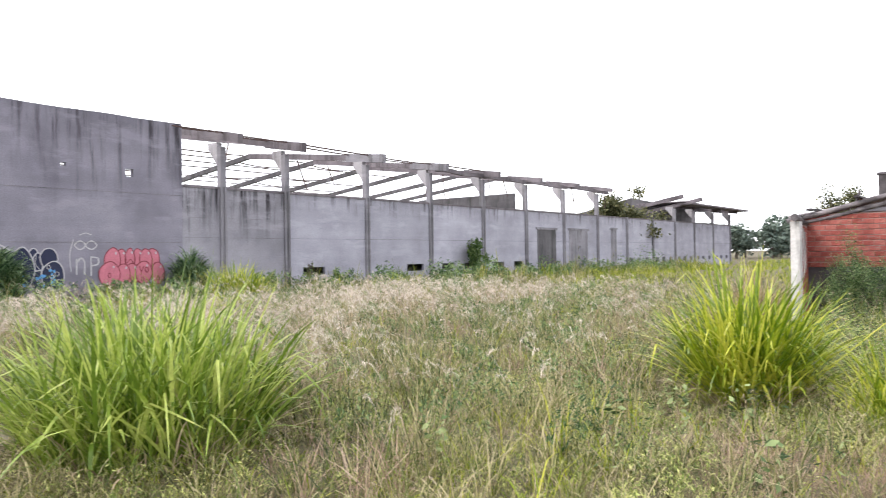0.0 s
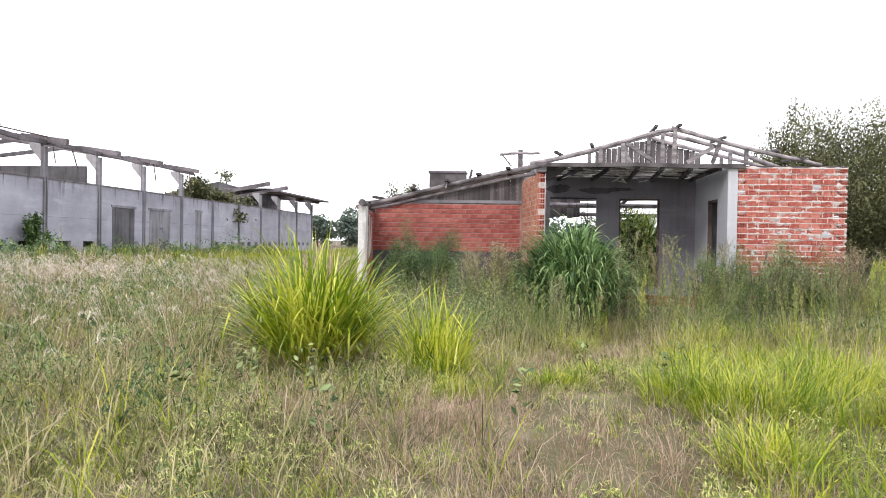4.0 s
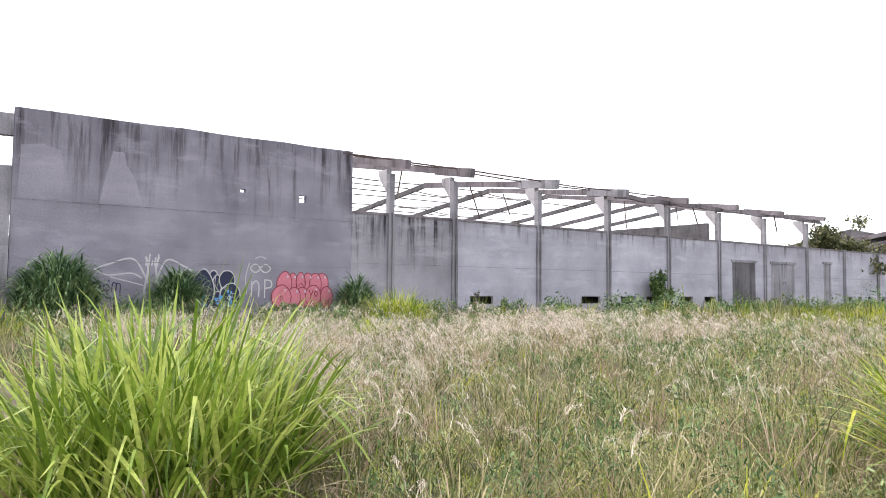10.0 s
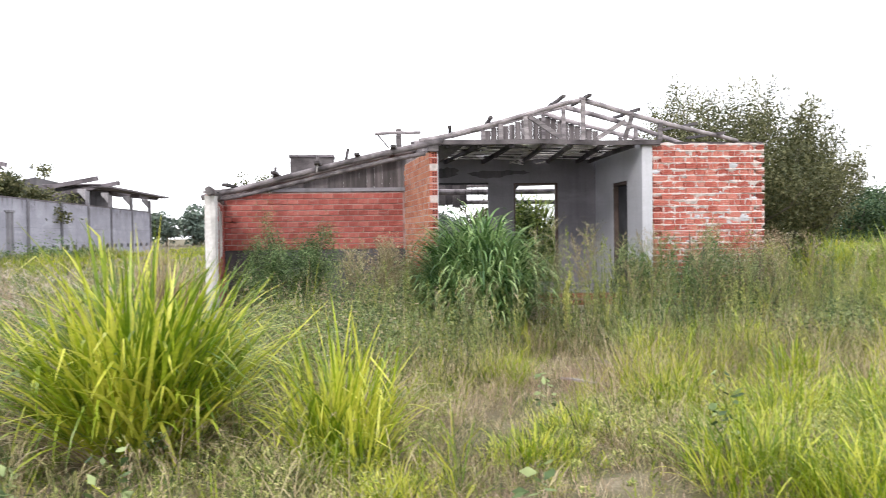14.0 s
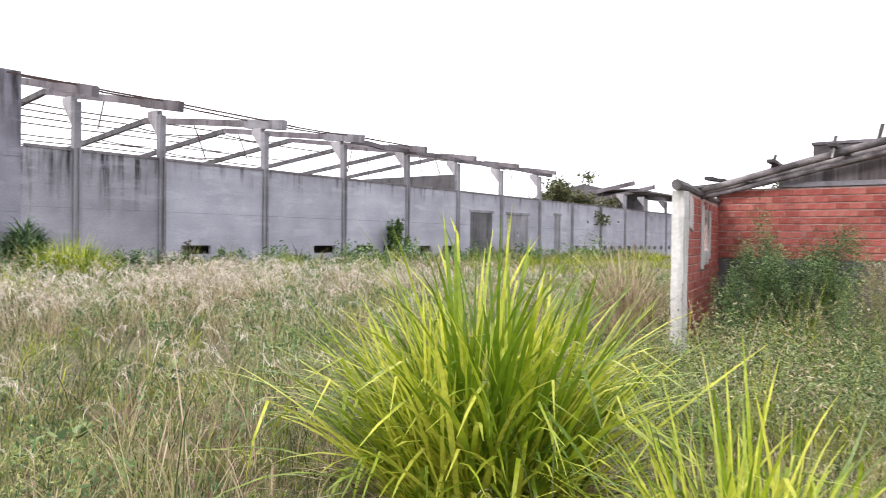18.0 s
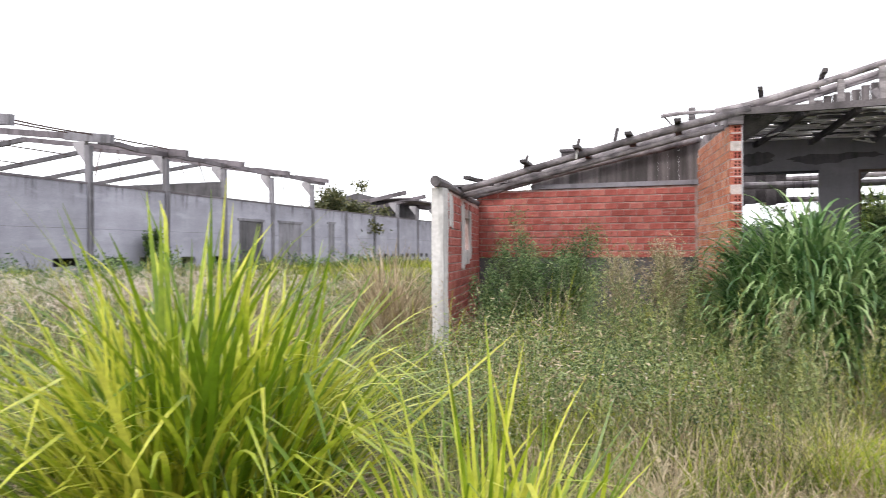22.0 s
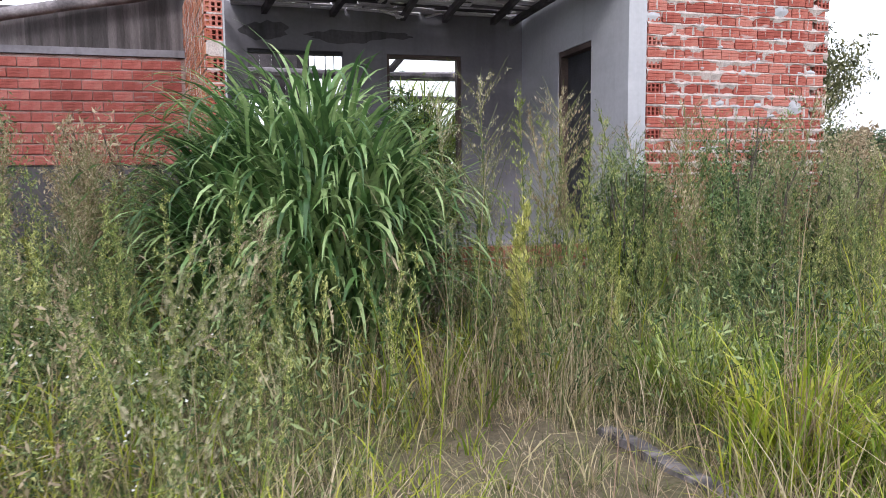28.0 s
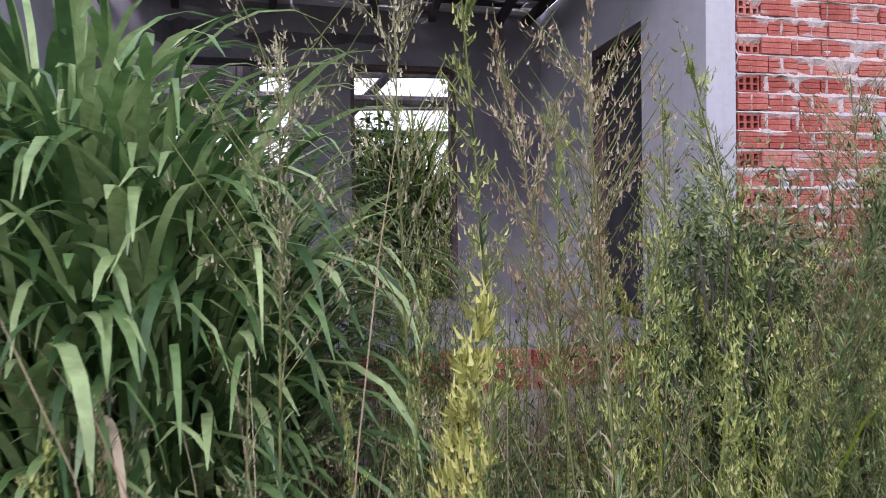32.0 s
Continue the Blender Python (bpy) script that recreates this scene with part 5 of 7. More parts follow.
        timber("ceiling_joist", "dark ceiling joist over the open room", "joist", "ceiling joists", lambda bm: beam(bm, (x, 16.98, 2.9), (x + rng.uniform(-0.35, 0.35), BACK + 0.05, 2.895), 0.06, 0.07, rough=0.008, rng=rng), "dark_wood")
    lath = thing("ceiling_laths", (1.8, 18.3, 2.93), "broken pale laths and slats over dark joists, half fallen", "ceiling")
    for i in range(22):
        y = 17.08 + i * 0.12
        x = 0.03
        while x < 3.5:
            ln = rng.uniform(0.3, 1.1)
            if rng.random() < 0.9:
                bm = bmesh.new()
                beam(bm, (x, y, 2.955 + rng.uniform(0, 0.012)), (min(3.55, x + ln), y + rng.uniform(-0.02, 0.02), 2.955 + rng.uniform(-0.03, 0.02)), 0.105, 0.014)
                part("lath", bm, "lath" if rng.random() < 0.72 else "dark_wood", lath)
            x += ln + 0.02
    for i in range(15):
        x0 = 0.03 + i * 0.237
        if i % 4 == 1 or i == 10:
            continue
        y0, y1 = 17.05 + rng.uniform(0, 0.5), 19.64 - rng.uniform(0, 0.2) - (0.7 if i in (4, 9) else 0)
        bm = bmesh.new()
        beam(bm, (x0 + 0.1, y0, 2.985), (x0 + 0.1 + rng.uniform(-0.02, 0.02), y1, 2.985), 0.2, 0.012)
        part("board", bm, "dark_wood", lath)
    for k in range(7):
        bm = bmesh.new()
        x, y = rng.uniform(0.3, 3.2), rng.uniform(17.2, 19.2)
        beam(bm, (x, y, 2.84), (x + rng.uniform(-0.3, 0.3), y + rng.uniform(-0.3, 0.3), 2.84 - rng.uniform(0.02, 0.12)), 0.05, 0.012)
        part("lath", bm, "lath", lath)

    # trusses
    def truss(y, ridge, zr_, left, zl, right, zrr, posts, label):
        t = thing("roof_truss", (ridge, y, 3.0), label, "truss", "roof trusses")
        for a, b in (((left, y, zl), (ridge + 0.06, y, zr_)), ((ridge - 0.05, y + 0.01, zr_ + 0.01), (right, y, zrr))):
            bm = bmesh.new()
            log(bm, a, b, 0.047, 0.038, 9, 0.03, 8, rng)
            part("rafter", bm, "log", t, smooth=True)
        for x, z0_, x1, z1_ in posts:
            bm = bmesh.new()
            beam(bm, (x, y - 0.03, z0_), (x1, y - 0.03, z1_), 0.075, 0.05, up=(0, 1, 0))
            part("web", bm, "wood", t)
        return t
    truss(17.03, 2.54, 3.7, -0.3, 2.98, 5.35, 2.98, [(2.54, 3.0, 2.55, 3.68), (1.1, 3.0, 1.1, 3.27), (1.55, 3.0, 1.53, 3.4), (3.28, 3.0, 3.42, 3.42), (2.79, 3.02, 3.3, 3.33), (1.6, 3.4, 2.16, 3.03), (3.92, 2.98, 3.93, 3.3)], "weathered pole truss over the open front")
    truss(18.4, 2.57, 3.83, -0.3, 3.12, 5.4, 2.99, [(2.57, 3.0, 2.57, 3.8), (1.75, 3.4, 2.0, 3.02), (1.0, 3.0, 1.0, 3.4), (4.0, 3.0, 4.0, 3.4)], "second weathered pole truss behind the front one")
    truss(19.85, 2.52, 3.97, -0.3, 3.3, 5.4, 3.16, [(2.52, 3.0, 2.52, 3.94), (4.2, 3.0, 4.2, 3.48)], "rear weathered pole truss")
    g = thing("gable_boards", (2.5, 19.9, 3.0), "dark vertical boards closing the rear gable under its pole truss", "gable")
    for i in range(19):
        x0 = 1.28 + i * 0.13
        zt = min(3.97 - 0.235 * (2.52 - x0), 3.97 - 0.285 * (x0 - 2.52)) - 0.05
        bm = bmesh.new()
        box(bm, x0, x0 + 0.12, 19.9 + 0.006 * (i % 2), 19.925 + 0.006 * (i % 2), 2.99, zt + rng.uniform(-0.05, 0.0))
        part("board", bm, "board", g)
    bm = bmesh.new()
    v = [bm.verts.new(p) for p in ((-0.02, 16.99, 2.9), (0.45, 17.0, 2.9), (0.36, 17.45, 2.84), (0.1, 17.75, 2.7), (0.03, 17.4, 2.68))]
    w_ = [bm.verts.new(q.co + Vector((0.004, 0.01, 0.012))) for q in v]
    bm.faces.new(v)
    bm.faces.new(w_[::-1])
    for i in range(5):
        bm.faces.new((v[i], w_[i], w_[(i + 1) % 5], v[(i + 1) % 5]))
    bmesh.ops.recalc_face_normals(bm, faces=bm.faces)
    tagged(part("hanging_sheet", bm, "dark_wood"), "dark torn sheet hanging from the end of the front beam", "sheet")
    for x, z, d in ((0.35, 3.2, 1), (1.05, 3.36, 1), (2.3, 3.72, 1), (2.75, 3.74, 1), (3.6, 3.5, -1), (4.6, 3.26, -1), (5.1, 3.1, -1)):
        timber("purlin_stub", "short dark purlin end poking out past the truss", "purlin", "purlin stubs", lambda bm: beam(bm, (x - 0.16, 16.72, z - 0.02), (x + 0.05, 18.6, z + 0.15), 0.06, 0.045, rough=0.008, rng=rng), "dark_wood")
    timber("fallen_plank", "weathered plank lying in the grass", "plank", "", lambda bm: beam(bm, (0.9, 12.4, -0.17), (1.4, 11.86, -0.165), 0.04, 0.022, rough=0.006, rng=rng), "wood")
    timber("fallen_board", "weathered board half hidden in the grass", "plank", "", lambda bm: beam(bm, (1.78, 14.02, -0.27), (1.9, 13.0, -0.262), 0.08, 0.04, rough=0.008, rng=rng), "wood")


build_shed()

# ---- plants ----
def under(t, ob):
    ob.parent = t
    ob.matrix_parent_inverse = Matrix.Translation(-t.location)
    return ob


def clump(name, cx, cy, r, n, h, w, lean, droop, material, label, seed, group="", straw=0, kinks=0.55):
    """A tussock: blades fan out from a small foot; the outer ones arch over, some are folded."""
    rng = np.random.default_rng(seed)
    a, q = rng.uniform(0, math.tau, n), np.sqrt(rng.uniform(0, 1, n))
    bx, by = cx + np.cos(a) * q * r, cy + np.sin(a) * q * r
    base = np.stack([bx, by, gz(bx, by) - 0.02], -1)
    az = a + rng.normal(0, 1.1, n)
    ln = np.abs(lean * (0.15 + 0.95 * q) * rng.uniform(0.3, 1.4, n) + rng.normal(0, 0.06, n))
    kink = np.where(rng.uniform(0, 1, n) < kinks, rng.uniform(0.6, 1.7, n), 0)
    V, Q = blades(rng, base, h * rng.uniform(0.5, 1.1, n) * (1.05 - 0.25 * q), w * rng.uniform(0.55, 1.25, n), az, ln, droop * rng.uniform(0.0, 2.4, n), 8, kink)
    t = thing(name, (cx, cy, float(gz(cx, cy))), label, "grass", group)
    under(t, np_mesh("foliage", V, Q, material, kind=""))
    if straw:
        a = rng.uniform(0, math.tau, straw)
        q = np.sqrt(rng.uniform(0.2, 1, straw))
        bx, by = cx + np.cos(a) * q * r * 1.2, cy + np.sin(a) * q * r * 1.2
        V, Q = blades(rng, np.stack([bx, by, gz(bx, by)], -1), h * rng.uniform(0.2, 0.5, straw), w * 0.6 * np.ones(straw), a, rng.uniform(0.5, 1.3, straw), rng.uniform(0.3, 1.2, straw), 5)
        under(t, np_mesh("dead_foliage", V, Q, "straw", kind=""))
    return t


def canes(cx, cy, rx, ry, n, h, ln, w, label, seed, dead=30, material="blade_dark", wind=0.0):
    """Broad-leaved cane grass: leaves spring from hidden stems at every height and arch over, the outer ones hang."""
    rng = np.random.default_rng(seed)
    a, q = rng.uniform(0, math.tau, n), np.sqrt(rng.uniform(0, 1, n))
    bx, by = cx + np.cos(a) * q * rx * 0.7, cy + np.sin(a) * q * ry * 0.7
    top = (h - ln * 0.42) * np.sqrt(np.maximum(0.05, 1 - 0.75 * q ** 2))
    bz = gz(bx, by) + top * rng.uniform(0.05, 1, n) ** 0.8
    V, Q = blades(rng, np.stack([bx, by, bz], -1), ln * rng.uniform(0.6, 1.2, n), w * rng.uniform(0.6, 1.25, n), np.arctan2(np.sin(a), np.cos(a) - wind) + rng.normal(0, 0.5, n), rng.uniform(0.0, 0.5, n) * (0.3 + q), rng.uniform(0.95, 2.3, n), 8)
    t = thing("cane_grass", (cx, cy, float(gz(cx, cy))), label, "grass", "dark cane grass clumps")
    under(t, np_mesh("foliage", V, Q, material, kind=""))
    m = 60
    a, q = rng.uniform(0, math.tau, m), np.sqrt(rng.uniform(0, 1, m))
    bx, by = cx + np.cos(a) * q * rx * 0.5, cy + np.sin(a) * q * ry * 0.5
    V, Q = blades(rng, np.stack([bx, by, gz(bx, by) - 0.05], -1), h * 0.75 * np.ones(m), np.full(m, 0.014), a, 0.15 * q, np.full(m, 0.15), 4)
    under(t, np_mesh("stalk", V, Q, "weed_stem", kind=""))
    if dead:
        a, q = rng.uniform(0, math.tau, dead), rng.uniform(0.6, 1, dead)
        bx, by = cx + np.cos(a) * q * rx * 0.7, cy + np.sin(a) * q * ry * 0.7
        V, Q = blades(rng, np.stack([bx, by, gz(bx, by) + h * rng.uniform(0.1, 0.5, dead)], -1), ln * rng.uniform(0.4, 0.8, dead), np.full(dead, w * 0.7), a, rng.uniform(0.5, 1.2, dead), rng.uniform(1, 2, dead), 7)
        under(t, np_mesh("dead_foliage", V, Q, "straw", kind=""))


BR = "bright grass clumps"
clump("grass_clump", -5.95, 5.35, 0.85, 1300, 1.5, 0.034, 0.55, 0.5, "blade_fresh", "tall bright green grass clump with arching blades", 1, BR, 150)
clump("grass_clump", -2.7, 10.05, 0.42, 1150, 1.6, 0.031, 0.62, 0.5, "blade_bright", "large yellow-green grass tussock with arching blades", 2, BR, 320)
clump("grass_clump", -1.29, 9.65, 0.28, 380, 1.08, 0.02, 0.5, 0.4, "blade_bright", "small yellow-green grass tussock beside a larger one", 3, BR, 160)
clump("grass_clump", -1.2, 9.2, 0.16, 130, 0.62, 0.02, 0.5, 0.4, "blade_bright", "low yellow-green grass tuft in dead grass", 6, BR, 120)
canes(0.5, 15.9, 1.14, 0.86, 2900, 1.88, 0.86, 0.041, "tall dark green broad-leaved grass clump before the open room", 4, wind=0.45)
canes(2.5, 21.0, 1.35, 0.7, 2600, 2.55, 0.8, 0.03, "green grass growing behind the empty doorway", 5, 30, "blade_fresh")
canes(1.7, 18.6, 0.6, 0.5, 160, 0.9, 0.6, 0.03, "green grass spreading over the room floor", 55, 0)
canes(-24.1, 7.0, 1.1, 1.5, 2300, 2.25, 0.75, 0.055, "dark drooping grass clump against the tall wall", 60, 30, "blade_deep")
canes(-24.3, 10.45, 0.8, 1.0, 1300, 1.85, 0.75, 0.05, "dark drooping grass clump in front of graffiti", 61, 30, "blade_deep")
canes(-24.3, 16.85, 0.75, 0.8, 1000, 1.75, 0.75, 0.05, "dark drooping grass clump at the wall corner", 62, 20, "blade_deep")
canes(-24.2, 9.0, 0.5, 0.8, 260, 0.9, 0.7, 0.035, "low dark grass at the foot of the tall wall", 63, 10, "blade_deep")
for i, (x, y, r, h) in enumerate(((-22.8, 5.4, 0.9, 1.1), (-22.8, 9.2, 0.5, 0.9), (-16.5, 13.2, 0.4, 0.8), (-21.5, 25.0, 0.5, 0.9), (6.9, 14.5, 0.5, 1.0), (10.5, 22.0, 0.6, 1.4), (14.5, 26.0, 0.8, 1.9), (4.6, 8.4, 0.4, 0.6), (2.6, 7.4, 0.4, 0.55), (5.2, 10.5, 0.4, 0.65), (3.2, 11.9, 0.3, 0.6), (2.4, 13.4, 0.25, 0.55), (3.6, 13.6, 0.35, 0.6), (9.0, 18.5, 0.5, 1.2))):
    clump("grass_clump", x, y, r, 320, h, 0.02, 0.5, 0.45, "blade_bright", "bright green grass clump in the open field", 80 + i, BR, 50)
clump("grass_clump", -21.4, 17.0, 0.85, 900, 1.5, 0.03, 0.5, 0.5, "blade_bright", "tall bright green grass clump before the wall corner", 180, BR, 60)
for i, (x, y, r, h) in enumerate(((2.6, 14.5, 0.28, 0.6), (2.35, 14.25, 0.2, 0.5), (3.0, 14.3, 0.25, 0.55))):
    clump("grass_clump", x, y, r, 260, h, 0.011, 0.55, 0.5, "blade_fresh", "fresh green grass tuft among tall weeds", 440 + i, BR, 40)
clump("reed_clump", 11.95, 21.4, 0.6, 800, 2.0, 0.03, 0.5, 0.5, "blade_fresh", "tall light green reed clump in the side field", 97, "side reeds", 90)
clump("reed_clump", 10.9, 22.6, 0.8, 700, 1.8, 0.02, 0.3, 0.5, "blade_yellow", "pale green reed clump behind the brick room", 98, "side reeds", 90)
clump("reed_clump", 17.3, 27.0, 1.0, 600, 1.3, 0.03, 0.4, 0.5, "blade_yellow", "low pale reed clump in the side field", 96, "side reeds", 90)
clump("grass_clump", -4.05, 15.35, 0.25, 650, 1.55, 0.014, 0.22, 0.5, "straw", "dry straw-coloured grass tuft beside the white post", 99, "dry grass tufts", 80)


def field(name, seed, n, box_, h, w, lean, droop, material, label, keep, S=4, category="grass", tuft=13, loose=0.05):
    """Grass in small tufts: blades spring from many feet, the outer ones lean out and flop."""
    rng = np.random.default_rng(seed)
    c = max(1, n // tuft)
    cx, cy = rng.uniform(box_[0], box_[1], c), rng.uniform(box_[2], box_[3], c)
    k = rng.uniform(0, 1, c) < keep(cx, cy) * (1 - (0.35 if material == "straw" else 0.9) * bare(cx, cy))
    cx, cy = cx[k], cy[k]
    big = np.exp(rng.normal(0, 0.3, len(cx)))
    m = len(cx) * tuft
    a, q = rng.uniform(0, math.tau, m), np.abs(rng.normal(0, 1, m))
    d = np.hypot(cx, cy - 6)
    grow = np.repeat(1 + np.clip(d - 7, 0, 40) * 0.05, tuft)
    r = q * loose * np.repeat(big, tuft) * grow
    x, y = np.repeat(cx, tuft) + np.cos(a) * r, np.repeat(cy, tuft) + np.sin(a) * r
    out = (x > -3.6) & (x < 5.9) & (y > 16.8) & (y < 19.9) | (x < WX + 0.15)
    tall = np.repeat((0.55 + 0.9 * patchy(cx, cy, 2.6, 1.7)) * big, tuft) * np.where(out, 0.01, 1)
    V, Q = blades(rng, np.stack([x, y, gz(x, y) - 0.01 - 0.3 * out], -1), h * tall * rng.uniform(0.35, 1.25, m), w * grow * rng.uniform(0.6, 1.4, m), a + rng.normal(0, 0.8, m),
                  lean * (0.25 + 0.8 * q) * rng.uniform(0.2, 1.5, m), droop * rng.uniform(0.1, 2.2, m), S)
    return np_mesh(name, V, Q, material, label, category)


def herbs(name, seed, n, box_, keep, h, size, per, material, label, long=1.9, flat=0.45):
    """Low leafy herbs: each a small dome of many leaves on its outside, so that the inside stays dark."""
    rng = np.random.default_rng(seed)
    cx, cy = rng.uniform(box_[0], box_[1], n), rng.uniform(box_[2], box_[3], n)
    k = rng.uniform(0, 1, n) < keep(cx, cy)
    cx, cy = cx[k], cy[k]
    hh = h * np.exp(rng.normal(0, 0.3, len(cx))) * (0.45 + 1.1 * patchy(cx, cy, 1.9, 0.6))
    m = len(cx) * per
    a, u = rng.uniform(0, math.tau, m), rng.uniform(0, 1, m)
    up = np.sqrt(u) * rng.uniform(0.75, 1.08, m)
    H = np.repeat(hh, per)
    wide = H * 0.55 * np.sqrt(np.maximum(0.02, 1 - (u * 0.95) ** 2)) * rng.uniform(0.6, 1.15, m)
    x, y = np.repeat(cx, per) + np.cos(a) * wide, np.repeat(cy, per) + np.sin(a) * wide
    P = np.stack([x, y, gz(x, y) + H * up], -1)
    grow = np.repeat(1 + np.clip(np.hypot(cx, cy - 6) - 7, 0, 30) * 0.04, per)
    return np_mesh(name, *leaves(rng, P, size * grow, flat, long), material, label, "weeds")


def patchy(x, y, s=0.5, o=0.0):
    return 0.5 + 0.5 * np.sin(x * s + 1.3 * np.sin(y * s * 0.8 + o)) * np.cos(y * s * 0.9 + o + 0.8 * np.sin(x * s * 1.3))


WAY = np.array([(-0.5, 2.4), (-1.05, 3.5), (-1.3, 4.5), (-0.55, 5.5), (-0.6, 7.0), (-1.1, 7.4), (-0.65, 8.2), (-0.35, 9.9), (0.15, 11.0), (0.65, 11.8), (0.95, 12.8), (1.3, 13.5)])


def clear(x, y, r=0.5):
    """Close to the trodden line across the field to the shed."""
    x, y = np.asarray(x, float), np.asarray(y, float)
    best = np.full(x.shape, 9.0)
    for (ax, ay), (bx, by) in zip(WAY, WAY[1:]):
        u = np.clip(((x - ax) * (bx - ax) + (y - ay) * (by - ay)) / ((bx - ax) ** 2 + (by - ay) ** 2), 0, 1)
        best = np.minimum(best, np.hypot(x - ax - u * (bx - ax), y - ay - u * (by - ay)))
    return best < r


def dry(x, y):
    """Bare, dried-out places."""
    return np.exp(-((x + 0.3) / 1.2) ** 2 - ((y - 7.1) / 1.0) ** 2) + 0.8 * np.exp(-((x + 1.9) / 0.9) ** 2 - ((y - 7.6) / 0.7) ** 2) + 0.7 * np.exp(-((x - 0.9) / 1.5) ** 2 - ((y - 12.2) / 0.8) ** 2)


def bare(x, y):
    """Trodden earth with almost no grass."""
    return np.minimum(1, 1.2 * np.exp(-((x - 1.35) / 0.3) ** 2 - ((y - 14.1) / 0.5) ** 2) + 1.1 * np.exp(-((x - 1.9) / 0.2) ** 2 - ((y - 13.4) / 0.4) ** 2) + np.exp(-((x - 0.4) / 0.35) ** 2 - ((y - 12.5) / 0.3) ** 2)
                      + 0.8 * np.exp(-((x + 0.7) / 0.6) ** 2 - ((y - 11.3) / 0.6) ** 2) + 0.7 * np.exp(-((x + 2.6) / 0.5) ** 2 - ((y - 9.0) / 0.35) ** 2))


def near(x, y):
    return np.clip(1.3 - np.hypot((x + 1) / 7, (y - 8) / 8), 0.0, 1)


field("field_grass", 21, 150000, (-9, 8, -1, 18), 0.23, 0.007, 0.7, 1.1, "blade_field", "short mixed green and straw field grass", lambda x, y: near(x, y) * (0.15 + 0.85 * patchy(x, y, 1.3)) * (1 - 0.6 * dry(x, y)), 3)
field("turf", 44, 56000, (-7, 2.6, 3.6, 10.5), 0.12, 0.0055, 0.7, 0.9, "blade_field", "dense short turf of mixed green and yellowed blades", lambda x, y: (0.25 + 0.75 * patchy(x, y, 3.1, 0.3)) * (1 - 0.5 * np.minimum(dry(x, y), 1)), 2)
field("turf_straw", 45, 46000, (-7, 2.6, 3.6, 10.5), 0.12, 0.0045, 0.9, 0.8, "straw", "dead straw matted in the short turf", lambda x, y: 0.25 + 0.75 * patchy(x, y, 2.6, 2.2), 2)
field("turf_green", 46, 34000, (-7, 2.6, 3.6, 10.5), 0.13, 0.006, 0.6, 0.9, "blade_yellow", "short yellow-green blades in the turf", lambda x, y: patchy(x, y, 2.9, 4.4) ** 1.5 * (1 - 0.7 * np.minimum(dry(x, y), 1)), 2)
field("green_grass", 29, 90000, (-9, 8, -1, 16), 0.22, 0.008, 0.65, 1.1, "blade_yellow", "fresh green tufts in the short field grass", lambda x, y: near(x, y) * (0.08 + 1.1 * patchy(x, y, 1.7, 3.3) ** 2.2) * (1 - 0.9 * dry(x, y)), 3)
field("field_grass", 22, 70000, (-25, 30, -4, 45), 0.36, 0.010, 0.4, 0.7, "blade_field", "knee-high mixed grass of the open field", lambda x, y: (0.3 + 0.7 * patchy(x, y, 0.4, 1) - 0.8 * (near(x, y) > 0.4)) * smooth(WX - 0.5, WX + 3, x) + 0.05, 3)
field("field_grass", 23, 60000, (-25, 45, 30, 130), 0.4, 0.014, 0.3, 0.5, "blade_yellow", "far pale green field grass", lambda x, y: 1 - 0.7 * smooth(40, 130, y), 2)
field("dry_grass", 24, 105000, (-9, 8, -1, 16), 0.2, 0.005, 0.9, 0.9, "straw", "dead straw-coloured grass lying in the field", lambda x, y: near(x, y) * (0.1 + 0.9 * patchy(x, y, 1.1, 2) ** 1.5), 3)
field("dry_patch", 39, 90000, (-4.5, 3.5, 5, 13.6), 0.2, 0.0045, 0.6, 0.7, "dry_pink", "dried pinkish grass on bare places of the field", lambda x, y: np.minimum(dry(x, y), 1) * (0.3 + 0.7 * patchy(x, y, 3.0, 1)), 3)
field("yellow_grass", 25, 70000, (-0.6, 12, 4, 15), 0.34, 0.009, 0.4, 0.8, "blade_yellow", "bright yellow-green grass patches", lambda x, y: patchy(x, y, 1.2, 0.4) ** 2 * 1.3 * smooth(0.3, 1.8, x + 0.15 * (8 - y)) * (1 - 0.8 * dry(x, y)) * (1 - 0.75 * smooth(10, 11.5, y)) - 1.5 * clear(x, y))
field("tall_grass", 26, 26000, (-1.5, 8, 11.6, 16.8), 0.38, 0.005, 0.35, 0.6, "blade_field", "tall weedy grass before the shed", lambda x, y: 0.3 + 0.7 * patchy(x, y, 1.5) - 1.5 * clear(x, y, 0.6))
field("dry_stalks", 34, 8500, (-0.8, 8, 11.0, 16.8), 0.5, 0.004, 0.18, 0.4, "straw", "thin dry stalks standing in the weeds", lambda x, y: 0.2 + 0.8 * patchy(x, y, 1.8, 2) - 1.5 * clear(x, y, 0.6))
field("straw_tufts", 43, 20000, (0.8, 6.5, 10.6, 15), 0.32, 0.005, 0.45, 0.7, "straw", "yellowed straw tufts before the brick room", lambda x, y: 0.2 + 0.8 * patchy(x, y, 2.4, 0.5) - 1.5 * clear(x, y), 3)
field("fresh_grass", 40, 12000, (0.6, 7, 11.2, 16), 0.5, 0.009, 0.35, 0.7, "blade_yellow", "bright green grass patches before the brick room", lambda x, y: patchy(x, y, 2.0, 5) ** 3 - 1.5 * clear(x, y, 0.6))
field("tall_grass", 27, 9000, (-3.3, 0.2, 11.0, 17.5), 0.4, 0.006, 0.4, 0.7, "blade_field", "rough grass before the low red wall", lambda x, y: 0.3 + 0.7 * patchy(x, y, 1.3, 3) - 1.5 * clear(x, y, 0.6))
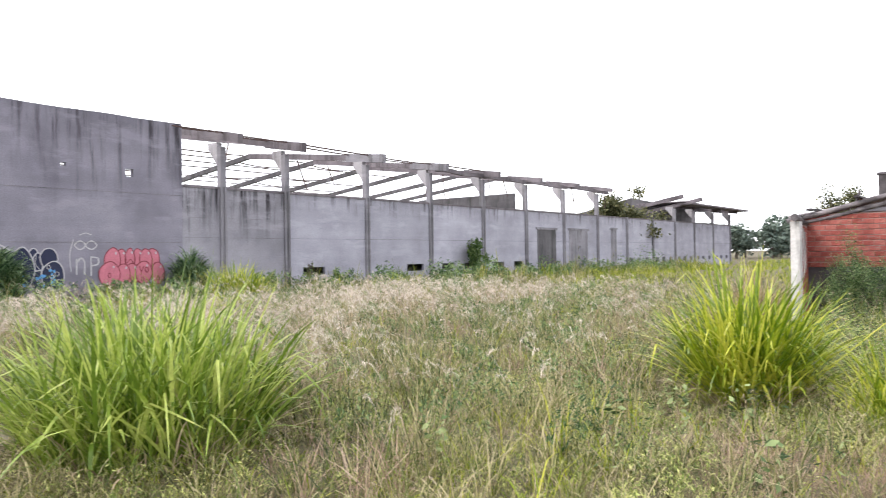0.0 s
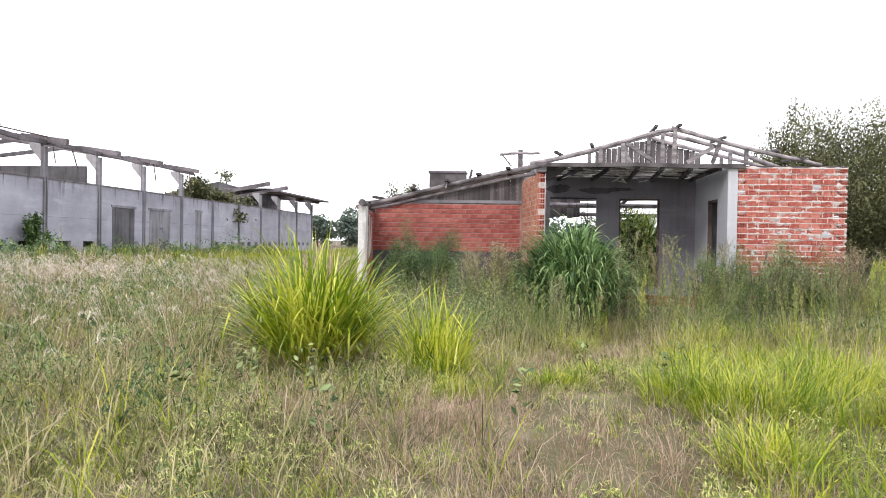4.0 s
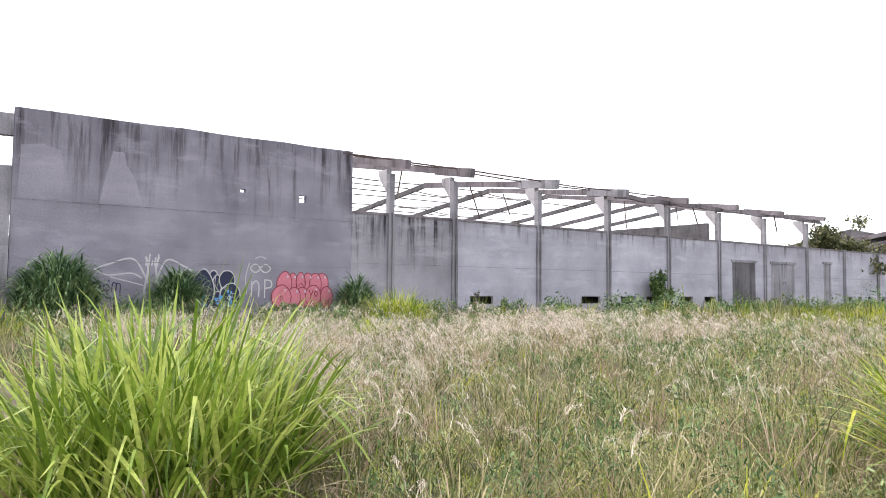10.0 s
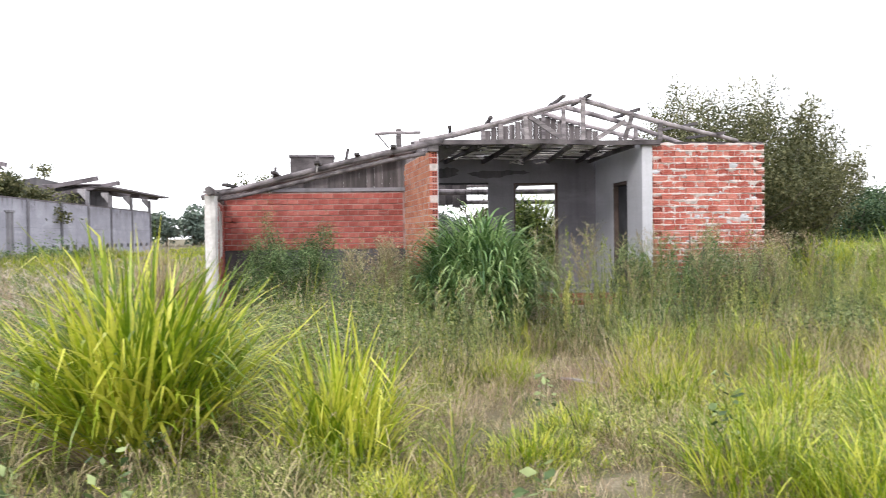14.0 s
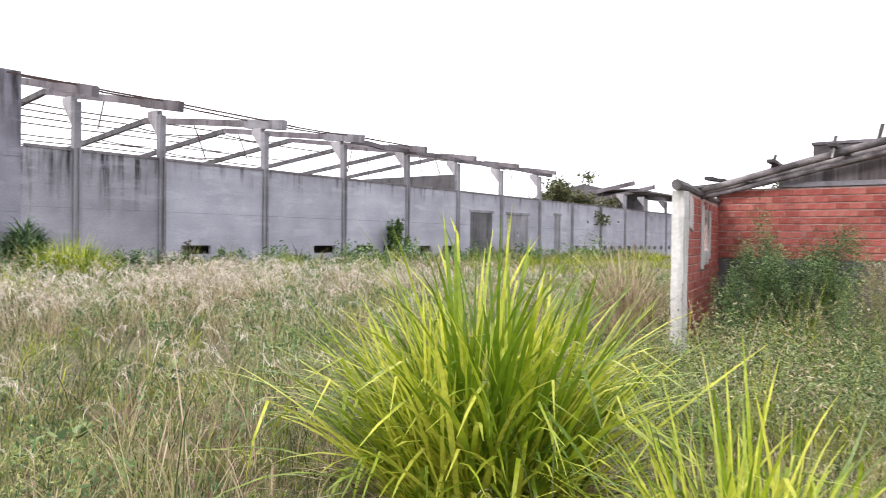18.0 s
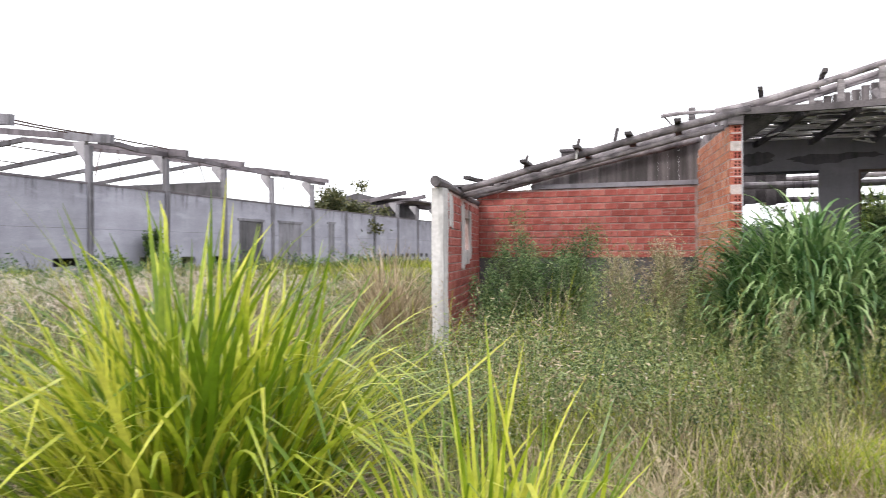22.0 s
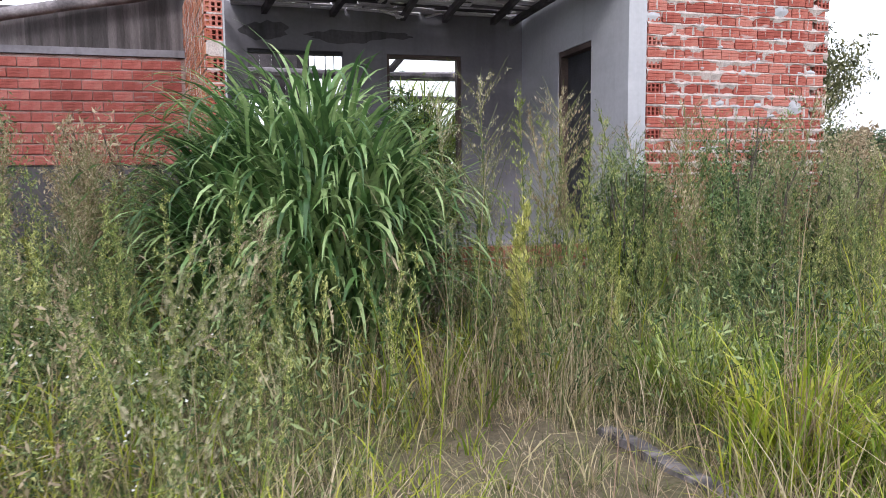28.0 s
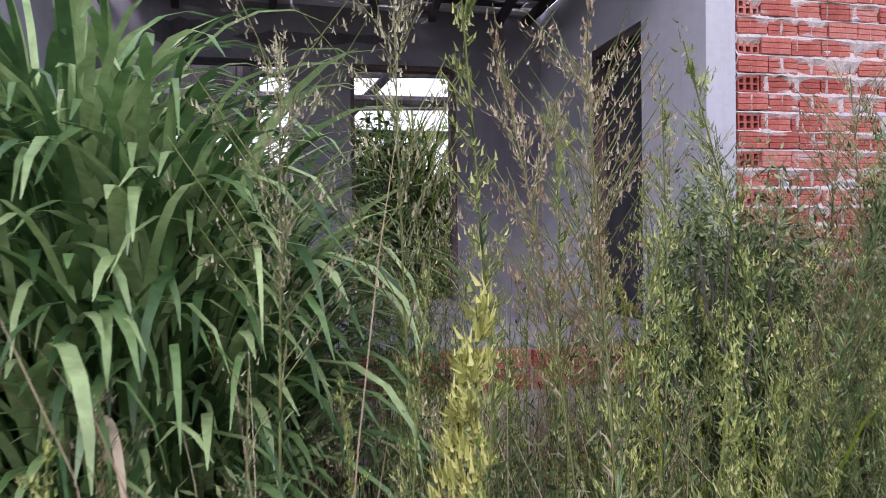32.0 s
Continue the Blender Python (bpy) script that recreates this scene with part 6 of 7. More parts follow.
field("trodden_grass", 37, 34000, (-2.2, 3.2, 8.5, 15), 0.12, 0.005, 0.6, 0.8, "blade_field", "short trodden grass on the way to the shed", lambda x, y: 0.2 + 0.8 * patchy(x, y, 2.2, 2), 2)
field("trodden_straw", 38, 30000, (-2.2, 3.2, 8.5, 15), 0.16, 0.004, 1.2, 0.4, "straw", "dead straw trodden flat on the way to the shed", lambda x, y: 0.2 + 0.8 * patchy(x, y, 1.7, 4), 2)
field("side_grass", 28, 45000, (5.9, 34, 10, 55), 0.7, 0.014, 0.35, 0.6, "blade_yellow", "tall light green grass beyond the brick room", lambda x, y: 0.1 + 0.9 * patchy(x, y, 0.5), 3)
field("side_weeds", 42, 26000, (5.9, 30, 10, 45), 0.8, 0.012, 0.4, 0.8, "weed_leaf", "rough grey-green growth beyond the brick room", lambda x, y: patchy(x, y, 0.6, 2) ** 1.5, 3)
for i, (x, y, r, h) in enumerate(((0.95, 8.5, 0.35, 0.5), (1.5, 11.0, 0.3, 0.55), (1.87, 9.8, 0.4, 0.6), (1.6, 8.1, 0.4, 0.55), (1.2, 8.0, 0.3, 0.5), (2.0, 12.35, 0.25, 0.45), (2.6, 12.3, 0.25, 0.45), (-0.1, 9.3, 0.3, 0.28), (-1.0, 8.6, 0.22, 0.26), (0.35, 9.9, 0.3, 0.3), (2.2, 9.0, 0.35, 0.55), (2.9, 10.2, 0.4, 0.6), (1.1, 6.9, 0.3, 0.45), (3.3, 9.3, 0.35, 0.6))):
    clump("grass_clump", x, y, r, 480, h, 0.010, 0.55, 0.6, "blade_bright", "low bright yellow-green grass tuft in the field", 400 + i, "low bright tufts", 60, kinks=0.2)


def plumes(seed, n, box_, keep, h, label, fine=1.0, K=17, material="plume", length=0.22, fingers=4):
    """Grass with feathery seed heads: a thin stalk, and one to several fingers of fine bristles that spread and nod."""
    rng = np.random.default_rng(seed)
    x, y = rng.uniform(box_[0], box_[1], n), rng.uniform(box_[2], box_[3], n)
    k = rng.uniform(0, 1, n) < keep(x, y)
    x, y = x[k], y[k]
    m = len(x)
    z, hh = gz(x, y), h * rng.uniform(0.55, 1.2, m)
    az = rng.normal(0.6, 1.1, m)
    lean = rng.uniform(0.02, 0.35, m)
    V1, Q1 = blades(rng, np.stack([x, y, z], -1), hh, np.full(m, 0.005), az, lean, np.full(m, 0.1), 3)
    np_mesh("seed_grass_stalks", V1, Q1, "straw", "thin dry stalks of seeding grass", "grass")
    tip = V1.reshape(m, 8, 3)[:, 6:8].mean(1)
    nf = rng.integers(1, fingers + 1, m)
    own = np.repeat(np.arange(m), nf)
    f = len(own)
    fa = az[own] + rng.normal(0, 0.55, f) * (nf[own] > 1)
    L = length * rng.uniform(0.55, 1.35, f)
    rise, nod = rng.uniform(0.25, 0.95, f), rng.uniform(0.4, 1.5, f)
    s = np.tile(np.linspace(0, 1, K), f)
    rp = lambda v: np.repeat(v, K)
    out = rp(L) * (s * np.cos(rp(rise)) + 0.1 * s * s)
    p = tip[rp(own)] + np.stack([np.cos(rp(fa)) * out, np.sin(rp(fa)) * out, rp(L) * (s * np.sin(rp(rise)) * 1.1 - rp(nod) * s * s)], -1)
    far = 1 + np.clip(np.hypot(x, y - 6) - 7, 0, 20)[rp(own)] * 0.03
    slope = np.pi / 2 - np.arctan2(np.sin(rp(rise)) * 1.1 - 2 * rp(nod) * s, np.cos(rp(rise)) + 0.2 * s)
    V2, Q2 = blades(rng, p, 0.05 * fine ** 0.5 * (1.15 - 0.5 * s) * rng.uniform(0.6, 1.3, f * K) * far, 0.0085 * fine * far ** 1.4 * rng.uniform(0.7, 1.3, f * K), rp(fa) + rng.normal(0, 0.5, f * K), slope + rng.normal(0, 0.35, f * K), rng.uniform(0, 0.5, f * K), 1)
    np_mesh("seed_heads", V2, Q2, material, label, "seed heads")


plumes(31, 17500, (-21.5, -2.5, 6.0, 28), lambda x, y: smooth(-2.8, -5.8, x + 0.25 * (y - 9)) * (0.1 + 0.9 * smooth(0.35, 0.8, patchy(x, y, 0.75, 2))) * (0.55 + 0.45 * smooth(-6, -9, x)) * (0.25 + 0.75 * smooth(-18, -12, x)) * smooth(25, 16, y), 0.74, "pale pinkish-beige feathery seed heads over the field")
field("arching_tufts", 54, 62000, (-9.5, 1.0, 3.5, 14), 0.4, 0.008, 0.5, 1.5, "blade_field", "arching grass tufts of mixed green and straw", lambda x, y: near(x, y) * patchy(x, y, 1.6, 2.7) ** 1.3 * smooth(0.2, -2.0, x) - 1.0 * clear(x, y, 0.4), 4, tuft=24, loose=0.045)
plumes(30, 1100, (-9, 3.5, 4.5, 13), lambda x, y: near(x, y) * (0.1 + 0.5 * patchy(x, y, 1.4, 2)) - 1.5 * clear(x, y), 0.42, "small pale seed heads in the short grass", 0.4, 14, "straw", 0.1, 4)
plumes(35, 150, (-3.0, 0.1, 12.3, 16.3), lambda x, y: 0.15 + 0.6 * smooth(14, 15.6, y) - 1.0 * clear(x, y), 0.8, "pale feathery seed heads among the weeds", 0.4, 20, "dry_pink", 0.16, 3)
field("field_undergrowth", 32, 75000, (-22, -3, 5, 28), 0.42, 0.009, 0.6, 0.9, "blade_field", "grey-green undergrowth among seeding grass", lambda x, y: (0.4 + 0.6 * patchy(x, y, 0.6, 4)) * smooth(-23, -16, x), 3)
field("dry_undergrowth", 33, 40000, (-23, -3, 5, 24), 0.46, 0.007, 0.5, 0.7, "dry_pink", "dry pinkish straw among seeding grass", lambda x, y: smooth(0.3, 0.9, patchy(x, y, 0.75, 2)) * smooth(-22.5, -15, x), 3)
field("fresh_undergrowth", 41, 30000, (-22, 0, 5, 27), 0.36, 0.010, 0.6, 0.9, "blade_yellow", "fresh green grass among seeding grass", lambda x, y: patchy(x, y, 1.1, 1.5) ** 2, 3)
herbs("leafy_weeds", 36, 1700, (-22, -2.5, 6, 27), lambda x, y: (0.1 + 0.9 * patchy(x, y, 0.9, 5) ** 1.5) * smooth(-2, -4.5, x + 0.15 * (y - 9)), 0.36, 0.014, 110, "weed_leaf", "grey-green leafy weeds among seeding grass", 4.0, 1.0)
herbs("leafy_weeds", 47, 1100, (-16, -1.5, 5, 20), lambda x, y: patchy(x, y, 1.3, 3.1) ** 2 * smooth(-1, -4, x), 0.3, 0.012, 100, "herb_leaf", "small green leafy weeds in the field", 4.0, 1.0)
herbs("field_herbs", 48, 5200, (-8, 3.5, 2.5, 11.5), lambda x, y: near(x, y) * (0.1 + 0.9 * patchy(x, y, 1.9, 0.8) ** 1.6) * (1 - 0.8 * np.minimum(dry(x, y), 1)) - 1.0 * clear(x, y, 0.35), 0.13, 0.009, 50, "weed_light", "small pale green herbs in the short grass", 4.0, 0.9)
herbs("wall_weeds", 49, 420, (WX + 0.35, WX + 4.0, 6, 62), lambda x, y: 0.35 + 0.65 * patchy(x, y, 1.1, 2), 0.62, 0.034, 90, "weed_leaf", "rough leafy weeds along the foot of the wall", 2.2, 0.7)
field("wall_grass", 50, 17000, (WX + 0.3, WX + 5.5, 4, 66), 0.6, 0.012, 0.4, 0.7, "blade_field", "rank grass along the foot of the wall", lambda x, y: 0.4 + 0.6 * patchy(x, y, 0.8, 1), 3)
field("wall_grass", 52, 9000, (WX + 0.3, WX + 6.0, 10, 66), 0.62, 0.013, 0.4, 0.7, "blade_yellow", "fresh green grass along the foot of the wall", lambda x, y: patchy(x, y, 0.9, 3) ** 2, 3)
field("matted_straw", 53, 52000, (-7, 4, 2.5, 13), 0.17, 0.004, 1.1, 0.5, "straw", "dead straw lying flat in every direction", lambda x, y: near(x, y) * (0.15 + 0.5 * patchy(x, y, 2.3, 5.2) ** 1.5 + 0.9 * np.minimum(dry(x, y), 1)), 2, loose=0.09)


# tall weeds: a slim stem set with narrow leaves, a tower of buds on short side shoots
def weed_mesh(seed, h, leafy, bud, spread, side, low, bs):
    """low: where along the stem the budding top begins; bs: size of one bud."""
    rng = np.random.default_rng(seed)
    bend = rng.uniform(-0.1, 0.1, 2)
    tubes, buds, aim = [], [], []

    def tube(p, q, r):
        d = q - p
        u = np.cross(d, [0.3, 0.9, 0.1])
        u /= np.linalg.norm(u)
        w = np.cross(d, u)
        w /= np.linalg.norm(w)
        ring = [np.cos(a) * u + np.sin(a) * w for a in (0, 2.1, 4.2)]
        tubes.append((np.array([p + r * c for c in ring] + [q + r * 0.7 * c for c in ring]), np.array([[i, (i + 1) % 3, 3 + (i + 1) % 3, 3 + i] for i in range(3)])))

    def spine(s):
        return np.array([bend[0] * s * s * h, bend[1] * s * s * h, s * h])
    for k in range(5):
        tube(spine(k / 5), spine((k + 1) / 5), 0.0045 * (1 - 0.12 * k))
    n = int(110 * leafy)
    s = rng.uniform(0.06, 0.85, n)
    base = np.array([spine(v) for v in s])
    lv = blades(rng, base, 0.075 * rng.uniform(0.5, 1.2, n) * (1.1 - 0.6 * s), 0.0055 * rng.uniform(0.7, 1.3, n), rng.uniform(0, math.tau, n), rng.uniform(0.3, 1.0, n), rng.uniform(0.2, 1.0, n), 2)
    for b in range(side):
        v = low + (0.97 - low) * (b + rng.uniform(0, 1)) / side
        a, ln = rng.uniform(0, math.tau), spread * h * rng.uniform(0.6, 1.3) * (1.5 - v)
        p = spine(v)
        q = p + np.array([math.cos(a) * ln * 0.65, math.sin(a) * ln * 0.65, ln * 0.85])
        tube(p, q, 0.0016)
        for t in rng.uniform(0.1, 1.05, int(20 * bud)):
            buds.append(p + (q - p) * t + rng.normal(0, 0.006, 3) - np.array([0, 0, 0.25 * ln * t * t]))
            aim.append(a)
    for t in rng.uniform(low + 0.15, 1.02, int(90 * bud)):
        buds.append(spine(t) + rng.normal(0, 0.008, 3))
        aim.append(rng.uniform(0, math.tau))
    m = len(buds)
    top = blades(rng, np.array(buds), bs * rng.uniform(0.6, 1.4, m), bs * 0.6 * rng.uniform(0.7, 1.3, m), np.array(aim) + rng.normal(0, 1.0, m), rng.uniform(0.0, 1.1, m), np.zeros(m), 1)
    return joined(tubes), lv, top


KINDS = [(1, 1.3, 0.9, 1.5, 0.075, 14, 0.45, 0.0145, "weed_leaf", "weed_light", "tall green weed with a budding yellow-green top"), (2, 1.1, 1.5, 0.8, 0.10, 10, 0.55, 0.012, "weed_leaf", "weed_bud", "leafy green weed with small buds"),
         (3, 1.4, 0.5, 1.9, 0.22, 24, 0.5, 0.015, "weed_dry", "weed_dry", "tall dry weed with a loose beige seed head"), (4, 1.05, 0.9, 1.5, 0.06, 14, 0.35, 0.017, "weed_light", "weed_light", "slim yellow-green weed full of buds"),
         (5, 1.25, 2.4, 1.0, 0.24, 26, 0.2, 0.015, "weed_leaf", "weed_leaf", "branching grey-green weed with feathery shoots"), (6, 1.4, 0.9, 1.9, 0.24, 24, 0.5, 0.015, "weed_leaf", "weed_bud", "tall weed with a wide green-beige panicle"),
         (7, 1.05, 0.8, 1.7, 0.07, 20, 0.25, 0.03, "weed_light", "weed_bright", "bright yellow weed tower crowded with buds")]


def plant_weeds():
    rng = random.Random(41)
    made = [weed_mesh(*k[:8]) for k in KINDS]
    first = []
    for k, geo in zip(KINDS, made):
        t = thing("tall_weed", (0, 0, 0), k[10], "weed", "tall weeds")
        for nm, g, m in (("stem", geo[0], "weed_stem"), ("foliage", geo[1], k[8]), ("seed_head", geo[2], k[9])):
            np_mesh(nm, *g, m, kind="stuff").parent = t
        first.append(t)
    spots = [(1.66, 14.67, 6, 1.05), (1.63, 14.74, 6, 0.95), (2.15, 14.6, 6, 0.6), (1.98, 14.75, 2, 1.22), (1.95, 14.9, 2, 1.15), (1.25, 14.9, 5, 1.25), (1.6, 15.1, 5, 1.32), (1.78, 15.0, 0, 1.34), (2.55, 14.9, 0, 1.3), (2.6, 15.1, 4, 1.25)]
    spots += [(2.14, 15.0, 0, 1.2), (3.1, 15.5, 4, 1.35), (3.35, 15.5, 2, 1.25), (2.3, 15.5, 5, 1.25), (2.45, 15.6, 0, 1.3), (2.0, 15.4, 0, 1.2), (3.6, 15.7, 4, 1.3), (3.0, 15.9, 4, 1.2),
             (0.35, 14.35, 5, 0.8), (2.9, 14.6, 4, 0.9), (1.4, 14.55, 1, 0.6), (2.05, 14.35, 3, 0.65), (0.1, 14.7, 0, 0.85)]

    def more(n, x0, x1, y0, y1, kinds, s0, s1, skip=lambda x, y: False):
        while n:
            x, y = rng.uniform(x0, x1), rng.uniform(y0, y1)
            if math.hypot(x - 1.2, y - 13.1) < 1.15 or skip(x, y):
                continue
            spots.append((x, y, rng.choice(kinds), rng.uniform(s0, s1)))
            n -= 1
    e_clump = lambda x, y: abs(x - 0.45) < 0.8 and y > 14.9
    more(96, -0.9, 7.0, 13.4, 16.7, (0, 0, 0, 1, 3, 3, 3, 3, 2), 0.65, 1.0, lambda x, y: e_clump(x, y) or (y < 14 and rng.random() < 0.6) or (x > 1.8 and y < 14.9 and rng.random() < 0.75))
    more(30, -0.7, 0.5, 13.2, 14.9, (0, 3, 3), 0.45, 0.72)
    more(45, 2.7, 6.3, 15.0, 16.75, (0, 2, 4, 4, 4, 5), 0.95, 1.3)
    more(20, -1.6, -0.45, 15.3, 16.7, (2, 2, 5), 0.85, 1.15)
    more(32, -3.1, -0.3, 14.0, 18.6, (4, 4, 4, 1, 1), 0.6, 0.95)
    more(28, 6.0, 11.0, 13.0, 20.0, (0, 3, 4, 2), 0.8, 1.2)
    lite = [weed_mesh(k[0], k[1], k[2] * 0.45, k[3] * 0.75, k[4], int(k[5] * 0.75), k[6], k[7] * 1.05) for k in KINDS]
    used = set()
    for x, y, k, s in spots:
        m = Matrix.Translation((x, y, float(gz(x, y)) - 0.02)) @ Matrix.Rotation(rng.uniform(0, math.tau), 4, "Z") @ Matrix.Rotation(rng.uniform(-0.14, 0.14), 4, "X") @ Matrix.Scale(s, 4)
        if k in used:
            o = copy_thing(first[k], Matrix())
            o.matrix_basis = m
        else:
            used.add(k)
            first[k].matrix_basis = m
    # the uncountable rest, joined
    r = np.random.default_rng(43)
    for k, geo in zip(KINDS, lite):
        N = (210, 90, 34, 260, 75, 40, 8)[k[0] - 1]
        x, y = r.uniform(-1.6, 8.0, N * 4), r.uniform(11.9, 16.8, N * 4)
        ok = (np.hypot(x - 1.2, y - 13.1) > 1.0) & (r.uniform(0, 1, N * 4) > bare(x, y)) & ~((x > 1.9) & (y < 15.0) & (r.uniform(0, 1, N * 4) < 0.65)) & ~clear(x, y, 0.65) & ((y > 14.4) | (r.uniform(0, 1, N * 4) < 0.35)) & ~((np.abs(x - 0.5) < 0.85) & (y > 14.5) & (r.uniform(0, 1, N * 4) < 0.75)) & (np.hypot(x - 0.6, y - 12.3) > 0.6)
        x, y = x[ok][:N], y[ok][:N]
        for nm, g, m, lab in (("weed_stems", geo[0], "weed_stem", "crowded thin stems of weeds"), ("weed_foliage", geo[1], k[8], "crowded narrow leaves of weeds"), ("weed_seed_heads", geo[2], k[9], "crowded budding tops of weeds")):
            pieces = []
            rr = np.random.default_rng(90 + k[0])
            for px, py in zip(x, y):
                a, s, tl = rr.uniform(0, math.tau), rr.uniform(0.4, 0.75) * (1 + 0.35 * float(smooth(12.6, 14.5, py))), rr.normal(0, 0.09, 2)
                c, d = math.cos(a), math.sin(a)
                v = g[0] * s
                v = np.stack([v[:, 0] * c - v[:, 1] * d + tl[0] * v[:, 2], v[:, 0] * d + v[:, 1] * c + tl[1] * v[:, 2], v[:, 2]], -1) + [px, py, float(gz(px, py)) - 0.02]
                pieces.append((v, g[1]))
            np_mesh(nm, *joined(pieces), m, lab, "weeds")


plant_weeds()


def bush(name, cx, cy, z0, rx, ry, h, n, size, material, label, seed, group="", cat="bush", stems=7, long=1.6):
    """Stems from one foot and many small leaves in uneven clumps along them."""
    rng = np.random.default_rng(seed)
    t = thing(name, (cx, cy, z0), label, cat, group)
    bm = bmesh.new()
    r_ = random.Random(seed)
    tips = []
    for k in range(stems):
        a, q = rng.uniform(0, math.tau), rng.uniform(0.3, 1)
        tip = np.array((cx + math.cos(a) * rx * q * 0.8, cy + math.sin(a) * ry * q * 0.8, z0 + h * rng.uniform(0.6, 1.0)))
        log(bm, (cx, cy, z0 - 0.1), tip, 0.014 * h ** 0.5, 0.004, 5, 0.04 * h, 5, r_)
        tips.append(tip)
    part("stem", bm, "bark", t)
    foot = np.array((cx, cy, z0))
    tips = np.array(tips)
    u = rng.uniform(0.25, 1.05, 60)[:, None]
    c = foot + (tips[rng.integers(0, stems, 60)] - foot) * u + rng.normal(0, 1, (60, 3)) * np.array([rx, ry, h * 0.6]) * 0.12
    pts = c[rng.integers(0, 60, n)] + rng.normal(0, 1, (n, 3)) * np.array([rx, ry, h * 0.8]) * 0.09
    pts[:, 2] = np.maximum(pts[:, 2], z0 + 0.03)
    under(t, np_mesh("foliage", *leaves(rng, pts, size, 0.8, long), material, kind=""))
    return t


def low_weeds():
    """The leafy bank with small white flowers before the low red wall."""
    rng = np.random.default_rng(51)

    def bank(x, y):
        return smooth(0.5, -0.7, x + 0.35 * np.sin(2.3 * y)) * smooth(11.5, 13.0, y + 0.4 * np.sin(3.1 * x) + 0.6 * smooth(-1.0, -2.6, x)) * ~clear(x, y, 1.05)
    LB = (-3.3, 0.5, 10.9, 18.8)
    herbs("low_weeds", 510, 850, LB, lambda x, y: bank(x, y) * (0.05 + 0.95 * patchy(x, y, 2.2, 1) ** 1.6), 0.56, 0.0115, 240, "herb_leaf", "low leafy green weeds in mounds along the shed", 2.6, 0.7)
    herbs("low_weeds", 511, 760, LB, lambda x, y: bank(x, y) * (0.04 + 0.96 * patchy(x, y, 1.8, 4) ** 1.8), 0.62, 0.011, 250, "herb_leaf", "low green leafy weeds along the shed", 3.0, 0.7)
    herbs("low_weeds", 512, 220, LB, lambda x, y: bank(x, y) * patchy(x, y, 2.6, 2.4) ** 2, 0.5, 0.010, 210, "weed_light", "pale green weeds on the bank by the shed", 2.8, 0.6)
    field("bank_grass", 513, 20000, LB, 0.55, 0.008, 0.5, 1.0, "blade_yellow", "fresh green grass tufts in the leafy bank", lambda x, y: bank(x, y) * patchy(x, y, 2.4, 5) ** 1.8, 4)
    field("bank_straw", 515, 9000, LB, 0.6, 0.005, 0.5, 0.9, "straw", "dry stalks arching out of the leafy bank", lambda x, y: bank(x, y) * patchy(x, y, 2.0, 0.7) ** 2, 4)
    herbs("dry_weeds", 514, 330, LB, lambda x, y: bank(x, y) * patchy(x, y, 1.9, 0.2) ** 2, 0.55, 0.012, 110, "weed_dry", "dry brown shoots among the low weeds", 4.0, 0.9)
    field("edge_grass", 516, 16000, (-1.2, 1.0, 10.6, 13.2), 0.3, 0.007, 0.5, 1.0, "blade_yellow", "yellow-green grass at the edge of the leafy bank", lambda x, y: patchy(x, y, 2.1, 1.4) ** 1.5 * smooth(-1.2, -0.3, x) - 1.5 * clear(x, y, 0.3), 4, tuft=20)
    field("edge_straw", 517, 16000, (-1.6, 1.0, 10.4, 13.4), 0.3, 0.005, 0.7, 0.9, "straw", "dry straw at the edge of the leafy bank", lambda x, y: 0.2 + 0.8 * patchy(x, y, 2.6, 3.4) ** 1.5 - 1.5 * clear(x, y, 0.3), 3, tuft=20)
    n = 6000
    x, y = rng.uniform(-3.3, 0.3, n), rng.uniform(11.0, 17.0, n)
    k = rng.uniform(0, 1, n) < bank(x, y) * (0.1 + 0.6 * patchy(x, y, 2.2, 1))
    x, y = x[k], y[k]
    P = np.stack([x, y, gz(x, y) + rng.uniform(0.2, 0.62, len(x))], -1)
    np_mesh("small_flowers", *leaves(rng, P, 0.013, 0.2, 1.0), "petal", "tiny white flowers over the low weeds", "flowers")
    n = 60000
    x, y = rng.uniform(-1.2, 7, n), rng.uniform(13.2, 16.9, n)
    k = (rng.uniform(0, 1, n) < patchy(x, y, 1.9, 3)) & ~clear(x, y, 0.7)
    z = gz(x, y) + (0.3 + 0.5 * patchy(x, y, 2.3, 1)) * rng.uniform(0.02, 1, n)
    np_mesh("low_weeds", *leaves(rng, np.stack([x, y, z], -1)[k], 0.012, 0.8, 4.5), "herb_leaf", "low green weeds before the open room", "weeds")
    # single broad-leaved weeds in the short grass
    for i, (px, py) in enumerate(((-2.96, 7.5), (-2.7, 8.15), (-1.6, 6.6), (-0.4, 7.9), (-4.2, 8.6), (0.9, 8.8), (-2.2, 8.1), (1.6, 10.2), (-5.2, 9.8), (-3.6, 6.1), (0.3, 10.6))):
        t = thing("broadleaf_weed", (px, py, float(gz(px, py))), "small broad-leaved green weed in short grass", "weed", "broadleaf weeds")
        m = 26
        a, hh = rng.uniform(0, math.tau, m), rng.uniform(0.05, 0.45, m)
        pts = np.stack([px + np.cos(a) * 0.07, py + np.sin(a) * 0.07, gz(px, py) + hh], -1)
        under(t, np_mesh("foliage", *leaves(rng, pts, 0.042, 0.5, 1.8), "herb_leaf", kind=""))
        V, Q = blades(rng, np.array([[px, py, float(gz(px, py))]]), np.array([0.46]), np.array([0.012]), np.array([1.0]), np.array([0.05]), np.array([0.1]), 3)
        under(t, np_mesh("stem", V, Q, "weed_stem", kind=""))


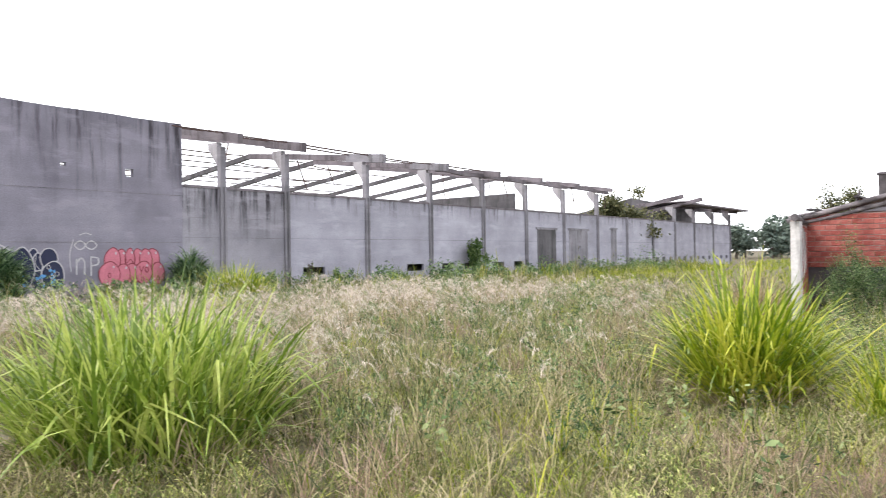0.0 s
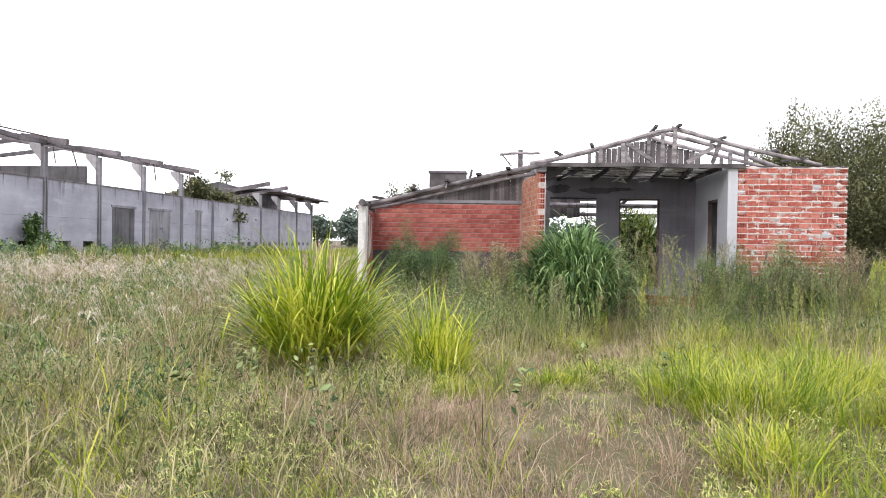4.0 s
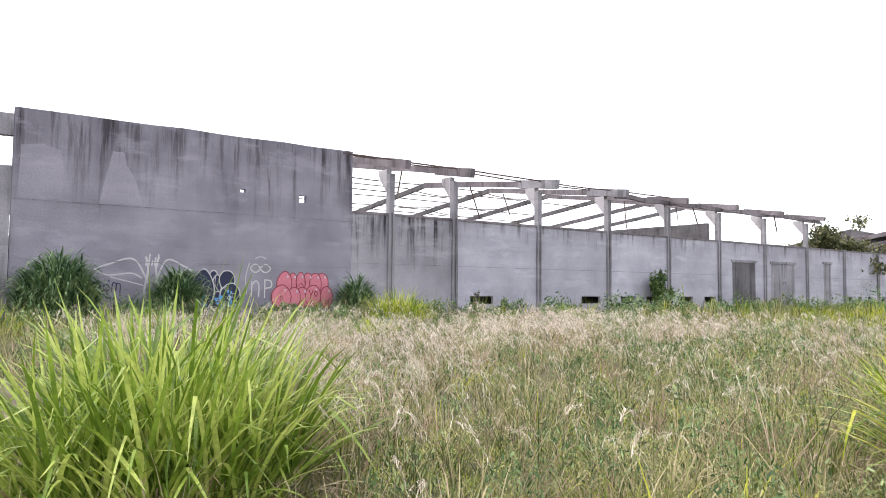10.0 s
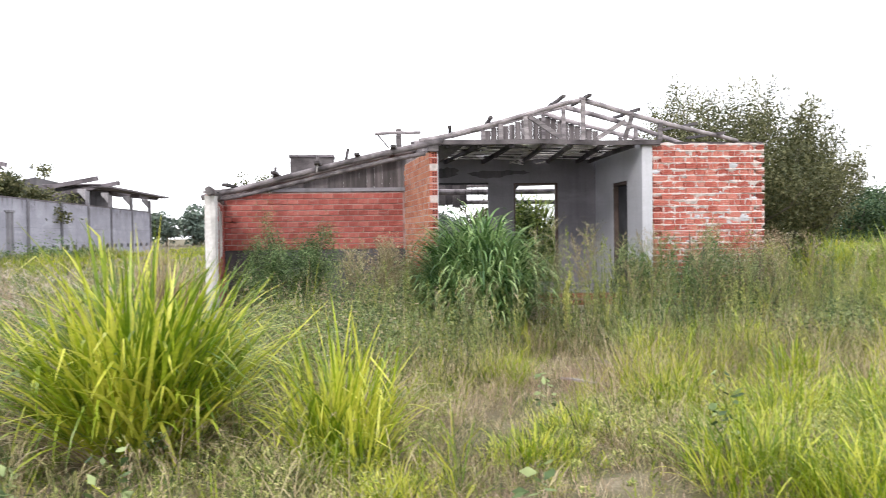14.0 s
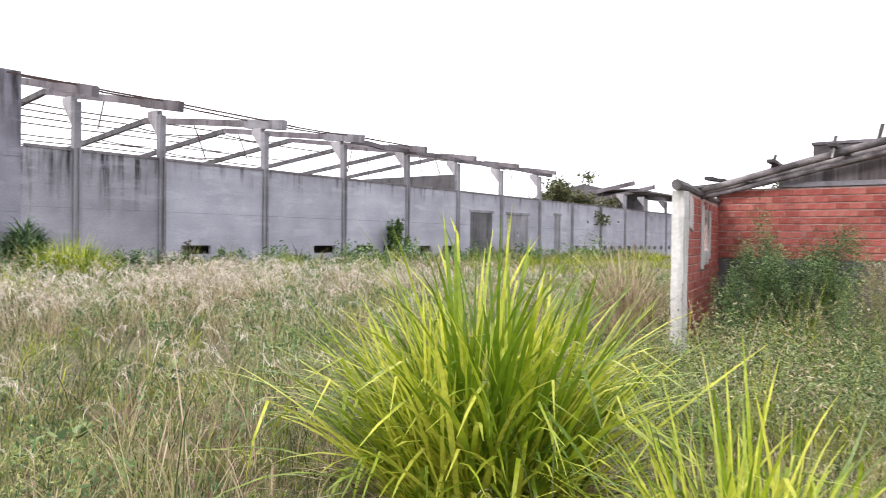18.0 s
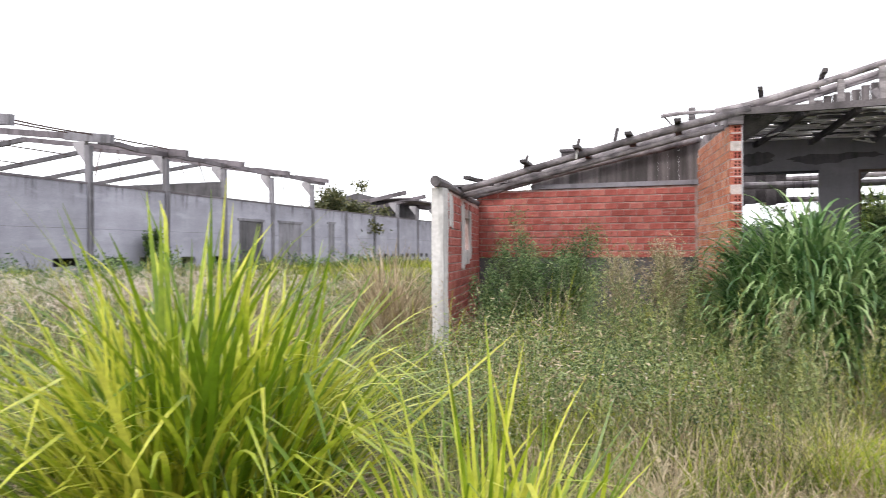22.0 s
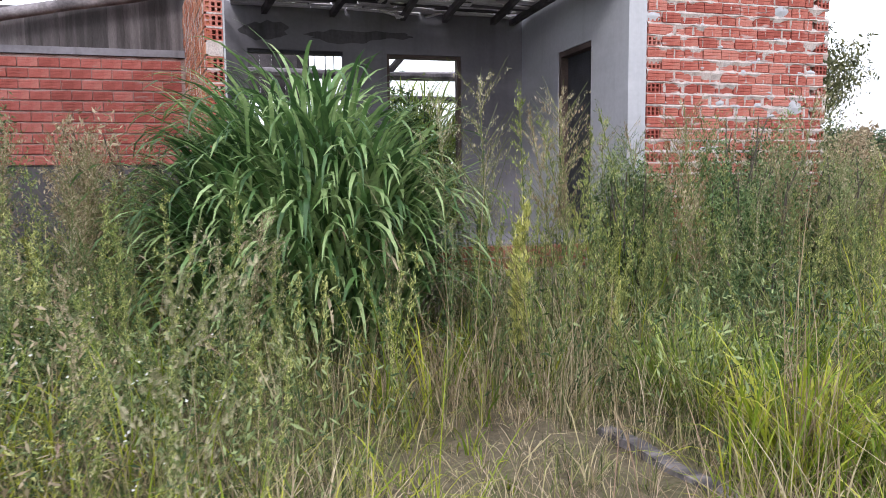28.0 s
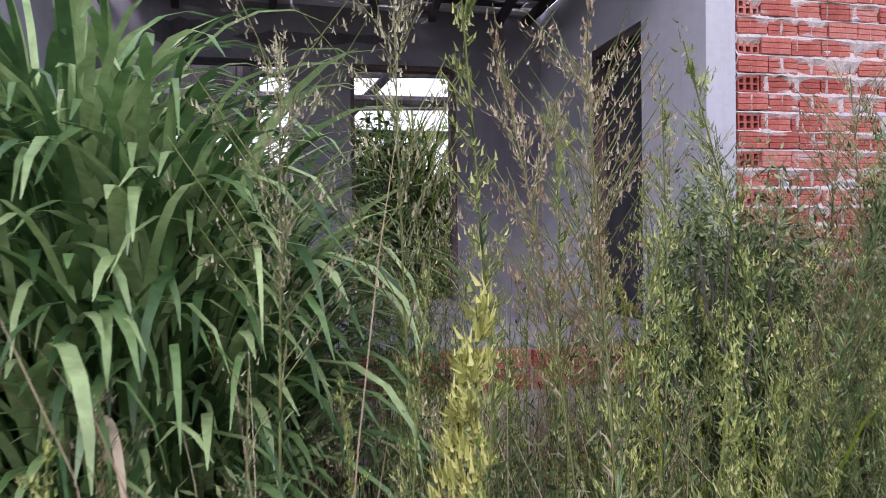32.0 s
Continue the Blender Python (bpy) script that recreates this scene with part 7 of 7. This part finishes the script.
low_weeds()
BW, SS = "bushes by the wall", "shrubs by the shed"
bush("bush", -24.5, 35.2, 0.0, 0.7, 0.9, 2.1, 2600, 0.10, "bush_leaf", "green bush against the concrete wall", 61, BW)
bush("bush", -24.4, 24.6, 0.0, 0.4, 0.8, 0.9, 900, 0.07, "weed_leaf", "low green bush at the foot of the wall", 62, BW)
bush("bush", -24.4, 20.4, 0.0, 0.4, 1.0, 0.95, 900, 0.07, "weed_leaf", "scrubby bush at the foot of the wall", 63, BW)
bush("bush", -24.0, 14.6, 0.0, 0.4, 1.8, 0.7, 1300, 0.08, "weed_leaf", "low scrub under the painted wall", 64, BW)
bush("bush", -24.4, 22.6, 0.0, 0.25, 0.25, 1.3, 260, 0.08, "bark", "dead brown shrub by the wall", 65, BW)
bush("shrub", 4.35, 16.35, -0.25, 0.75, 0.35, 1.8, 19000, 0.011, "weed_leaf", "feathery grey-green shrub before the brick wall", 66, SS, stems=16, long=3.2)
bush("shrub", 5.5, 16.3, -0.25, 0.7, 0.35, 1.6, 13000, 0.011, "weed_dry", "dry feathery shrub at the brick corner", 67, SS, stems=16, long=3.2)
bush("shrub", 3.3, 16.5, -0.25, 0.5, 0.3, 1.35, 12000, 0.011, "weed_leaf", "feathery shrub at the edge of the open room", 77, SS, stems=12, long=3.2)
bush("shrub", 2.95, 15.75, -0.25, 0.45, 0.4, 1.3, 10500, 0.011, "herb_leaf", "dark feathery shrub in the weeds", 78, SS, stems=14, long=3.2)
bush("shrub", 3.75, 15.5, -0.25, 0.55, 0.4, 1.4, 11000, 0.011, "weed_leaf", "grey-green feathery shrub in the weeds", 79, SS, stems=14, long=3.2)
bush("shrub", 4.9, 15.9, -0.25, 0.6, 0.4, 1.5, 12000, 0.011, "herb_leaf", "dark feathery shrub before the brick wall", 80, SS, stems=14, long=3.2)
bush("shrub", -2.4, 17.7, -0.2, 1.0, 0.8, 1.85, 26000, 0.013, "weed_leaf", "grey-green feathery shrub by the low red wall", 68, SS, stems=22, long=3.2)
bush("shrub", -0.75, 16.5, -0.2, 0.5, 0.6, 1.6, 3600, 0.016, "weed_dry", "dry reddish-beige shrub by the brick pier", 69, SS, stems=16, long=3.2)
bush("shrub", 2.45, 20.4, -0.2, 0.7, 0.35, 2.15, 9000, 0.035, "herb_leaf", "dark green leafy shrub behind the empty doorway", 81, SS, stems=14, long=2.2)
bush("shrub", -2.85, 16.9, -0.2, 0.5, 0.6, 1.5, 14000, 0.013, "weed_leaf", "feathery green shrub against the low side wall", 82, SS, stems=16, long=3.4)
bush("shrub", -3.0, 15.95, -0.2, 0.4, 0.5, 1.2, 9000, 0.014, "weed_leaf", "grey-green feathery shrub beside the white post", 70, SS, stems=12, long=3.2)


def tree(cx, cy, h, r, n, size, material, label, seed, group="", trunk=0.16, low=0.35, clumps=90, fuzz=0.09):
    """A tapered trunk, limbs, and a crown of many small leaves in clumps."""
    rng = np.random.default_rng(seed)
    r_ = random.Random(seed)
    t = thing("tree", (cx, cy, 0), label, "tree", group)
    bm = bmesh.new()
    log(bm, (cx, cy, -0.3), (cx + 0.1, cy, h * 0.6), trunk, trunk * 0.5, 8, 0.08, 6, r_)
    ends = []
    for k in range(20):
        a, q, z = rng.uniform(0, math.tau), rng.uniform(0.3, 1), h * rng.uniform(low, 0.95)
        lim = math.sqrt(max(0.06, 1 - ((z / h - 0.6) / 0.45) ** 2))
        e = np.array((cx + math.cos(a) * r * q * lim, cy + math.sin(a) * r * q * lim, z))
        log(bm, (cx + 0.05, cy, h * rng.uniform(0.2, 0.55)), e, trunk * 0.35, trunk * 0.06, 6, 0.1, 5, r_)
        ends.append(e)
    part("trunk", bm, "bark", t)
    mid = np.array((cx, cy, h * 0.5))
    e = np.array(ends)[rng.integers(0, 20, clumps)]
    c = mid + (e - mid) * rng.uniform(0.35, 1.08, clumps)[:, None] + rng.normal(0, 1, (clumps, 3)) * np.array([r, r, h * 0.4]) * 0.13
    pts = c[rng.integers(0, clumps, n)] + rng.normal(0, 1, (n, 3)) * np.array([r, r, h * 0.42]) * fuzz
    pts[:, 2] = np.maximum(pts[:, 2], 0.2)
    under(t, np_mesh("crown", *leaves(rng, pts, size, 0.7), material, kind=""))
    return t


def feather_tree(cx, cy, h, r, sprays, per, size, material, label, seed, group):
    """Several stems from one foot that fan out and up into wispy leafy sprays."""
    rng = np.random.default_rng(seed)
    r_ = random.Random(seed)
    t = thing("tree", (cx, cy, 0), label, "tree", group)
    bm = bmesh.new()
    pts = []
    for k in range(sprays):
        a, q = rng.uniform(0, math.tau), math.sqrt(rng.uniform(0, 1))
        low = np.array((cx + math.cos(a) * 0.25 * r * q, cy + math.sin(a) * 0.25 * r * q, h * rng.uniform(0.12, 0.4)))
        tip = np.array((cx + math.cos(a) * r * q, cy + math.sin(a) * r * q, h * (1 - 0.42 * q ** 2) * rng.uniform(0.72, 1.04)))
        mid = (low + tip) / 2 + np.array((math.cos(a), math.sin(a), -0.15)) * 0.12 * r * q
        if k < 26:
            log(bm, (cx, cy, -0.2), low, 0.07, 0.04, 6, 0.03, 3, r_)
            log(bm, low, mid, 0.04, 0.02, 5, 0.03, 3, r_)
            log(bm, mid, tip, 0.02, 0.006, 4, 0.03, 3, r_)
        u = rng.uniform(0.1, 1.0, per)[:, None]
        line_ = low * (1 - u) ** 2 + 2 * mid * u * (1 - u) + tip * u ** 2
        pts.append(line_ + rng.normal(0, 1, (per, 3)) * (0.05 + 0.22 * np.sin(np.pi * np.minimum(1, u * 0.9 + 0.1))) * np.array((1, 1, 1.1)))
    part("trunk", bm, "bark", t)
    P = np.concatenate(pts)
    P[:, 2] = np.maximum(P[:, 2], 0.2)
    under(t, np_mesh("crown", *leaves(rng, P, size, 0.9, 2.6), material, kind=""))
    return t


TS = "trees by the shed"
feather_tree(9.1, 24.0, 5.85, 3.2, 240, 290, 0.04, "tree_leaf", "feathery olive-green tree with upright wispy sprays behind the brick room", 71, TS)
feather_tree(7.7, 24.8, 5.9, 1.5, 95, 270, 0.04, "tree_leaf", "slim feathery tree close behind the shed roof", 76, TS)
feather_tree(11.3, 24.6, 5.2, 1.7, 85, 260, 0.04, "tree_leaf", "smaller feathery tree beyond the shed", 72, TS)
tree(-28.6, 62.5, 6.9, 4.6, 13000, 0.2, "tree_leaf", "green tree growing inside the roofless hall", 73, "trees in the hall")
tree(-33.0, 70.0, 5.6, 3.5, 2500, 0.28, "tree_leaf", "green tree beyond the hall wall", 74, "trees in the hall")
tree(-8.0, 45.0, 4.7, 1.8, 4000, 0.12, "tree_leaf", "young tree rising behind the lean-to", 75, TS)
tree(2.9, 28.5, 2.9, 1.9, 5000, 0.08, "tree_leaf", "low tree seen through the rear doorway", 76, TS, 0.08)
rngt = random.Random(9)
for i in range(30):
    x, y = -56 + 2.3 * i + rngt.uniform(-2, 2), 142 + rngt.uniform(-8, 20)
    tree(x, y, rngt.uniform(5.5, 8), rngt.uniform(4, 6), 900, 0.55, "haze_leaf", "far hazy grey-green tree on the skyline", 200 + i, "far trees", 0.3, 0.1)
for i in range(24):
    x, y = 36 + 2.4 * i + rngt.uniform(-1.5, 1.5), 76 - 0.5 * i + rngt.uniform(-4, 4)
    tree(x, y, rngt.uniform(4.2, 5.4) + 0.07 * i, rngt.uniform(3.5, 5), 4200, 0.2, "far_leaf", "dark green tree in the far row", 240 + i, "far trees", 0.25, 0.05, fuzz=0.16)
bush("shrub", 12.6, 22.2, 0.0, 0.5, 0.5, 1.1, 2500, 0.03, "weed_dry", "dry brown shrub beside the reeds", 95, "side shrubs", stems=12, long=3)
bush("shrub", 14.5, 23.5, 0.0, 1.2, 0.8, 1.2, 4000, 0.04, "weed_leaf", "grey-green shrub in the side field", 94, "side shrubs", stems=14, long=2.5)
tree(27, 38, 3.4, 1.8, 2600, 0.12, "weed_dry", "bare reddish-brown shrub tree in the field", 300, TS, 0.1, 0.2)
